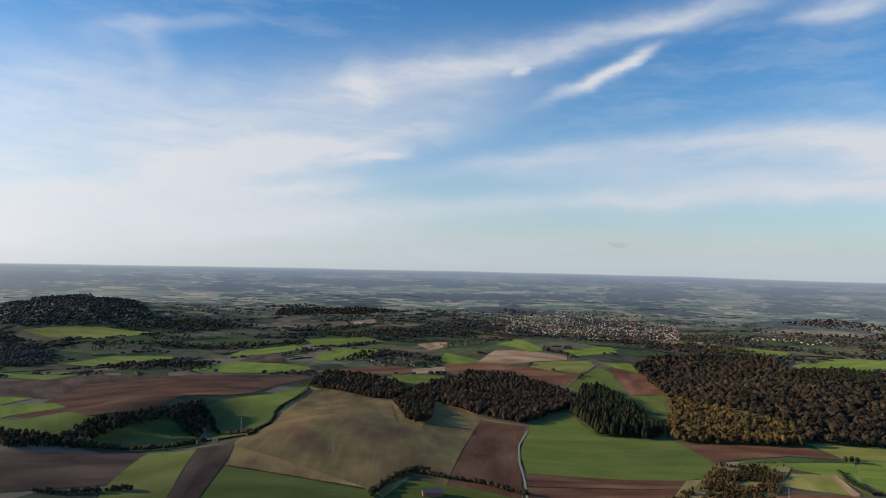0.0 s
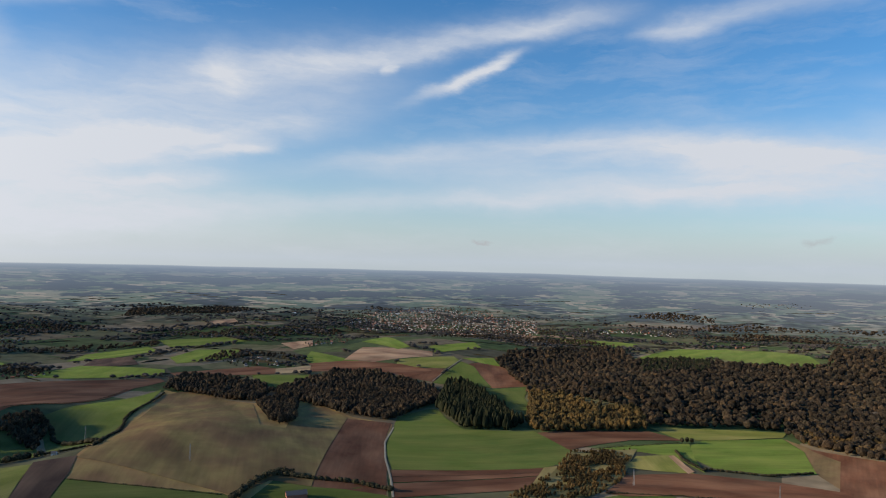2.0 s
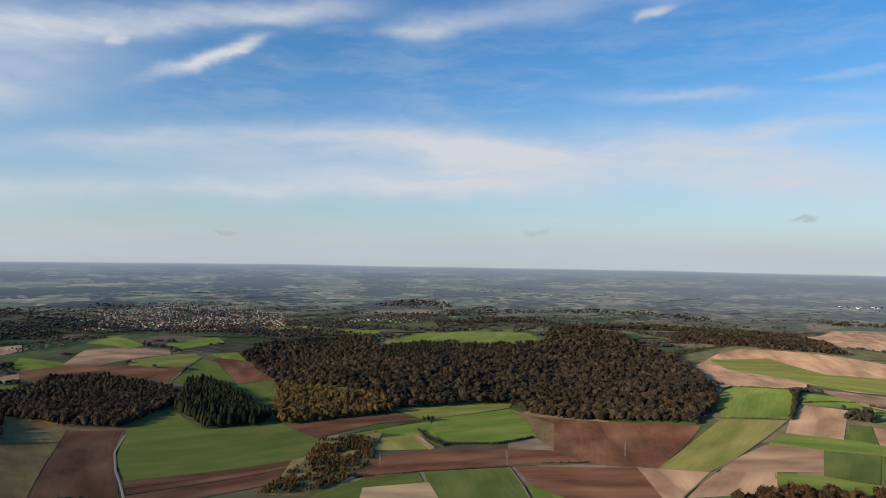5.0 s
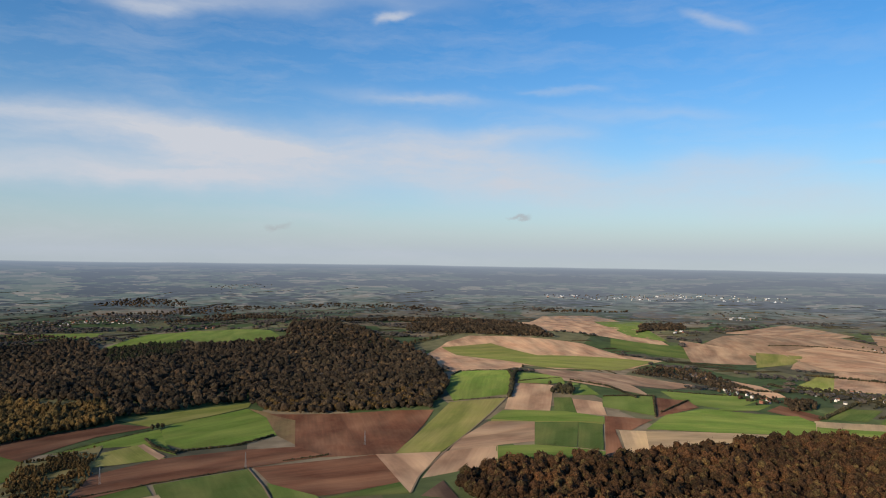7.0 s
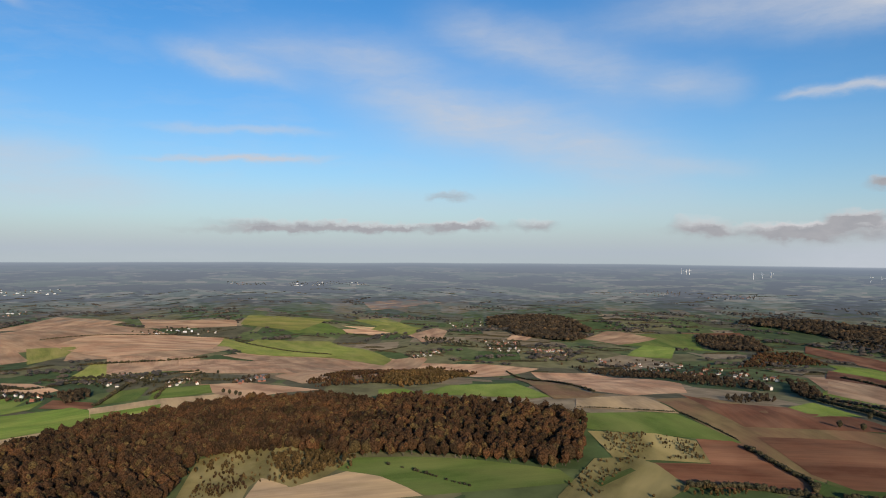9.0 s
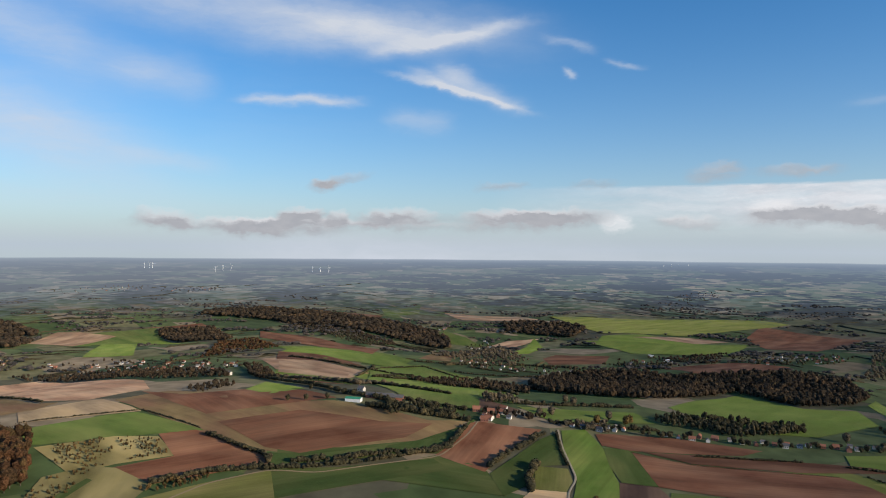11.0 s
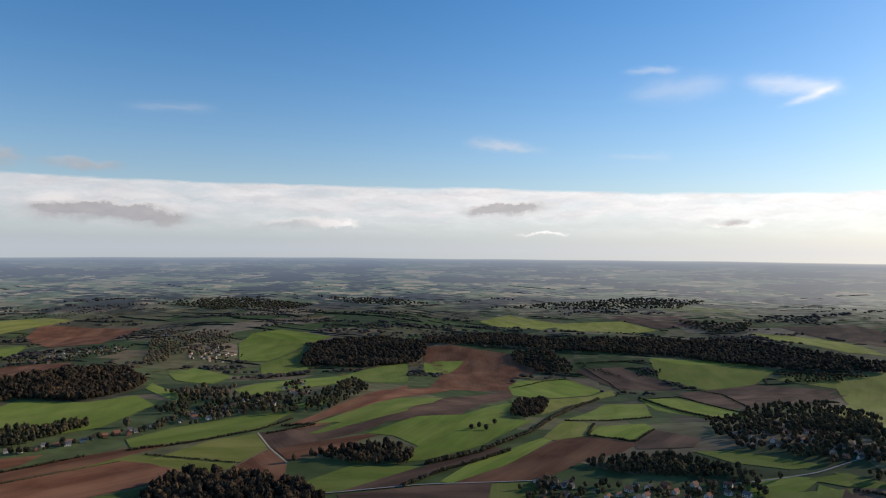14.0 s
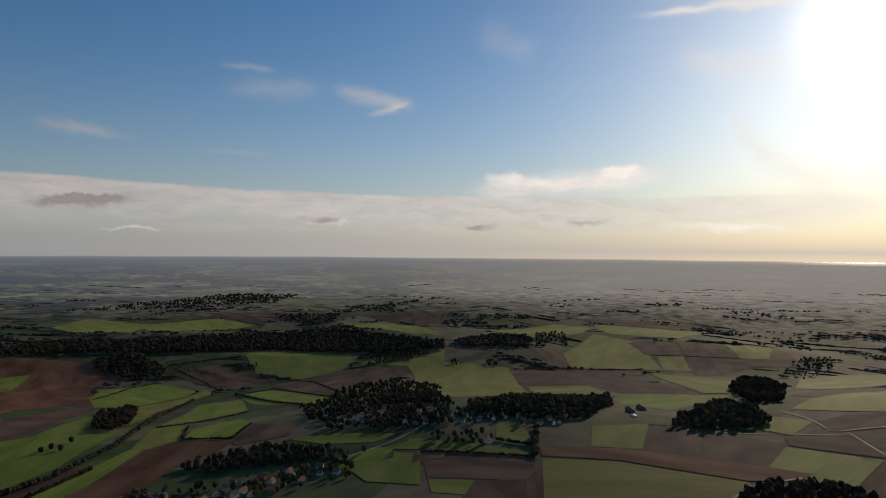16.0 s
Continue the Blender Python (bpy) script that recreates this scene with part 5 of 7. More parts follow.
field("bright", [(1209, 160), (1254, 62), (1204, 62), (1152, 152)], layer=1)
field("tan", [(1793, 524), (1646, 339), (1464, 253), (1411, 278), (1570, 417), (1712, 531)])
field("brown", [(1172, 410), (1230, 374), (1191, 338), (1013, 349)])
wood("mixed", [(1598, 614), (1772, 615), (1821, 500), (1565, 335), (1471, 365), (1608, 499), (1578, 576)], tall=7)
wood("hedge", [(1056, 544), (1067, 509), (1143, 549), (1110, 562)], tall=11)
wood("mixed", [(2032, 1672), (2205, 1599), (2082, 1225), (1995, 1046), (1946, 1000), (1893, 1113), (1880, 1318), (1878, 1545)], tall=12)
wood("mixed", [(2427, 911), (2532, 903), (2631, 794), (2899, 902), (2783, 1019)], tall=11)
wood("mixed", [(2836, 1533), (3154, 1215), (3169, 1221), (2880, 1511)])
field("tan", [(2733, 1463), (2925, 1297), (2859, 1156), (2160, 690), (2170, 876), (2132, 1030), (2026, 1105), (2186, 1310)])
field("grass", [(2750, 1219), (2922, 1070), (2532, 903), (2288, 752), (2318, 892)])
field("deep", [(2140, 885), (2219, 689), (2062, 603), (2018, 700), (1985, 820)])
field("tan", [(2334, 725), (2256, 504), (2104, 434), (2008, 587)])
field("olive", [(2253, 465), (2267, 338), (2155, 356), (2049, 422)])
field("tan", [(2196, 643), (2511, 625), (2818, 354), (2687, 172), (2272, -131), (2048, 25), (2076, 342), (2244, 353)])
field("tan", [(2608, 650), (3031, 526), (2871, 271), (2609, 431)])
hedge([(1712, 531), (1478, 354), (1386, 251)], tall=5)
hedge([(1315, 786), (1097, 644), (995, 592)], tall=6)
hedge([(1105, 472), (1211, 421), (1019, 351)], tall=3)
hedge([(1236, 369), (1067, 359)], tall=3)
hedge([(1308, 429), (1408, 313)], tall=3)
hedge([(1216, 586), (1218, 514), (1152, 431)], tall=4)
hedge([(1113, 648), (1228, 617)], tall=3)
field("olive", [(1771, 270), (1979, 263), (1965, 169), (1728, 162), (1523, 226)])
field("grass", [(1913, 165), (1968, -18), (1640, -4), (1566, 135)])
field("deep", [(1334, 166), (1396, 152), (1415, 89), (1316, 103), (1295, 156)])
field("grass", [(1390, 77), (1390, -18), (1312, -22), (1301, 82)])
field("grass", [(1272, 304), (1348, 255), (1275, 262), (1203, 309)])
field("brown", [(1286, 248), (1357, 240), (1308, 163), (1262, 172)])
field("tan", [(1400, 1), (1375, -90), (1219, -203), (1230, -142), (1223, -50)])
field("tan", [(1605, -185), (1755, -381), (1842, -608), (1731, -465), (1369, -239), (1380, -182)])
field("tan", [(2137, -104), (1982, -345), (1819, -489), (1742, -348), (1616, -200)])
field("olive", [(2339, 154), (2559, -81), (2197, -290), (1857, -403), (1957, -324), (2318, -93)])
field("tan", [(2095, 238), (2044, 2), (1584, -12), (1685, 191)])
field("tan", [(2285, 404), (2560, 251), (2559, -81), (2232, -34), (2095, 238)])
field("pale", [(2664, -531), (2582, -671), (2421, -756), (2449, -658)])
field("olive", [(2830, -613), (2905, -779), (2502, -803), (2481, -709)])
field("tan", [(2350, -713), (2493, -844), (2374, -856), (2131, -703)])
field("grass", [(2898, -187), (2735, -475), (2479, -537), (2594, -341)])
field("tan", [(2936, 218), (2841, -136), (2745, -132), (2706, 179)])
hedge([(1693, 325), (1539, 199), (1541, 101), (1560, 1)], tall=6)
hedge([(1349, 88), (1421, 47), (1516, 1)], tall=6)
hedge([(1281, 165), (1411, 137), (1503, 122)], tall=6)
hedge([(2361, 455), (2701, -130)], tall=4)
hedge([(2505, -121), (2190, -252), (1979, -362)], tall=5)
tree("hedge", 1293, -42, tall=7)
tree("hedge", 1279, -52, tall=7)
tree("hedge", 1262, -62, tall=7)
tree("hedge", 1244, -68, tall=7)
wood("beech", [(576, 408), (627, 415), (700, 380), (748, 300), (832, 242), (1087, 123), (1170, 0), (1166, -96), (1135, -198), (1045, -254), (1056, -321), (921, -362), (785, -415), (716, -439), (611, -369), (603, -336), (666, -268), (706, -215), (735, -160), (824, -82), (812, -1), (667, 32), (645, 82), (611, 117), (578, 167), (523, 305)], tall=15, gap=8.2, spread=0.84)
field("dark", [(589, 431), (548, 382), (536, 418)])
field("rough", [(634, 25), (812, -1), (851, -42), (821, -109), (735, -160), (703, -136), (679, -114), (667, -84), (711, -62), (686, -47), (623, -32)])
field("rough", [(591, 112), (653, 41), (666, 21), (623, -32), (562, -6)])
wood("scrub", [(794, -79), (762, -134), (729, -159), (706, -130), (681, -108), (679, -85), (720, -75)], tall=7, gap=6)
wood("scrub", [(632, 20), (718, -1), (689, -35), (623, -26)], tall=3, gap=5)
field("pale", [(623, -32), (707, -60), (708, -76), (667, -84), (677, -113), (689, -145), (658, -172), (594, -192)])
field("grass", [(699, -135), (730, -163), (702, -214), (664, -267), (600, -337), (567, -337), (594, -197), (658, -172)])
hedge([(689, -186), (649, -210), (612, -230), (592, -244)], tall=3, share=0.5)
# ---- south-east: village valley and the wide sown slope ----
field("bright", [(1172, -300), (1164, -343), (1091, -357), (1090, -313), (1108, -284)])
field("grass", [(1112, -364), (1172, -434), (1168, -562), (903, -492), (906, -464), (1007, -427)])
field("tan", [(1883, -481), (1772, -565), (1683, -713), (1571, -819), (1427, -579), (1662, -503), (1806, -462)])
wood("scrub", [(1234, -316), (1439, -401), (1703, -571), (1427, -579), (1194, -421), (1176, -347)], tall=8)
field("khaki", [(1435, -690), (1351, -705), (910, -563), (879, -575), (854, -529), (877, -485), (1039, -542)])
field("tan", [(1532, -783), (1455, -917), (1022, -823), (876, -718), (851, -598), (940, -582)])
field("pale", [(859, -512), (845, -593), (830, -606), (705, -566), (792, -473)])
field("grass", [(732, -413), (755, -468), (723, -535), (703, -559), (581, -547), (607, -524), (690, -436)])
field("rough", [(687, -426), (645, -486), (607, -508), (551, -482), (583, -439), (594, -403)])
field("brown", [(610, -514), (586, -542), (509, -534), (479, -532), (458, -516), (518, -425), (576, -432), (548, -482)])
field("rough", [(545, -308), (609, -385), (597, -420), (572, -431), (516, -424), (496, -375), (489, -344), (524, -296)])
# a pit's dark hollow, put in as a flat strip of deep green
field("deep", [(561, -355), (573, -402), (566, -402), (549, -355)], layer=1)
field("khaki", [(804, -605), (817, -704), (715, -702), (616, -646), (527, -712), (468, -719), (392, -718), (357, -752), (355, -683), (394, -615), (448, -551), (482, -540), (568, -541), (691, -567)])
field("brown", [(586, -576), (532, -655), (433, -675), (382, -710), (385, -651), (449, -553), (488, -546)], layer=1)
field("brown", [(856, -690), (751, -675), (703, -737), (608, -748), (534, -727), (559, -687), (623, -593), (704, -617)])
field("grass", [(700, -741), (774, -864), (616, -765), (628, -702)])
field("deep", [(481, -535), (441, -551), (392, -611), (354, -679), (351, -743), (353, -775), (329, -674), (336, -646), (395, -570), (452, -514)])
field("deep", [(446, -508), (383, -552), (332, -618), (305, -606), (404, -460)])
field("olive", [(501, -398), (475, -453), (446, -503), (404, -460), (483, -352)])
track([(481, -395), (475, -453), (447, -505), (405, -523), (352, -596), (328, -630), (333, -705), (344, -760)], width=2.2, mat=FAINT, label="trodden earth farm track between fields")
wood("scrub", [(683, -424), (644, -485), (607, -506), (555, -483), (584, -441), (594, -403)], tall=3, gap=5, share=0.75)
wood("scrub", [(565, -325), (606, -390), (590, -423), (527, -334)], tall=3, gap=5, share=0.7)
wood("scrub", [(509, -378), (515, -423), (484, -469), (478, -455), (504, -401)], tall=5, gap=5)
hedge([(516, -424), (492, -469), (456, -502), (425, -523), (389, -560), (358, -606), (331, -657)], tall=6)
hedge([(566, -539), (506, -531), (472, -528), (458, -516)], tall=5)
hedge([(792, -473), (707, -570), (587, -550)], tall=2)
hedge([(1559, -727), (1203, -652), (908, -573)], tall=4)
wood("mixed", [(2479, -1060), (2649, -1170), (2338, -1217), (2079, -1285), (2012, -1155), (2210, -1062), (2733, -1207), (2510, -1412), (2215, -1369)], tall=12)
wood("mixed", [(2380, -1018), (2055, -1270), (1982, -1159), (2185, -1050), (2707, -1157), (2683, -1288), (2492, -1428), (2146, -1351)], tall=12)
wood("mixed", [(1913, -1597), (1658, -1476), (1530, -1564), (1845, -1781), (1969, -1667)], tall=12)
wood("beech", [(1274, -1191), (1271, -1465), (1488, -1609), (1501, -1474)], tall=8)
wood("mixed", [(2099, -1961), (1762, -1998), (1273, -1949), (1083, -1915), (966, -1914), (1068, -2114), (1251, -2211), (1503, -2301), (1794, -2309), (2040, -2313), (2216, -2104)], tall=13)
field("deep", [(1915, -1296), (2080, -1458), (2008, -1671), (1826, -1546), (1605, -1428), (1860, -1472)])
field("grass", [(1629, -1133), (1911, -1392), (1829, -1453), (1525, -1199)])
field("tan", [(2060, -1255), (2160, -1410), (2106, -1456), (1998, -1502), (1915, -1296)])
field("tan", [(2074, -966), (2250, -1081), (2232, -1162), (2046, -1024)])
field("brown", [(2048, -1621), (1941, -1813), (1846, -1768), (1983, -1706)])
field("brown", [(1632, -1793), (1340, -1725), (999, -1555), (899, -1367), (1231, -1561), (1505, -1654)])
field("grass", [(1249, -1510), (1057, -1362), (871, -1356), (726, -1285), (791, -1232), (1002, -1232), (1148, -1324)])
field("tan", [(1085, -1192), (1037, -1234), (809, -1145), (744, -1131), (697, -972), (901, -1040)])
field("brown", [(903, -1001), (846, -1039), (683, -975), (607, -847), (794, -916)])
field("deep", [(913, -1053), (683, -984), (593, -847), (870, -988)])
wood("mixed", [(809, -721), (853, -824), (861, -903), (757, -768), (740, -693)], tall=6)
tree("hedge", 576, -683)
tree("hedge", 557, -696)
tree("hedge", 538, -716)
tree("hedge", 597, -757)
building("villa", 932, -941, size=0.7)
# ---- south: the long valley and its farms ----
field("deep", [(474, -550), (420, -589), (370, -650), (351, -728), (352, -745), (335, -678), (332, -637), (380, -607), (426, -545), (460, -533)])
field("deep", [(418, -521), (353, -591), (333, -627), (314, -637), (275, -626), (237, -584)])
field("brown", [(333, -632), (333, -670), (347, -747), (340, -759), (273, -788), (275, -717), (277, -645), (275, -626)])
field("deep", [(268, -625), (262, -752), (254, -792), (212, -701), (238, -675), (227, -626), (237, -584)])
field("olive", [(237, -673), (209, -687), (196, -657), (190, -628), (220, -618)])
field("pale", [(219, -614), (190, -628), (184, -600), (220, -588)])
field("bright", [(252, -803), (230, -827), (204, -790), (191, -766), (172, -716), (156, -684), (139, -615), (178, -602), (192, -665), (225, -732)], rows=90)
field("deep", [(193, -774), (163, -789), (141, -745), (120, -696), (153, -687), (173, -726)])
field("brown", [(213, -819), (198, -831), (128, -861), (35, -869), (54, -838), (101, -816), (164, -787), (196, -784)])
field("brown", [(161, -780), (96, -778), (-40, -815), (-65, -797), (-107, -742), (-30, -723), (51, -704), (117, -696)])
field("brown", [(150, -790), (54, -830), (-70, -869), (-104, -866), (-7, -812), (96, -782)])
field("dark", [(153, -683), (119, -692), (104, -670), (97, -627), (138, -615)])
field("deep", [(104, -686), (39, -703), (-59, -722), (-27, -647), (95, -627)])
field("olive", [(29, -805), (-41, -837), (-67, -831), (-151, -761), (-142, -743), (-99, -745), (-62, -798)])
field("olive", [(-72, -811), (-144, -862), (-200, -873), (-198, -804), (-158, -764)])
field("grass", [(-53, -906), (-114, -949), (-215, -974), (-271, -963), (-213, -901), (-105, -868), (-56, -860)])
field("brown", [(-145, -742), (-196, -796), (-202, -741), (-180, -672), (-148, -666)])
field("dark", [(-202, -867), (-242, -881), (-260, -853), (-260, -811), (-201, -797)])
field("brown", [(-210, -795), (-333, -819), (-289, -778), (-211, -745)])
field("grass", [(-260, -849), (-376, -924), (-478, -1017), (-431, -918), (-313, -863), (-276, -844)])
field("brown", [(-239, -872), (-319, -916), (-405, -995), (-578, -1231), (-494, -1052), (-383, -941), (-294, -882)])
track([(257, -804), (234, -748), (210, -701), (193, -667), (190, -628), (181, -601)], width=2.2)
track([(-202, -875), (-199, -802), (-203, -736)], width=2.5)
track([(-199, -802), (-134, -734)], width=2.2, mat=FAINT, label="trodden earth farm track between fields")
hedge([(440, -529), (408, -557), (376, -600), (370, -610), (337, -634), (334, -667), (346, -730)], tall=6)
hedge([(276, -637), (274, -681), (268, -731), (265, -772)], tall=7, share=0.9)
hedge([(219, -608), (235, -640), (237, -673)], tall=8)
hedge([(256, -794), (230, -731), (212, -697)], tall=3)
hedge([(163, -781), (96, -776), (-40, -815)], tall=1.2)
hedge([(-67, -831), (-151, -763)], tall=2)
hedge([(-50, -855), (-117, -862), (-211, -891), (-261, -926)], tall=3)
hedge([(99, -806), (-7, -848)], tall=3)
wood("mixed", [(439, -1196), (380, -1088), (228, -1090), (181, -1146), (101, -1364), (-10, -1264), (-87, -1345), (-118, -1445), (-88, -1574), (-12, -1584), (88, -1533), (217, -1450), (313, -1496), (387, -1482), (458, -1380), (469, -1279)], tall=12)
field("grass", [(144, -1165), (89, -1353), (-10, -1246), (-87, -1277), (-102, -1135), (-24, -986), (76, -935), (164, -1041)])
wood("hedge", [(163, -916), (113, -917), (59, -910), (-12, -994), (-9, -1020), (65, -1000), (123, -990), (165, -944)], tall=9)
field("deep", [(537, -942), (439, -1115), (342, -888), (400, -875), (471, -841)])
field("dark", [(515, -834), (473, -906), (329, -855), (333, -826), (460, -808)])
field("grass", [(335, -872), (200, -957), (160, -916), (276, -835)])
field("deep", [(421, -777), (388, -792), (378, -766), (420, -737)])
field("deep", [(724, -1041), (784, -1213), (769, -1208), (664, -997)])
field("deep", [(688, -1056), (689, -1271), (617, -1119)])
field("tan", [(1015, -1174), (764, -1084), (703, -985), (880, -1018)])
field("brown", [(1185, -1371), (1012, -1291), (800, -1185), (1036, -1198)], layer=1)
field("deep", [(1285, -1485), (1202, -1533), (794, -1370), (762, -1273), (954, -1249)])
field("khaki", [(796, -1420), (868, -1645), (810, -1635), (735, -1457)])
field("deep", [(1175, -2129), (1141, -2220), (1032, -2163), (899, -2043), (1009, -2036), (1108, -2043)])
field("tan", [(899, -2043), (887, -2196), (807, -2307), (821, -2080)])
field("bright", [(714, -1769), (827, -2304), (732, -2121), (664, -1806)])
field("brown", [(583, -1711), (586, -1816), (459, -1881), (438, -1734), (530, -1598)])
field("deep", [(635, -2277), (346, -2189), (137, -2360), (161, -1949), (409, -1954)])
field("olive", [(937, -2820), (599, -2854), (124, -2965), (26, -2896), (345, -2436), (615, -2431)])
field("tan", [(491, -2341), (319, -2399), (198, -2388), (283, -2270)])
field("brown", [(145, -2500), (116, -2798), (-191, -2661), (-53, -2223), (75, -2271)])
field("grass", [(599, -2369), (464, -2408), (107, -2157), (182, -1996), (572, -2186)])
field("tan", [(1420, -2760), (1092, -2829), (956, -2730), (1256, -2632)])
field("brown", [(283, -1697), (136, -1827), (15, -1828), (64, -1551), (189, -1524)])
wood("mixed", [(957, -2370), (696, -2347), (701, -2512), (770, -2592), (971, -2639), (1059, -2562)], tall=12)
wood("mixed", [(359, -1870), (268, -1901), (165, -1997), (176, -1775)], tall=7)
wood("grey", [(-170, -2129), (-380, -2402), (-450, -2284), (-349, -1920), (-231, -1930)], tall=9, share=0.5, gap=9)
wood("grey", [(-129, -1787), (-194, -2215), (-240, -2010), (-191, -1838)], tall=9, share=0.6)
wood("grey", [(-134, -1283), (-239, -1209), (-288, -1354), (-203, -1114), (-154, -1204)], tall=9, share=0.7)
wood("hedge", [(-95, -1078), (-163, -1205), (-288, -1053), (-337, -1108), (-276, -955), (-120, -997)], tall=9, share=0.4)
wood("hedge", [(-305, -1005), (-493, -1306), (-448, -1102), (-336, -965), (-277, -934)], tall=8, share=0.7)
tree("yellow", -196, -1265, tall=13)
tree("yellow", 224, -861, tall=13)
tree("yellow", 189, -890, tall=13)
tree("yellow", 192, -883, tall=13)
tree("grey", 294, -842, tall=11)
tree("grey", 285, -862, tall=11)
tree("grey", 296, -959, tall=11)
tree("grey", 281, -949, tall=11)
tree("grey", 217, -894, tall=11)
tree("grey", -56, -978, tall=11)
tree("yellow", -9, -660, tall=9)
tree("yellow", -15, -676, tall=9)
tree("yellow", 160, -616, tall=9)
tree("yellow", -17, -684, tall=9)
field("grass", [(-433, -2116), (-494, -2246), (-608, -2289), (-724, -2128), (-610, -2064), (-452, -1858), (-383, -1869)])
field("bright", [(-499, -2270), (-608, -2289), (-710, -2133), (-629, -2075)], layer=1)
field("grass", [(-175, -1562), (-249, -1742), (-298, -1568), (-230, -1377), (-176, -1469)])
field("grass", [(-110, -1368), (-127, -1436), (-168, -1170), (-135, -1128)])
field("grass", [(-239, -1209), (-391, -1390), (-542, -1437), (-411, -1181), (-234, -1099)])
field("bright", [(-282, -1001), (-354, -1039), (-324, -993), (-283, -980)])
field("deep", [(-427, -1810), (-594, -2010), (-498, -1642), (-357, -1514)])
field("deep", [(-502, -1412), (-678, -1611), (-770, -1640), (-593, -1264), (-505, -1241)])
wood("mixed", [(-501, -1695), (-547, -1723), (-624, -1598), (-803, -1642), (-860, -1707), (-911, -1834), (-878, -2004), (-731, -2071), (-653, -2059), (-556, -1880)], tall=13)
# ---- south-west: strips, the lane village and the low woods ----
field("brown", [(-238, -893), (-321, -955), (-475, -1106), (-608, -1192), (-656, -1187), (-519, -1060), (-459, -1022), (-288, -903)])
field("grass", [(-284, -892), (-451, -1005), (-561, -1047), (-502, -976), (-345, -881)])
field("dark", [(-204, -877), (-279, -877), (-340, -870), (-434, -925), (-595, -1077), (-807, -1202), (-747, -1112), (-608, -1000), (-495, -878), (-383, -872), (-325, -831), (-219, -794)])
field("brown", [(-883, -1763), (-968, -1755), (-1091, -1585), (-1090, -1448), (-921, -1372), (-804, -1202), (-656, -1187), (-603, -1183), (-792, -1463), (-826, -1649)])
field("bright", [(-821, -1638), (-923, -1610), (-837, -1516), (-779, -1439), (-725, -1453)])
field("bright", [(-331, -822), (-432, -882), (-509, -882), (-770, -1114), (-720, -1037), (-548, -853), (-596, -828), (-437, -718), (-346, -690), (-314, -697), (-367, -746), (-359, -799)])
wood("mixed", [(-195, -730), (-226, -749), (-264, -708), (-321, -676), (-345, -715), (-337, -767), (-285, -765), (-225, -747), (-198, -728)], tall=9)
field("brown", [(-206, -796), (-319, -816), (-337, -808), (-245, -768), (-207, -748)])
field("grass", [(-206, -671), (-261, -699), (-329, -670), (-285, -648), (-241, -629), (-213, -631), (-200, -648)])
field("dark", [(-222, -626), (-310, -659), (-448, -710), (-451, -682), (-326, -637), (-278, -616)])
hedge([(-286, -615), (-343, -644), (-404, -663), (-455, -682)], tall=4)
hedge([(-340, -673), (-421, -692), (-536, -750), (-598, -802), (-780, -972), (-923, -1061)], tall=6)
field("bright", [(-329, -616), (-386, -657), (-448, -684), (-532, -719), (-547, -710), (-426, -639), (-335, -605)])
track([(-202, -631), (-222, -626), (-307, -613), (-418, -574)], width=2.4, mat=TARMAC, label="narrow grey country road")
field("dark", [(-220, -620), (-305, -608), (-372, -588), (-338, -539), (-218, -597)])
field("deep", [(-371, -584), (-414, -569), (-383, -518), (-338, -539)])
field("olive", [(-533, -718), (-648, -821), (-663, -767), (-593, -703), (-540, -700)])
field("brown", [(-333, -602), (-424, -636), (-541, -699), (-585, -692), (-612, -630), (-567, -611), (-506, -609), (-425, -574)])
field("dark", [(-615, -637), (-686, -675), (-687, -602), (-646, -576), (-592, -610)])
field("bright", [(-600, -705), (-650, -747), (-725, -735), (-695, -688), (-616, -639)])
field("grass", [(-652, -825), (-888, -1004), (-948, -959), (-819, -816), (-718, -799)])
field("bright", [(-1004, -1032), (-1065, -987), (-950, -720), (-844, -677), (-901, -887)])
field("bright", [(-838, -1249), (-919, -1334), (-1051, -1331), (-1023, -1172), (-949, -1126), (-816, -1105), (-776, -1146)])
field("olive", [(-807, -1092), (-931, -1104), (-1045, -1164), (-1004, -1101), (-796, -1008), (-657, -890)])
wood("mixed", [(-1042, -1546), (-1028, -1453), (-1034, -1389), (-1106, -1374), (-1151, -1435), (-1186, -1595), (-1085, -1618)], tall=11)
wood("mixed", [(-587, -882), (-593, -845), (-657, -890), (-786, -1046), (-807, -1092), (-720, -1054)], tall=9)
tree("hedge", -468, -792, tall=6)
tree("hedge", -485, -800, tall=6)
tree("hedge", -487, -785, tall=6)
tree("hedge", -518, -813, tall=6)
field("dark", [(-1127, -1383), (-1239, -1339), (-1228, -1210), (-1177, -1084), (-1079, -1165)])
field("deep", [(-1377, -1378), (-1548, -1260), (-1527, -1110), (-1365, -1046), (-1230, -1060), (-1240, -1203)])
field("bright", [(-1388, -1389), (-1554, -1265), (-1541, -1185), (-1401, -1301)], layer=1)
field("dark", [(-1142, -1057), (-1354, -1041), (-1440, -897), (-1139, -838), (-978, -807)])
field("dark", [(-1030, -835), (-1315, -952), (-1416, -858), (-1280, -842), (-1009, -784)], layer=1)
wood("mixed", [(-900, -1804), (-1118, -1682), (-1219, -1545), (-1472, -1366), (-1516, -1217), (-1560, -1057), (-1649, -910), (-1740, -961), (-1783, -1191), (-1874, -1505), (-1606, -1608), (-1295, -1699), (-1235, -1964), (-990, -1987)], tall=12)
field("olive", [(-1516, -1056), (-1649, -910), (-1142, -630), (-1321, -800), (-1450, -903), (-1437, -1029)])
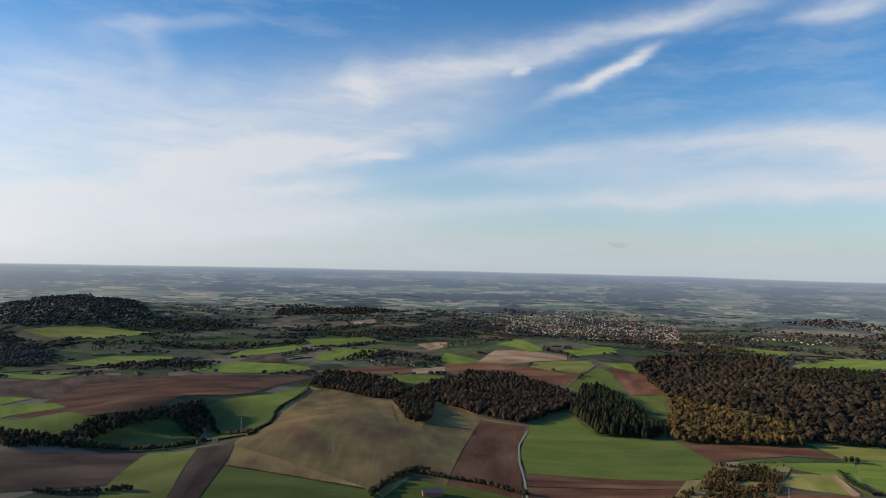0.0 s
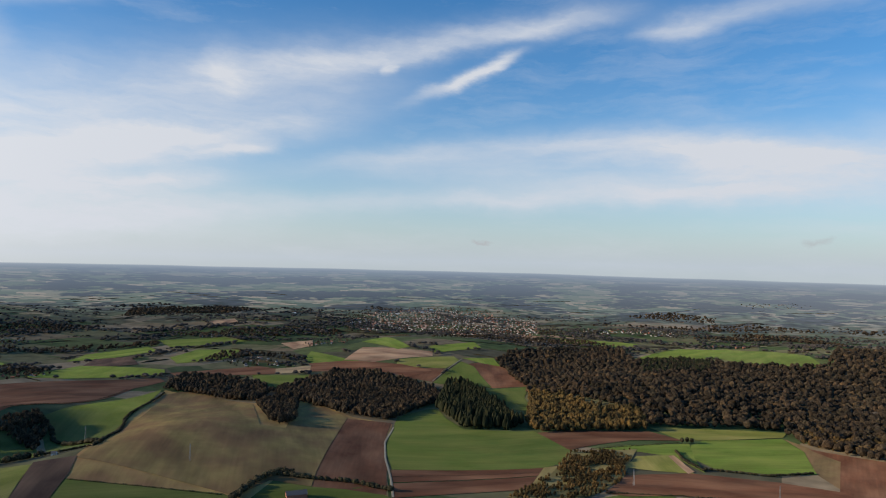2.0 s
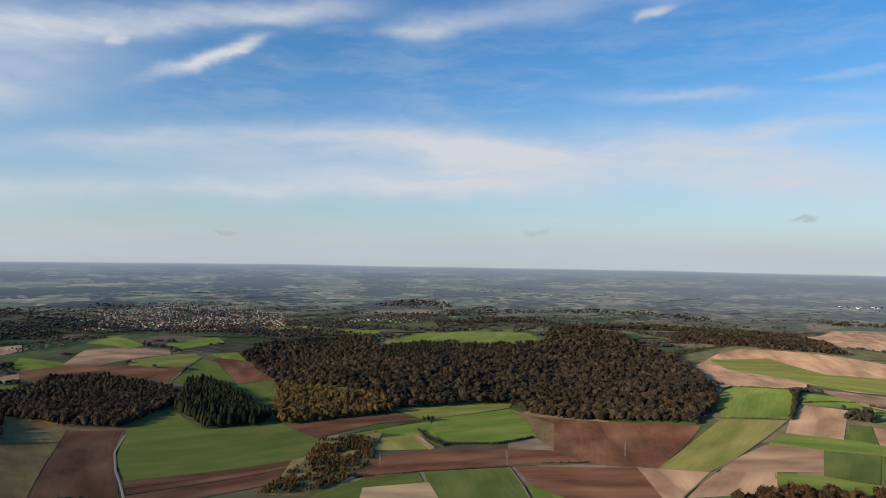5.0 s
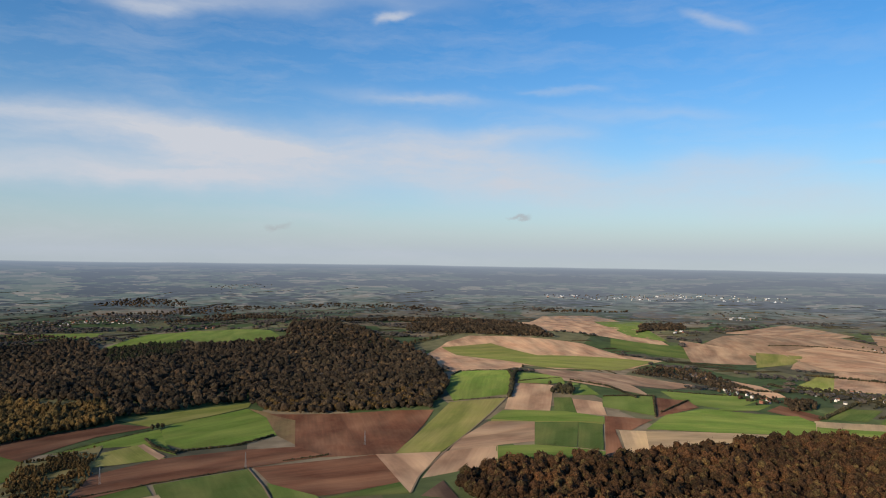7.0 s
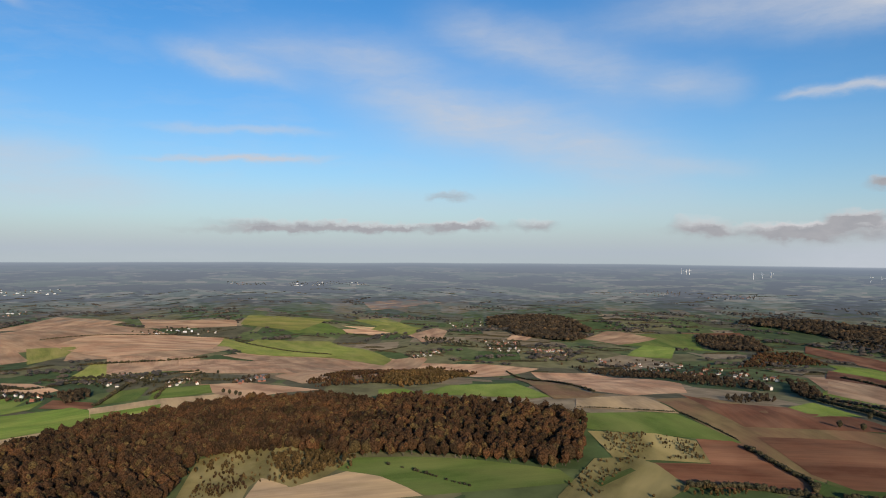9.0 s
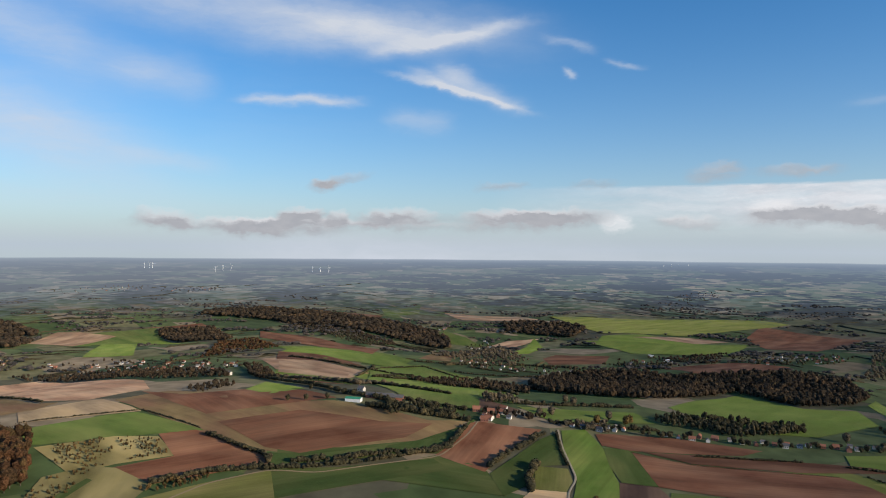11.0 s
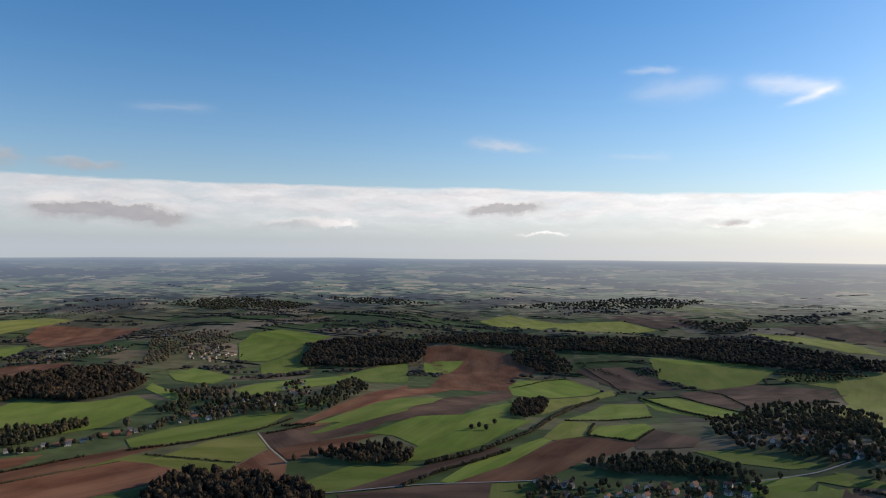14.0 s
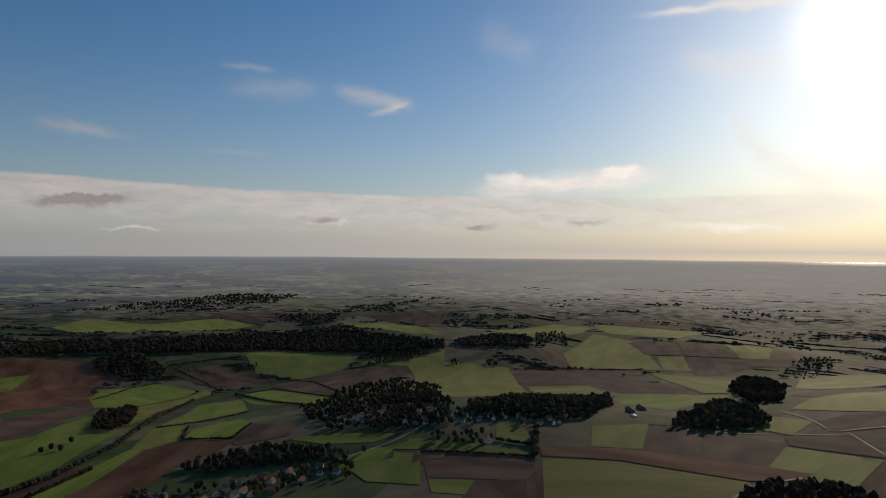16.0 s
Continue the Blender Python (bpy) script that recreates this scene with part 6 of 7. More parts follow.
field("olive", [(-1642, -2154), (-1917, -2073), (-1885, -1860), (-1597, -1754), (-1417, -1827)])
field("olive", [(-1476, -2435), (-1681, -2533), (-1671, -2121), (-1407, -1909)])
field("dark", [(-1949, -2281), (-2206, -2051), (-2134, -1843), (-1914, -1888)])
field("olive", [(-2275, -2279), (-2641, -2122), (-2510, -1960), (-2250, -2155)])
field("olive", [(-2102, -1617), (-2126, -1382), (-1866, -1031), (-1830, -1110), (-1938, -1389)])
field("dark", [(-2288, -1641), (-2524, -1531), (-2433, -1344), (-2034, -1124), (-2160, -1404)])
wood("hedge", [(-818, -715), (-950, -730), (-780, -542), (-698, -536), (-714, -606)], tall=8, share=0.35)
wood("hedge", [(-885, -719), (-1054, -798), (-1272, -825), (-1130, -630), (-844, -465), (-807, -524), (-885, -660)], tall=9, share=0.3)
wood("hedge", [(-706, -498), (-753, -489), (-722, -456), (-693, -468)], tall=8)
wood("hedge", [(-498, -600), (-502, -558), (-541, -516), (-628, -442), (-622, -444), (-607, -515), (-595, -568), (-531, -590)], tall=8, gap=6)
field("grass", [(-633, -561), (-665, -533), (-694, -444), (-657, -457), (-632, -506)])
field("bright", [(-586, -462), (-639, -444), (-653, -423), (-613, -414), (-553, -430)])
field("bright", [(-644, -429), (-688, -416), (-687, -378), (-657, -397)])
field("bright", [(-638, -413), (-639, -392), (-612, -380), (-595, -391)])
field("dark", [(-650, -393), (-676, -372), (-647, -356), (-616, -377)])
track([(-567, -467), (-625, -446), (-670, -434), (-747, -434), (-790, -435)], width=2.4, mat=TARMAC, label="narrow grey country road")
hedge([(-659, -768), (-591, -700), (-615, -638), (-689, -680)], tall=3)
hedge([(-644, -814), (-711, -791), (-803, -800)], tall=3)
hedge([(-1003, -1033), (-915, -849), (-830, -665)], tall=4)
hedge([(-998, -1013), (-1082, -1004), (-934, -707)], tall=3)
hedge([(-827, -1232), (-976, -1323), (-1046, -1325)], tall=3)
hedge([(-1161, -1401), (-1106, -1232), (-1049, -1133)], tall=3)
hedge([(-209, -865), (-282, -886), (-239, -897)], tall=3)
wood("mixed", [(-48, -686), (-82, -735), (-113, -727), (-153, -701), (-188, -662), (-202, -605), (-153, -572), (-69, -616)], tall=12)
field("olive", [(-1022, -673), (-1495, -866), (-1537, -824), (-1556, -675), (-1179, -468), (-993, -531)])
field("dark", [(-1535, -663), (-1765, -392), (-1681, -384), (-1449, -600)])
field("dark", [(-1459, -616), (-1660, -450), (-1435, -235), (-1374, -194), (-1334, -339), (-1430, -424), (-1334, -553)])
field("olive", [(-1310, -523), (-1407, -427), (-1318, -366), (-1170, -451)])
field("olive", [(-1829, -623), (-2293, -681), (-2167, -517), (-1790, -352), (-1668, -550)])
field("dark", [(-1840, -720), (-1873, -655), (-1675, -541), (-1639, -595)])
field("dark", [(-2145, -526), (-2188, -401), (-1981, -330), (-1965, -434)])
field("olive", [(-1945, -394), (-1968, -330), (-1818, -283), (-1799, -348)])
field("dark", [(-1961, -326), (-1968, -254), (-1918, -153), (-1804, -209), (-1740, -263)])
field("brown", [(-2190, -390), (-2146, -281), (-1999, -187), (-1982, -324)])
field("bright", [(-2178, -250), (-2200, -125), (-2024, -123), (-1999, -187)])
field("brown", [(-2149, -122), (-2172, -43), (-2072, -22), (-2017, -114)])
field("dark", [(-1959, -256), (-2012, -122), (-2072, -3), (-1959, -66), (-1919, -142)])
field("bright", [(-1733, -371), (-1709, -258), (-1643, -176), (-1399, -156), (-1390, -199)])
field("bright", [(-1250, -333), (-1370, -335), (-1354, -145), (-1085, -206), (-1149, -292)])
field("grass", [(-844, -250), (-909, -197), (-786, -176), (-763, -227)])
field("dark", [(-906, -192), (-925, -141), (-873, -125), (-793, -117), (-779, -174)])
field("dark", [(-903, -126), (-925, -74), (-913, -32), (-795, -47), (-796, -111)])
field("bright", [(-903, -34), (-900, 61), (-775, 30), (-785, -48)])
field("dark", [(-787, 36), (-898, 64), (-818, 83), (-730, 52), (-733, 32)])
field("dark", [(-957, -38), (-994, 18), (-954, 68), (-912, 65), (-914, -30)])
field("dark", [(-996, 12), (-1015, 43), (-968, 69), (-953, 96), (-883, 89), (-916, 65)])
field("olive", [(-1085, -76), (-1068, -8), (-974, -31), (-982, -64)])
field("dark", [(-1062, -4), (-1119, 34), (-1141, 81), (-1104, 111), (-1057, 75), (-1018, 18)])
field("olive", [(-1298, -10), (-1700, 120), (-1612, 162), (-1156, 116), (-1147, 35), (-1153, -38)])
field("dark", [(-1363, -46), (-1504, -2), (-1764, 124), (-1672, 118), (-1308, -2)])
field("olive", [(-1804, -37), (-1995, 140), (-1796, 127), (-1540, -2), (-1539, -42)])
field("brown", [(-730, -276), (-772, -196), (-797, -109), (-802, -7), (-772, -19), (-741, -63), (-733, -186), (-701, -262)])
field("olive", [(-693, -259), (-727, -184), (-737, -63), (-726, -58), (-670, -72), (-583, -217)])
field("dark", [(-652, -387), (-691, -269), (-629, -247), (-589, -340)])
field("bright", [(-585, -338), (-601, -296), (-566, -290), (-558, -318)])
field("dark", [(-600, -294), (-627, -252), (-575, -231), (-547, -283)], rows=60)
field("dark", [(-626, -250), (-682, -256), (-583, -217), (-576, -230)])
field("grass", [(-682, -425), (-701, -338), (-701, -273), (-692, -273), (-660, -381)])
field("grass", [(-575, -427), (-652, -390), (-568, -339), (-554, -391)])
field("grass", [(-789, -357), (-767, -295), (-733, -289), (-731, -331)])
field("bright", [(-2638, -784), (-2646, -632), (-2655, -367), (-2273, -399), (-2312, -628)])
field("olive", [(-2125, -1008), (-2537, -911), (-2544, -778), (-2312, -727), (-2107, -795)])
field("dark", [(-2782, -950), (-2782, -664), (-2829, -392), (-2671, -470), (-2676, -796)])
wood("mixed", [(-1459, -159), (-1220, -98), (-1241, -55), (-1497, -60), (-1701, -103), (-1700, -161)], tall=11)
wood("hedge", [(-921, -168), (-916, -132), (-977, -72), (-1048, -57), (-1122, -90), (-1216, -141), (-1112, -161), (-963, -168)], tall=11)
wood("mixed", [(-673, -67), (-718, -47), (-764, -0), (-754, 23), (-746, 50), (-682, 21), (-645, -42)], tall=12)
wood("hedge", [(-800, -411), (-825, -318), (-871, -265), (-1071, -285), (-1265, -348), (-1112, -429), (-856, -431)], tall=10)
wood("hedge", [(-736, -566), (-817, -548), (-794, -425), (-746, -431), (-738, -494), (-786, -565), (-1014, -656), (-1006, -582), (-832, -437)], tall=10, share=0.45)
wood("mixed", [(-1703, -877), (-1813, -735), (-2015, -789), (-2120, -860), (-1959, -929), (-1759, -943)], tall=10)
wood("hedge", [(-1915, -749), (-2088, -731), (-1983, -667), (-2290, -781), (-2231, -863)], tall=8, share=0.5)
wood("hedge", [(-706, -408), (-743, -336), (-700, -331), (-678, -377)], tall=8, share=0.4)
hedge([(-652, -387), (-693, -270)], tall=3)
hedge([(-789, -304), (-693, -270)], tall=6)
hedge([(-908, -194), (-969, -71), (-967, -32)], tall=1.5)
hedge([(-723, -327), (-726, -286)], tall=4)
hedge([(-1547, -656), (-1773, -394)], tall=4)
track([(-1135, -53), (-1068, -8), (-1010, 13), (-1061, 75), (-1083, 109)], width=2.6, mat=WET, label="wet shining mud track")
track([(-921, -126), (-973, -32), (-1004, 30)], width=2, mat=WET, label="wet shining mud track")
track([(-1016, 31), (-922, 66), (-883, 89)], width=2.2, mat=WET, label="wet shining mud track")
track([(-670, -72), (-726, -58), (-782, -15)], width=2.6, mat=WET, label="wet shining mud track")
building("barn", -997, -241, rz=30)
building("barn", -1050, -237, rz=30)
building("shed", -952, -225, rz=30, size=0.5)
building("white_tile", -713, -335)
# ---- east slopes: strips and pastures before the beech wood ----
field("olive", [(2330, -87), (2512, -198), (2370, -427), (1837, -502), (1754, -456), (1905, -344), (2112, -131)], layer=3)
field("tan", [(2075, -61), (2084, -129), (1882, -340), (1767, -435), (1496, -271), (1478, -190), (1872, -169)], layer=3)
field("tan", [(1983, 49), (1971, -69), (1852, -167), (1480, -186), (1491, -101), (1556, 38)], layer=3)
field("tan", [(1432, -150), (1800, -419), (1851, -579), (1815, -601), (1313, -323), (1300, -219), (1301, -186)], layer=4)
field("tan", [(2358, -729), (2529, -874), (2387, -869), (2101, -743), (2089, -676)], layer=3)
field("tan", [(2584, -520), (2524, -687), (2404, -623), (2510, -524)], layer=3)
field("olive", [(2664, -690), (2554, -824), (2364, -723), (2548, -626)], layer=3)
field("olive", [(2921, -196), (2831, -526), (2635, -360), (2768, -156)], layer=3)
field("tan", [(3269, -757), (3306, -994), (3187, -1125), (3096, -759)], layer=3)
field("brown", [(1753, -2370), (1566, -2464), (1490, -2204), (1608, -2204)], layer=3)
field("deep", [(1663, -2616), (1587, -2830), (1508, -2658), (1554, -2477)], layer=3)
field("deep", [(784, -1191), (737, -1334), (583, -1288), (366, -811), (458, -780), (611, -917)], layer=3)
wood("beech", [(1310, -192), (1631, -402), (1674, -593), (1543, -643), (1257, -446), (1233, -329), (1238, -201)], tall=6, gap=5)
wood("scrub", [(964, 23), (799, -156), (709, -166), (662, -101), (736, 17)], tall=5, gap=5.5, share=0.25)
wood("beech", [(998, 24), (820, -160), (749, -170), (806, -83), (856, 20)], tall=9, share=0.35)
hedge([(697, -1062), (684, -1173), (502, -1057)], tall=5)
hedge([(768, -1170), (727, -1317), (595, -1254)], tall=4)
# ---- towns, villages and wind farm ----
village([(165, 2923), (321, 3292), (616, 3421), (894, 3197), (1049, 3032), (927, 2646), (611, 2474), (406, 2750), (214, 2627)], 950, lane=45, group="town houses", styles=("white_tile", "brick", "terrace", "white_slate", "white_tile"), trees=0.35, seed=3)
village([(1004, 2648), (1327, 2682), (1537, 2623), (1427, 2470), (1238, 2587), (1005, 2540)], 80, lane=45, trees=0.5, seed=5)
village([(-210, 1949), (-136, 2043), (-47, 1979), (-63, 1895), (-155, 1870)], 16, lane=10, seed=7)
village([(861, 2487), (1008, 2397), (940, 2325), (801, 2368)], 14, seed=9)
village([(-385, 2567), (-272, 2501), (-286, 2451), (-373, 2492)], 10, seed=2)
village([(-89, 2582), (42, 2752), (41, 2664), (-65, 2519)], 12, seed=4)
village([(-2, 2220), (130, 2284), (124, 2172), (16, 2168)], 10, seed=8)
village([(-993, 2351), (-909, 2436), (-882, 2365), (-951, 2295)], 8, seed=21)
village([(-1077, 2100), (-996, 2148), (-972, 2098), (-1038, 2057)], 7, seed=22)
village([(-1229, 2556), (-1089, 2679), (-1062, 2612), (-1186, 2510)], 8, seed=23)
village([(-628, 1584), (-588, 1693), (-544, 1606), (-596, 1536)], 6, seed=24)
building("shed", -58, 3199, size=0.9)
building("shed", 422, 3233, size=0.9)
building("shed", 552, 3286, size=0.9)
building("shed", 606, 3366, size=0.9)
village([(1132, 2770), (1299, 2691), (1550, 2648), (1439, 2504), (1121, 2627)], 26, seed=10)
village([(2261, 3231), (2548, 3172), (2501, 3060), (2221, 3118)], 12, seed=31)
village([(776, 2511), (990, 2369), (964, 2307), (730, 2362)], 14, seed=32)
village([(3370, 1815), (3537, 1576), (3453, 1538), (3277, 1735)], 16, styles=("shed", "white_tile"), trees=0.4, seed=33)
village([(3484, 1615), (3766, 1173), (3855, 640), (3733, 619), (3533, 1100), (3370, 1528)], 90, styles=("shed", "white_tile", "shed", "white_slate"), trees=0.3, group="warehouses", seed=11)
village([(1499, 372), (1421, 257), (1372, 237), (1336, 275), (1403, 348)], 14, lane=-10, seed=12)
village([(1547, 230), (1663, 169), (1506, 84), (1425, 90), (1441, 157)], 26, lane=10, seed=13)
village([(1457, 60), (1478, 2), (1406, 1), (1393, 52)], 10, seed=14)
village([(1416, -68), (1446, -132), (1374, -126), (1370, -70)], 10, styles=("barn", "white_slate"), seed=15)
village([(2550, 221), (2714, 93), (2691, -81), (2635, -61), (2553, 125)], 18, styles=("white_tile", "white_slate", "shed"), seed=16)
village([(3211, 828), (3228, 668), (3091, 639), (3098, 786)], 10, styles=("shed", "white_tile"), seed=17)
village([(2621, 838), (2602, 751), (2464, 710), (2484, 794)], 4, styles=("shed", "barn"), seed=18)
village([(4050, -496), (3961, -889), (3852, -865), (3934, -515)], 20, styles=("shed", "white_slate"), seed=19)
village([(4101, -161), (4036, -359), (3964, -353), (3993, -157)], 8, seed=34)
village([(1901, -568), (1917, -675), (1857, -662), (1834, -570)], 14, lane=15, seed=20)
village([(2015, -853), (2026, -974), (1760, -863), (1815, -802)], 30, lane=30, seed=25)
village([(1817, -928), (1745, -1001), (1625, -937), (1692, -882)], 24, lane=30, styles=("brick", "white_tile", "terrace"), seed=26)
village([(1628, -1025), (1480, -1113), (1340, -1154), (1041, -1091), (1002, -984), (1180, -983), (1470, -996)], 46, lane=20, seed=27)
village([(2698, -973), (2645, -1119), (2472, -1046), (2514, -928)], 8, seed=28)
village([(3150, -2054), (2983, -2398), (2843, -2286), (3026, -2009)], 14, seed=29)
village([(2859, -2417), (2696, -2644), (2593, -2543), (2708, -2329)], 12, seed=30)
building("green_shed", 504, -726, rz=15, size=0.85)
building("barn", 495, -759, rz=20)
building("barn", 480, -766, rz=20)
building("barn", 466, -768, rz=20)
building("white_slate", 532, -785)
building("brick", 365, -801, rz=25)
building("brick", 339, -768, rz=25)
building("brick", 347, -806, rz=25)
building("white_tile", 338, -817)
building("white_tile", 342, -837)
building("white_tile", 338, -778)
village([(724, -1489), (645, -1530), (545, -1483), (551, -1430), (675, -1415)], 16, seed=35)
village([(520, -1488), (368, -1508), (348, -1426), (478, -1405)], 10, seed=36)
village([(948, -2007), (954, -2167), (875, -2075), (849, -1890)], 8, seed=37)
village([(1203, -2109), (1263, -2328), (1150, -2363), (1106, -2273)], 5, styles=("barn", "white_slate"), seed=38)
building("shed", 349, -1900, size=0.8, rz=10)
building("shed", 297, -1832, size=0.8, rz=10)
village([(409, -1806), (261, -1850), (260, -1741), (375, -1720)], 12, seed=39)
village([(142, -1911), (50, -2015), (-118, -2109), (-112, -1997), (75, -1818)], 34, seed=40)
village([(252, -828), (220, -873), (187, -862), (209, -832)], 14, seed=41)
village([(347, -774), (354, -806), (326, -828), (316, -804)], 8, seed=42)
village([(151, -869), (37, -905), (-86, -972), (-84, -944), (36, -889), (142, -856)], 30, lane=10, seed=43)
village([(-86, -966), (-195, -1066), (-264, -1084), (-263, -1015), (-154, -968)], 26, lane=15, seed=44)
village([(-317, -1191), (-384, -1298), (-326, -1061), (-283, -1034)], 12, seed=45)
village([(-252, -1976), (-359, -2061), (-399, -1948), (-336, -1846), (-264, -1841)], 26, lane=30, styles=("white_slate", "white_tile"), trees=0.3, seed=46)
village([(-213, -2427), (-325, -2559), (-309, -2428), (-219, -2290)], 8, seed=47)
village([(567, -3571), (379, -3785), (362, -3618), (492, -3465)], 16, seed=48)
village([(-409, -553), (-506, -504), (-583, -460), (-551, -422), (-383, -517)], 26, lane=10, seed=49)
village([(-414, -569), (-449, -558), (-436, -542), (-407, -550)], 10, lane=5, seed=50)
village([(-743, -604), (-847, -589), (-802, -506), (-758, -485), (-689, -528)], 26, lane=20, seed=51)
village([(-785, -445), (-843, -407), (-869, -368), (-826, -342), (-772, -388), (-757, -421)], 24, lane=10, seed=52)
village([(-836, -354), (-867, -302), (-829, -282), (-799, -323)], 12, seed=53)
village([(-798, -516), (-783, -453), (-752, -418), (-715, -445)], 14, seed=54)
turbine(3482, -2812, tall=32)
turbine(3469, -2835, tall=32)
turbine(3457, -2849, tall=32)
turbine(3122, -3026, tall=32)
turbine(3110, -3078, tall=32)
turbine(3097, -3131, tall=32)
turbine(2688, -3407, tall=32)
turbine(2639, -3425, tall=32)
turbine(2600, -3460, tall=32)
turbine(768, -4580, tall=16)
turbine(723, -4591, tall=16)
turbine(674, -4599, tall=16)
turbine(617, -4611, tall=16)
turbine(560, -4618, tall=16)
wood("bare", [(-1581, 2446), (-1311, 2510), (-1110, 2701), (-1230, 2819), (-1757, 3410), (-1923, 3217), (-1686, 2606)], tall=10)
wood("bare", [(-1462, 2265), (-1302, 2186), (-1094, 1960), (-1065, 1791), (-1150, 1785), (-1532, 2372), (-1358, 2278)], tall=10)
field("olive", [(-1482, 2418), (-1317, 2521), (-1021, 2465), (-1132, 2278), (-1319, 2342)])
field("bright", [(-575, 1583), (-562, 1886), (-352, 1814), (-341, 1755), (-502, 1599)])
field("bright", [(-650, 2068), (-638, 2201), (-499, 2315), (-443, 2224), (-540, 2104)])
field("dark", [(-554, 1888), (-588, 2091), (-492, 2087), (-432, 1899), (-493, 1864)])
field("grass", [(-1021, 1844), (-943, 1966), (-800, 2015), (-709, 1866), (-845, 1764)])
field("bright", [(-370, 2031), (-331, 2215), (-182, 2180), (-232, 1995), (-333, 1915)])
field("grass", [(-491, 2464), (-285, 2443), (-196, 2344), (-421, 2306)])
field("bright", [(-1, 1952), (16, 2072), (110, 1921), (140, 1895), (31, 1888)])
field("tan", [(110, 1921), (169, 2061), (362, 1995), (350, 1932), (185, 1875)])
field("bright", [(179, 2189), (274, 2388), (306, 2065), (266, 2019)])
field("tan", [(-77, 2267), (17, 2296), (16, 2176), (-37, 2144)])
field("tan", [(-382, 2855), (-296, 2941), (-269, 2787), (-343, 2735)])
field("bright", [(379, 2094), (550, 2225), (543, 2124), (377, 1989)])
field("tan", [(814, 2671), (1024, 2433), (963, 2595), (819, 2484)])
field("grass", [(942, 2483), (1188, 2322), (1108, 2237), (934, 2358)])
field("tan", [(1275, 2812), (1773, 2726), (1842, 2834), (1522, 2977)])
wood("beech", [(632, 20), (738, -7), (753, -38), (686, -46), (623, -26)], tall=3.5, gap=4.5, share=0.6)
field("tan", [(494, 867), (504, 869), (488, 794), (474, 784)], layer=1)
building("white_slate", 496, -369, size=0.5)
building("white_slate", 2211, 1428, size=0.6)
wood("hedge", [(-1171, -1460), (-1178, -1355), (-1177, -1271), (-1155, -1328)], tall=5)
wood("hedge", [(-1232, -1290), (-1312, -1273), (-1250, -1222), (-1211, -1249)], tall=6)
wood("hedge", [(-1437, -1029), (-1563, -948), (-1523, -929), (-1421, -1004)], tall=7)
hedge([(-1165, -1429), (-1341, -1363)], tall=5)
hedge([(-1207, -1087), (-1200, -990), (-1023, -786)], tall=3)
hedge([(-1506, -1085), (-1585, -919)], tall=6)
wood("hedge", [(-1591, -753), (-1606, -729), (-1552, -704), (-1539, -721)], tall=8)
wood("hedge", [(-1548, -830), (-1554, -808), (-1515, -788), (-1505, -807)], tall=8)
wood("hedge", [(-2031, -69), (-2184, 24), (-1988, 34), (-1896, -39)], tall=8, share=0.5)
wood("hedge", [(-1946, -92), (-1916, -3), (-1760, -14), (-1821, -98)], tall=5, share=0.4)
wood("mixed", [(-1506, -1085), (-1620, -939), (-1571, -919), (-1466, -1037)], tall=7)
hedge([(806, -932), (702, -919), (588, -858), (573, -927)], tall=7, leaf="grey", label="row of bare grey willows along a lane")
hedge([(475, -714), (418, -733), (377, -762)], tall=7)
wood("hedge", [(480, -721), (464, -741), (425, -734), (433, -701)], tall=9)
hedge([(662, -1072), (561, -1177), (379, -1033)], tall=5)
hedge([(716, -1044), (788, -1210)], tall=5)
wood("mixed", [(636, -1097), (586, -1280), (415, -1188), (379, -1033), (506, -1022)], tall=8, share=0.6)
hedge([(655, -1323), (548, -1358), (461, -1392)], tall=5)
wood("grey", [(402, -896), (369, -936), (339, -881), (376, -855)], tall=8)
hedge([(342, -888), (265, -954), (207, -991)], tall=6)
wood("mixed", [(359, -786), (273, -824), (279, -843), (320, -833)], tall=8, share=0.5)
hedge([(273, -824), (153, -879)], tall=6)
hedge([(1646, -1903), (1443, -1887), (1150, -1861), (909, -1677)], tall=6)
wood("hedge", [(1464, -1866), (1370, -1942), (1133, -1778), (1107, -1661)], tall=7, share=0.6)
hedge([(775, -1359), (563, -1532), (431, -1545)], tall=7)
wood("grey", [(831, -1533), (863, -2045), (602, -1637), (596, -1476)], tall=9, share=0.5)
wood("hedge", [(445, -1703), (283, -1790), (267, -1687)], tall=7)
hedge([(469, -773), (415, -781), (376, -791)], tall=6)
hedge([(539, -753), (477, -756), (412, -730), (355, -752)], tall=7)
wood("hedge", [(454, -754), (391, -775), (359, -761), (382, -734)], tall=8)
hedge([(690, -1059), (580, -1150), (379, -984)], tall=6)
hedge([(676, -913), (517, -872), (437, -866)], tall=6)
hedge([(909, -968), (678, -833), (550, -755)], tall=7)
wood("mixed", [(1023, -1072), (926, -1034), (778, -898), (831, -899)], tall=9)
hedge([(1037, -1234), (806, -1160), (648, -1147)], tall=5)
wood("mixed", [(1589, -895), (1383, -904), (1000, -834), (900, -913), (1002, -984), (1418, -995)], tall=8, share=0.5)
wood("hedge", [(2252, -718), (2031, -804), (1897, -803), (2029, -680)], tall=8, share=0.5)
wood("mixed", [(1752, -2018), (1352, -1944), (1123, -1864), (1105, -1748), (1361, -1809)], tall=8, share=0.7)
hedge([(1680, 263), (1446, 81), (1442, -4), (1406, -72)], tall=7)
wood("mixed", [(1391, 240), (1442, 203), (1356, 180), (1308, 215)], tall=9)
wood("hedge", [(1504, 5), (1539, -53), (1457, -47), (1440, -1)], tall=7, share=0.4)
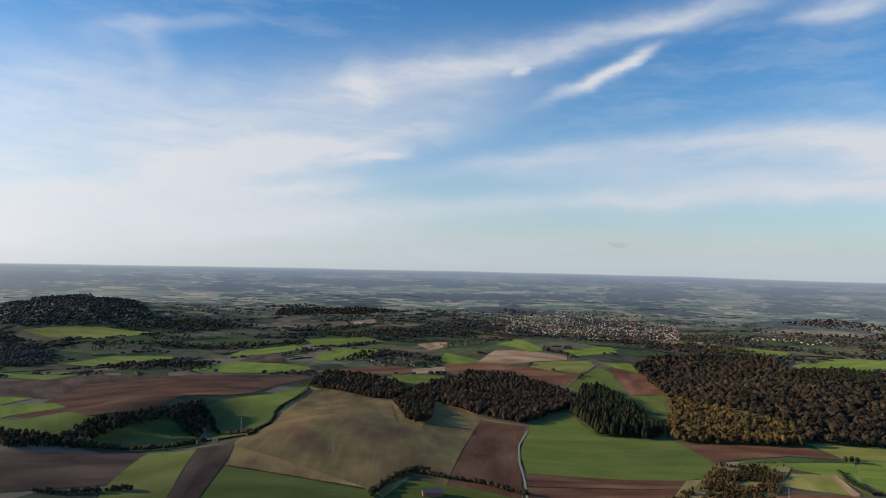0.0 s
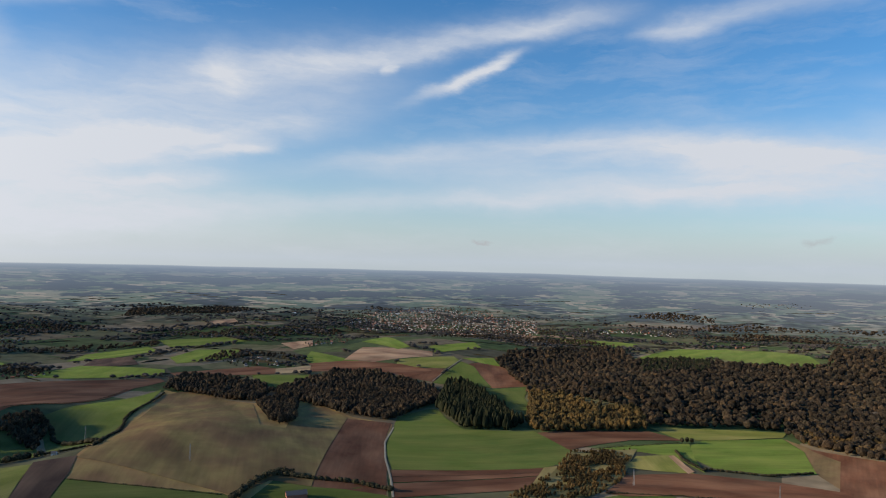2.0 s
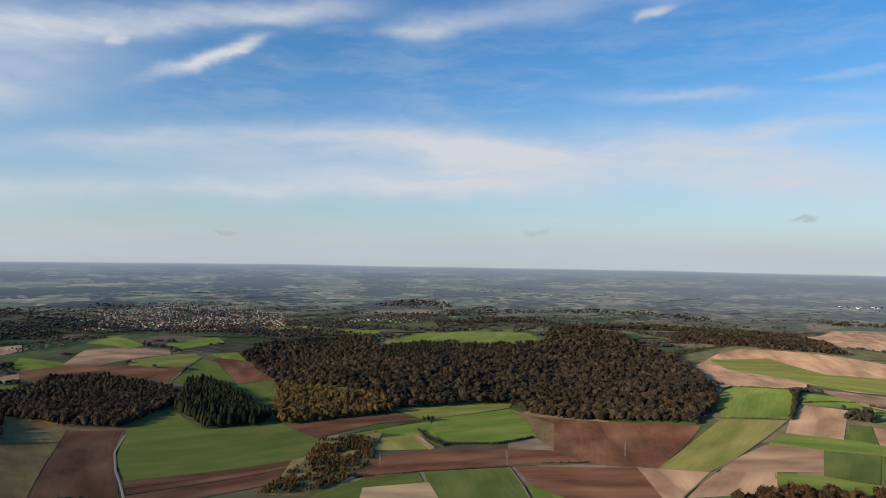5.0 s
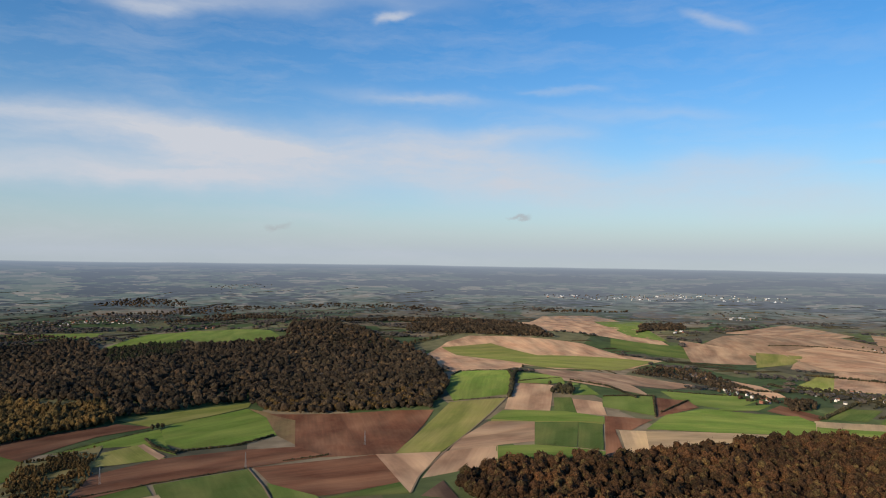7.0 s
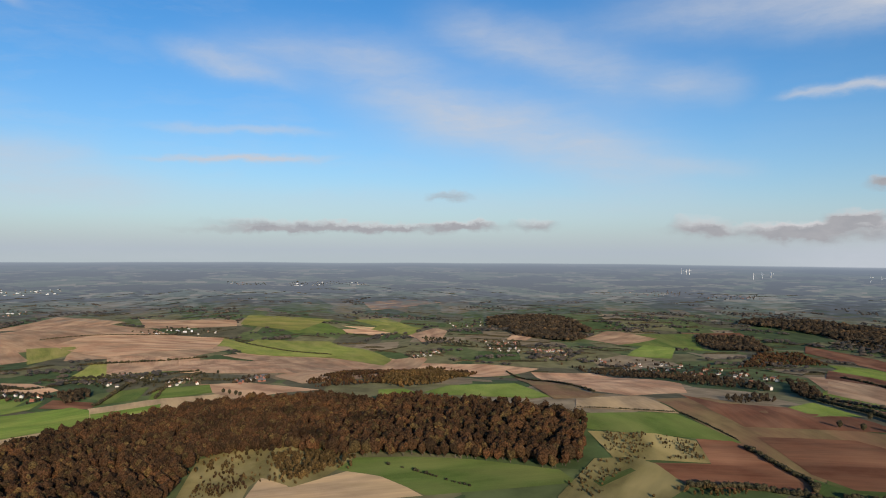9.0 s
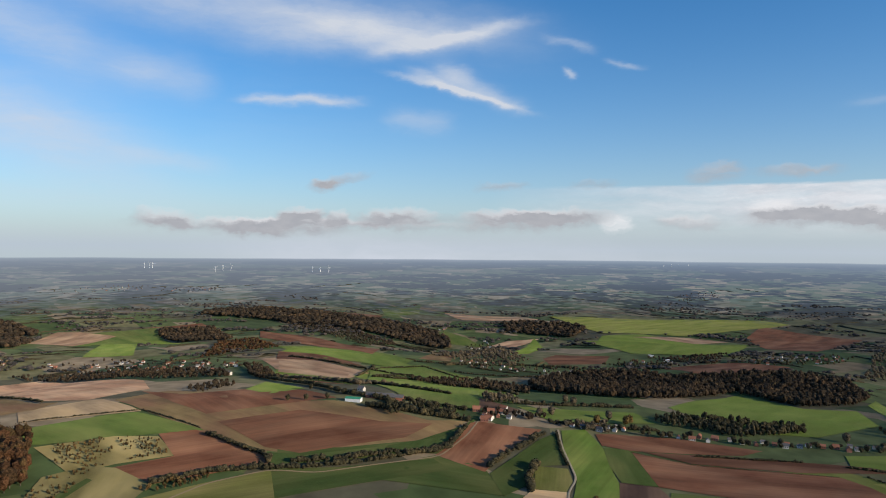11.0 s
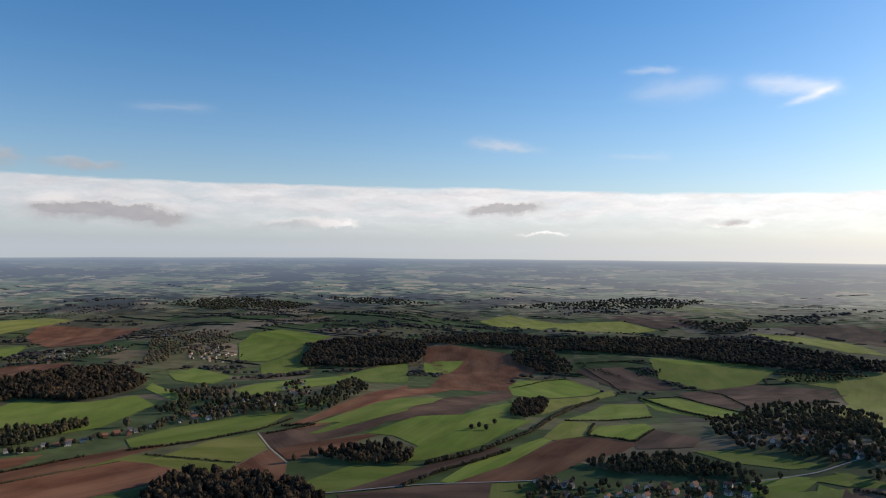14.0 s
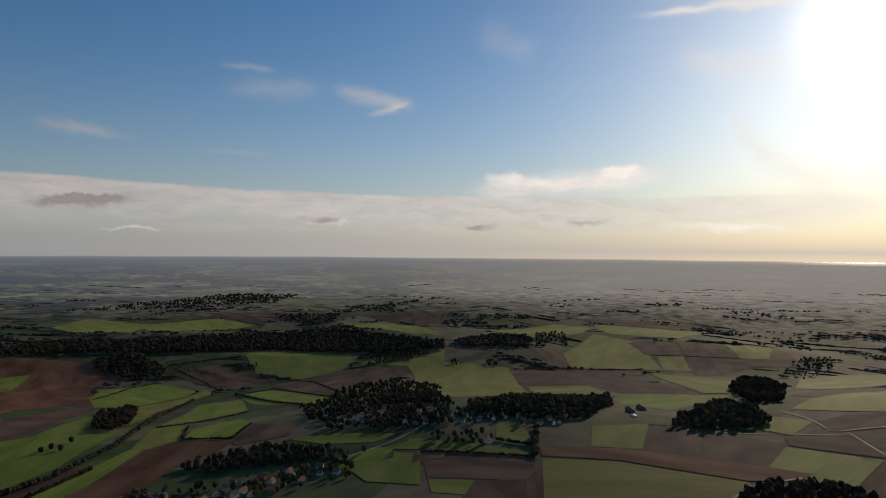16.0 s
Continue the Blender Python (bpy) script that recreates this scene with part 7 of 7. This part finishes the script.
hedge([(1292, 161), (1411, 143)], tall=5)
hedge([(1304, 72), (1423, 58)], tall=5)
hedge([(1666, 428), (1501, 309), (1545, 242)], tall=6)
hedge([(1966, 293), (1974, 96), (2024, -19)], tall=7)
wood("mixed", [(1754, 1876), (2136, 1848), (2220, 1633), (1943, 1155), (1966, 1040), (2078, 1118), (2446, 1659), (2257, 1952), (1841, 1937)], tall=10)
wood("hedge", [(1563, 1329), (1700, 1333), (1871, 1310), (1887, 1343), (1678, 1360)], tall=8)
wood("mixed", [(-749, 3000), (-369, 3142), (-226, 3328), (-394, 3345), (-755, 3233)], tall=10)
wood("mixed", [(-867, 1749), (-741, 1866), (-565, 1709), (-579, 1594), (-766, 1598)], tall=9, share=0.6)
wood("mixed", [(-1115, 2139), (-786, 2208), (-466, 2338), (-482, 2416), (-812, 2280), (-1061, 2210)], tall=9, share=0.5)
wood("mixed", [(-1212, 2520), (-856, 2578), (-725, 2725), (-909, 2737), (-1159, 2636)], tall=9, share=0.6)
wood("mixed", [(-287, 1923), (-136, 2043), (-1, 1952), (-70, 2075), (-251, 2157)], tall=9, share=0.5)
wood("mixed", [(-513, 2569), (-160, 2391), (120, 2477), (127, 2621), (-299, 2559)], tall=9, share=0.45)
wood("mixed", [(416, 2303), (673, 2403), (983, 2290), (1106, 2161), (1028, 2397), (681, 2584)], tall=9, share=0.5)
wood("mixed", [(1539, 3112), (1858, 2857), (1932, 2971), (1785, 3232)], tall=9, share=0.5)
wood("mixed", [(1210, 2837), (1958, 2795), (2306, 2349), (2574, 1894), (2680, 1973), (2390, 2435)], tall=9, share=0.35)
wood("mixed", [(1495, 2462), (1822, 2343), (1814, 2005), (1985, 2386), (1825, 2604)], tall=9, share=0.6)
wood("hedge", [(-346, -3165), (-708, -3284), (-990, -3127), (-829, -2941), (-496, -2938)], tall=9, share=0.6)
wood("hedge", [(-1067, -3371), (-1413, -3158), (-1483, -2917), (-1189, -3053)], tall=9, share=0.5)
wood("hedge", [(-1789, -2696), (-2419, -2618), (-2670, -2306), (-2329, -2165), (-1965, -2495)], tall=9, share=0.5)
wood("hedge", [(-2101, -1952), (-2273, -1749), (-2087, -1629), (-1995, -1722)], tall=9, share=0.6)
build_all()

# ---- far country: hedgerows, tree belts and copses towards the horizon ----
def outside_parcels(xy):
    k = np.ones(len(xy), bool)
    for c in PARCELS:
        near = k & (xy[:, 0] > c[:, 0].min()) & (xy[:, 0] < c[:, 0].max()) & (xy[:, 1] > c[:, 1].min()) & (xy[:, 1] < c[:, 1].max())
        i = np.nonzero(near)[0]
        k[i[inside(xy[i], c)]] = False
    return k


def far_hedges():
    """Hedgerows of the far fields: uneven ridges of shrubs, joined."""
    r = np.random.default_rng(5)
    lines = []
    for _ in range(2600):
        far = 1500 + 2400 * r.random() ** 0.9
        a = r.uniform(0, 2 * np.pi)
        d = -0.5 + (np.pi / 2 if r.random() < 0.5 else 0) + r.normal(0, 0.12) + 0.5 * math.sin(3 * a)
        # of those that run straight away from the hill only short ends show between the woods
        if abs(math.sin(d) * math.cos(a) + math.cos(d) * math.sin(a)) > 0.7 and far > 1800:
            continue
        m = int(r.integers(5, 18))
        s = (np.arange(m) - m / 2) * (9.0 + far / 500)
        bend = r.normal(0, 0.0009)
        lines.append((d, np.stack([far * math.sin(a) + s * math.cos(d) - bend * s * s * math.sin(d), far * math.cos(a) + s * math.sin(d) + bend * s * s * math.cos(d)], -1)))
    free = outside_parcels(np.concatenate([p for _, p in lines]))
    vs, fs, n, at = [], [], 0, 0
    for d, p in lines:
        k = free[at:at + len(p)]
        at += len(p)
        p = p[k]
        if len(p) < 3 or np.hypot(*np.diff(p, axis=0).T).max() > 40:
            continue
        m = len(p)
        tall = r.uniform(1.2, 4.5) * r.uniform(0.5, 1.4, m)
        tall[[0, -1]] *= 0.3
        w = (1.2 + 0.5 * tall)[:, None] * np.array([[-math.sin(d), math.cos(d)]])
        z = height(p[:, 0], p[:, 1])
        rows = [np.column_stack([p - w, z - 0.8]), np.column_stack([p - 0.5 * w, z + tall * r.uniform(0.6, 1, m)]), np.column_stack([p + 0.5 * w, z + tall]), np.column_stack([p + w, z - 0.8])]
        vs.append(np.stack(rows, 1).reshape(-1, 3))
        i, j = np.meshgrid(np.arange(m - 1), np.arange(3), indexing="ij")
        q = np.stack([i * 4 + j, i * 4 + j + 1, (i + 1) * 4 + j + 1, (i + 1) * 4 + j], -1).reshape(-1, 4)[:, ::-1]
        fs.append(q + n)
        n += m * 4
    ob = new("distant_hedges", mesh_of("distant_hedges", np.concatenate(vs), np.concatenate(fs), [LEAF["hedge"]]))
    tagged(ob, "distant dark hedgerows round small fields", "hedges", kind="stuff")


def far_belts():
    """Belts and hanging woods of the far country, mostly bare and greyed for haze, lying along the slopes."""
    r = np.random.default_rng(11)
    xs, ts = [], []
    for k in range(1200):
        far = r.uniform(1500, 2900) if r.random() < 0.5 else r.uniform(2300, 3450)
        # the wooded lowland lies to the north
        a = r.uniform(0, 2 * np.pi) if k < 1000 else r.uniform(-0.75, 1.0)
        c = np.array([far * math.sin(a), far * math.cos(a)])
        d = a + np.pi / 2 + r.normal(0, 0.4)
        gap = 7.0 + far / 500
        big = r.random() < 0.3
        m = int(r.integers(5, 14)) if not big else int(r.integers(24, 60))
        half, deep = (m * gap / 2, 3.0) if not big else (r.uniform(70, 190) * far / 2600, r.uniform(14, 34) * far / 2600)
        u = r.uniform(-1, 1, m)
        s = u * half
        w = r.normal(0, 1, m) * deep * np.sqrt(np.clip(1 - u * u, 0.05, 1)) + 0.0006 * r.normal() * s * s
        xs.append(np.stack([c[0] + s * math.sin(d) + w * math.cos(d), c[1] + s * math.cos(d) - w * math.sin(d)], -1))
        ts.append(r.uniform(5, 10, m) * r.uniform(0.7, 1.2))
    xy, t = np.concatenate(xs), np.concatenate(ts)
    k = (np.hypot(xy[:, 0], xy[:, 1]) < 3500) & outside_parcels(xy)
    canopy("distant_trees", xy[k], t[k], "bare", 1.9, "distant belts and woods of bare brown trees greyed for haze", "trees")


far_hedges()
far_belts()
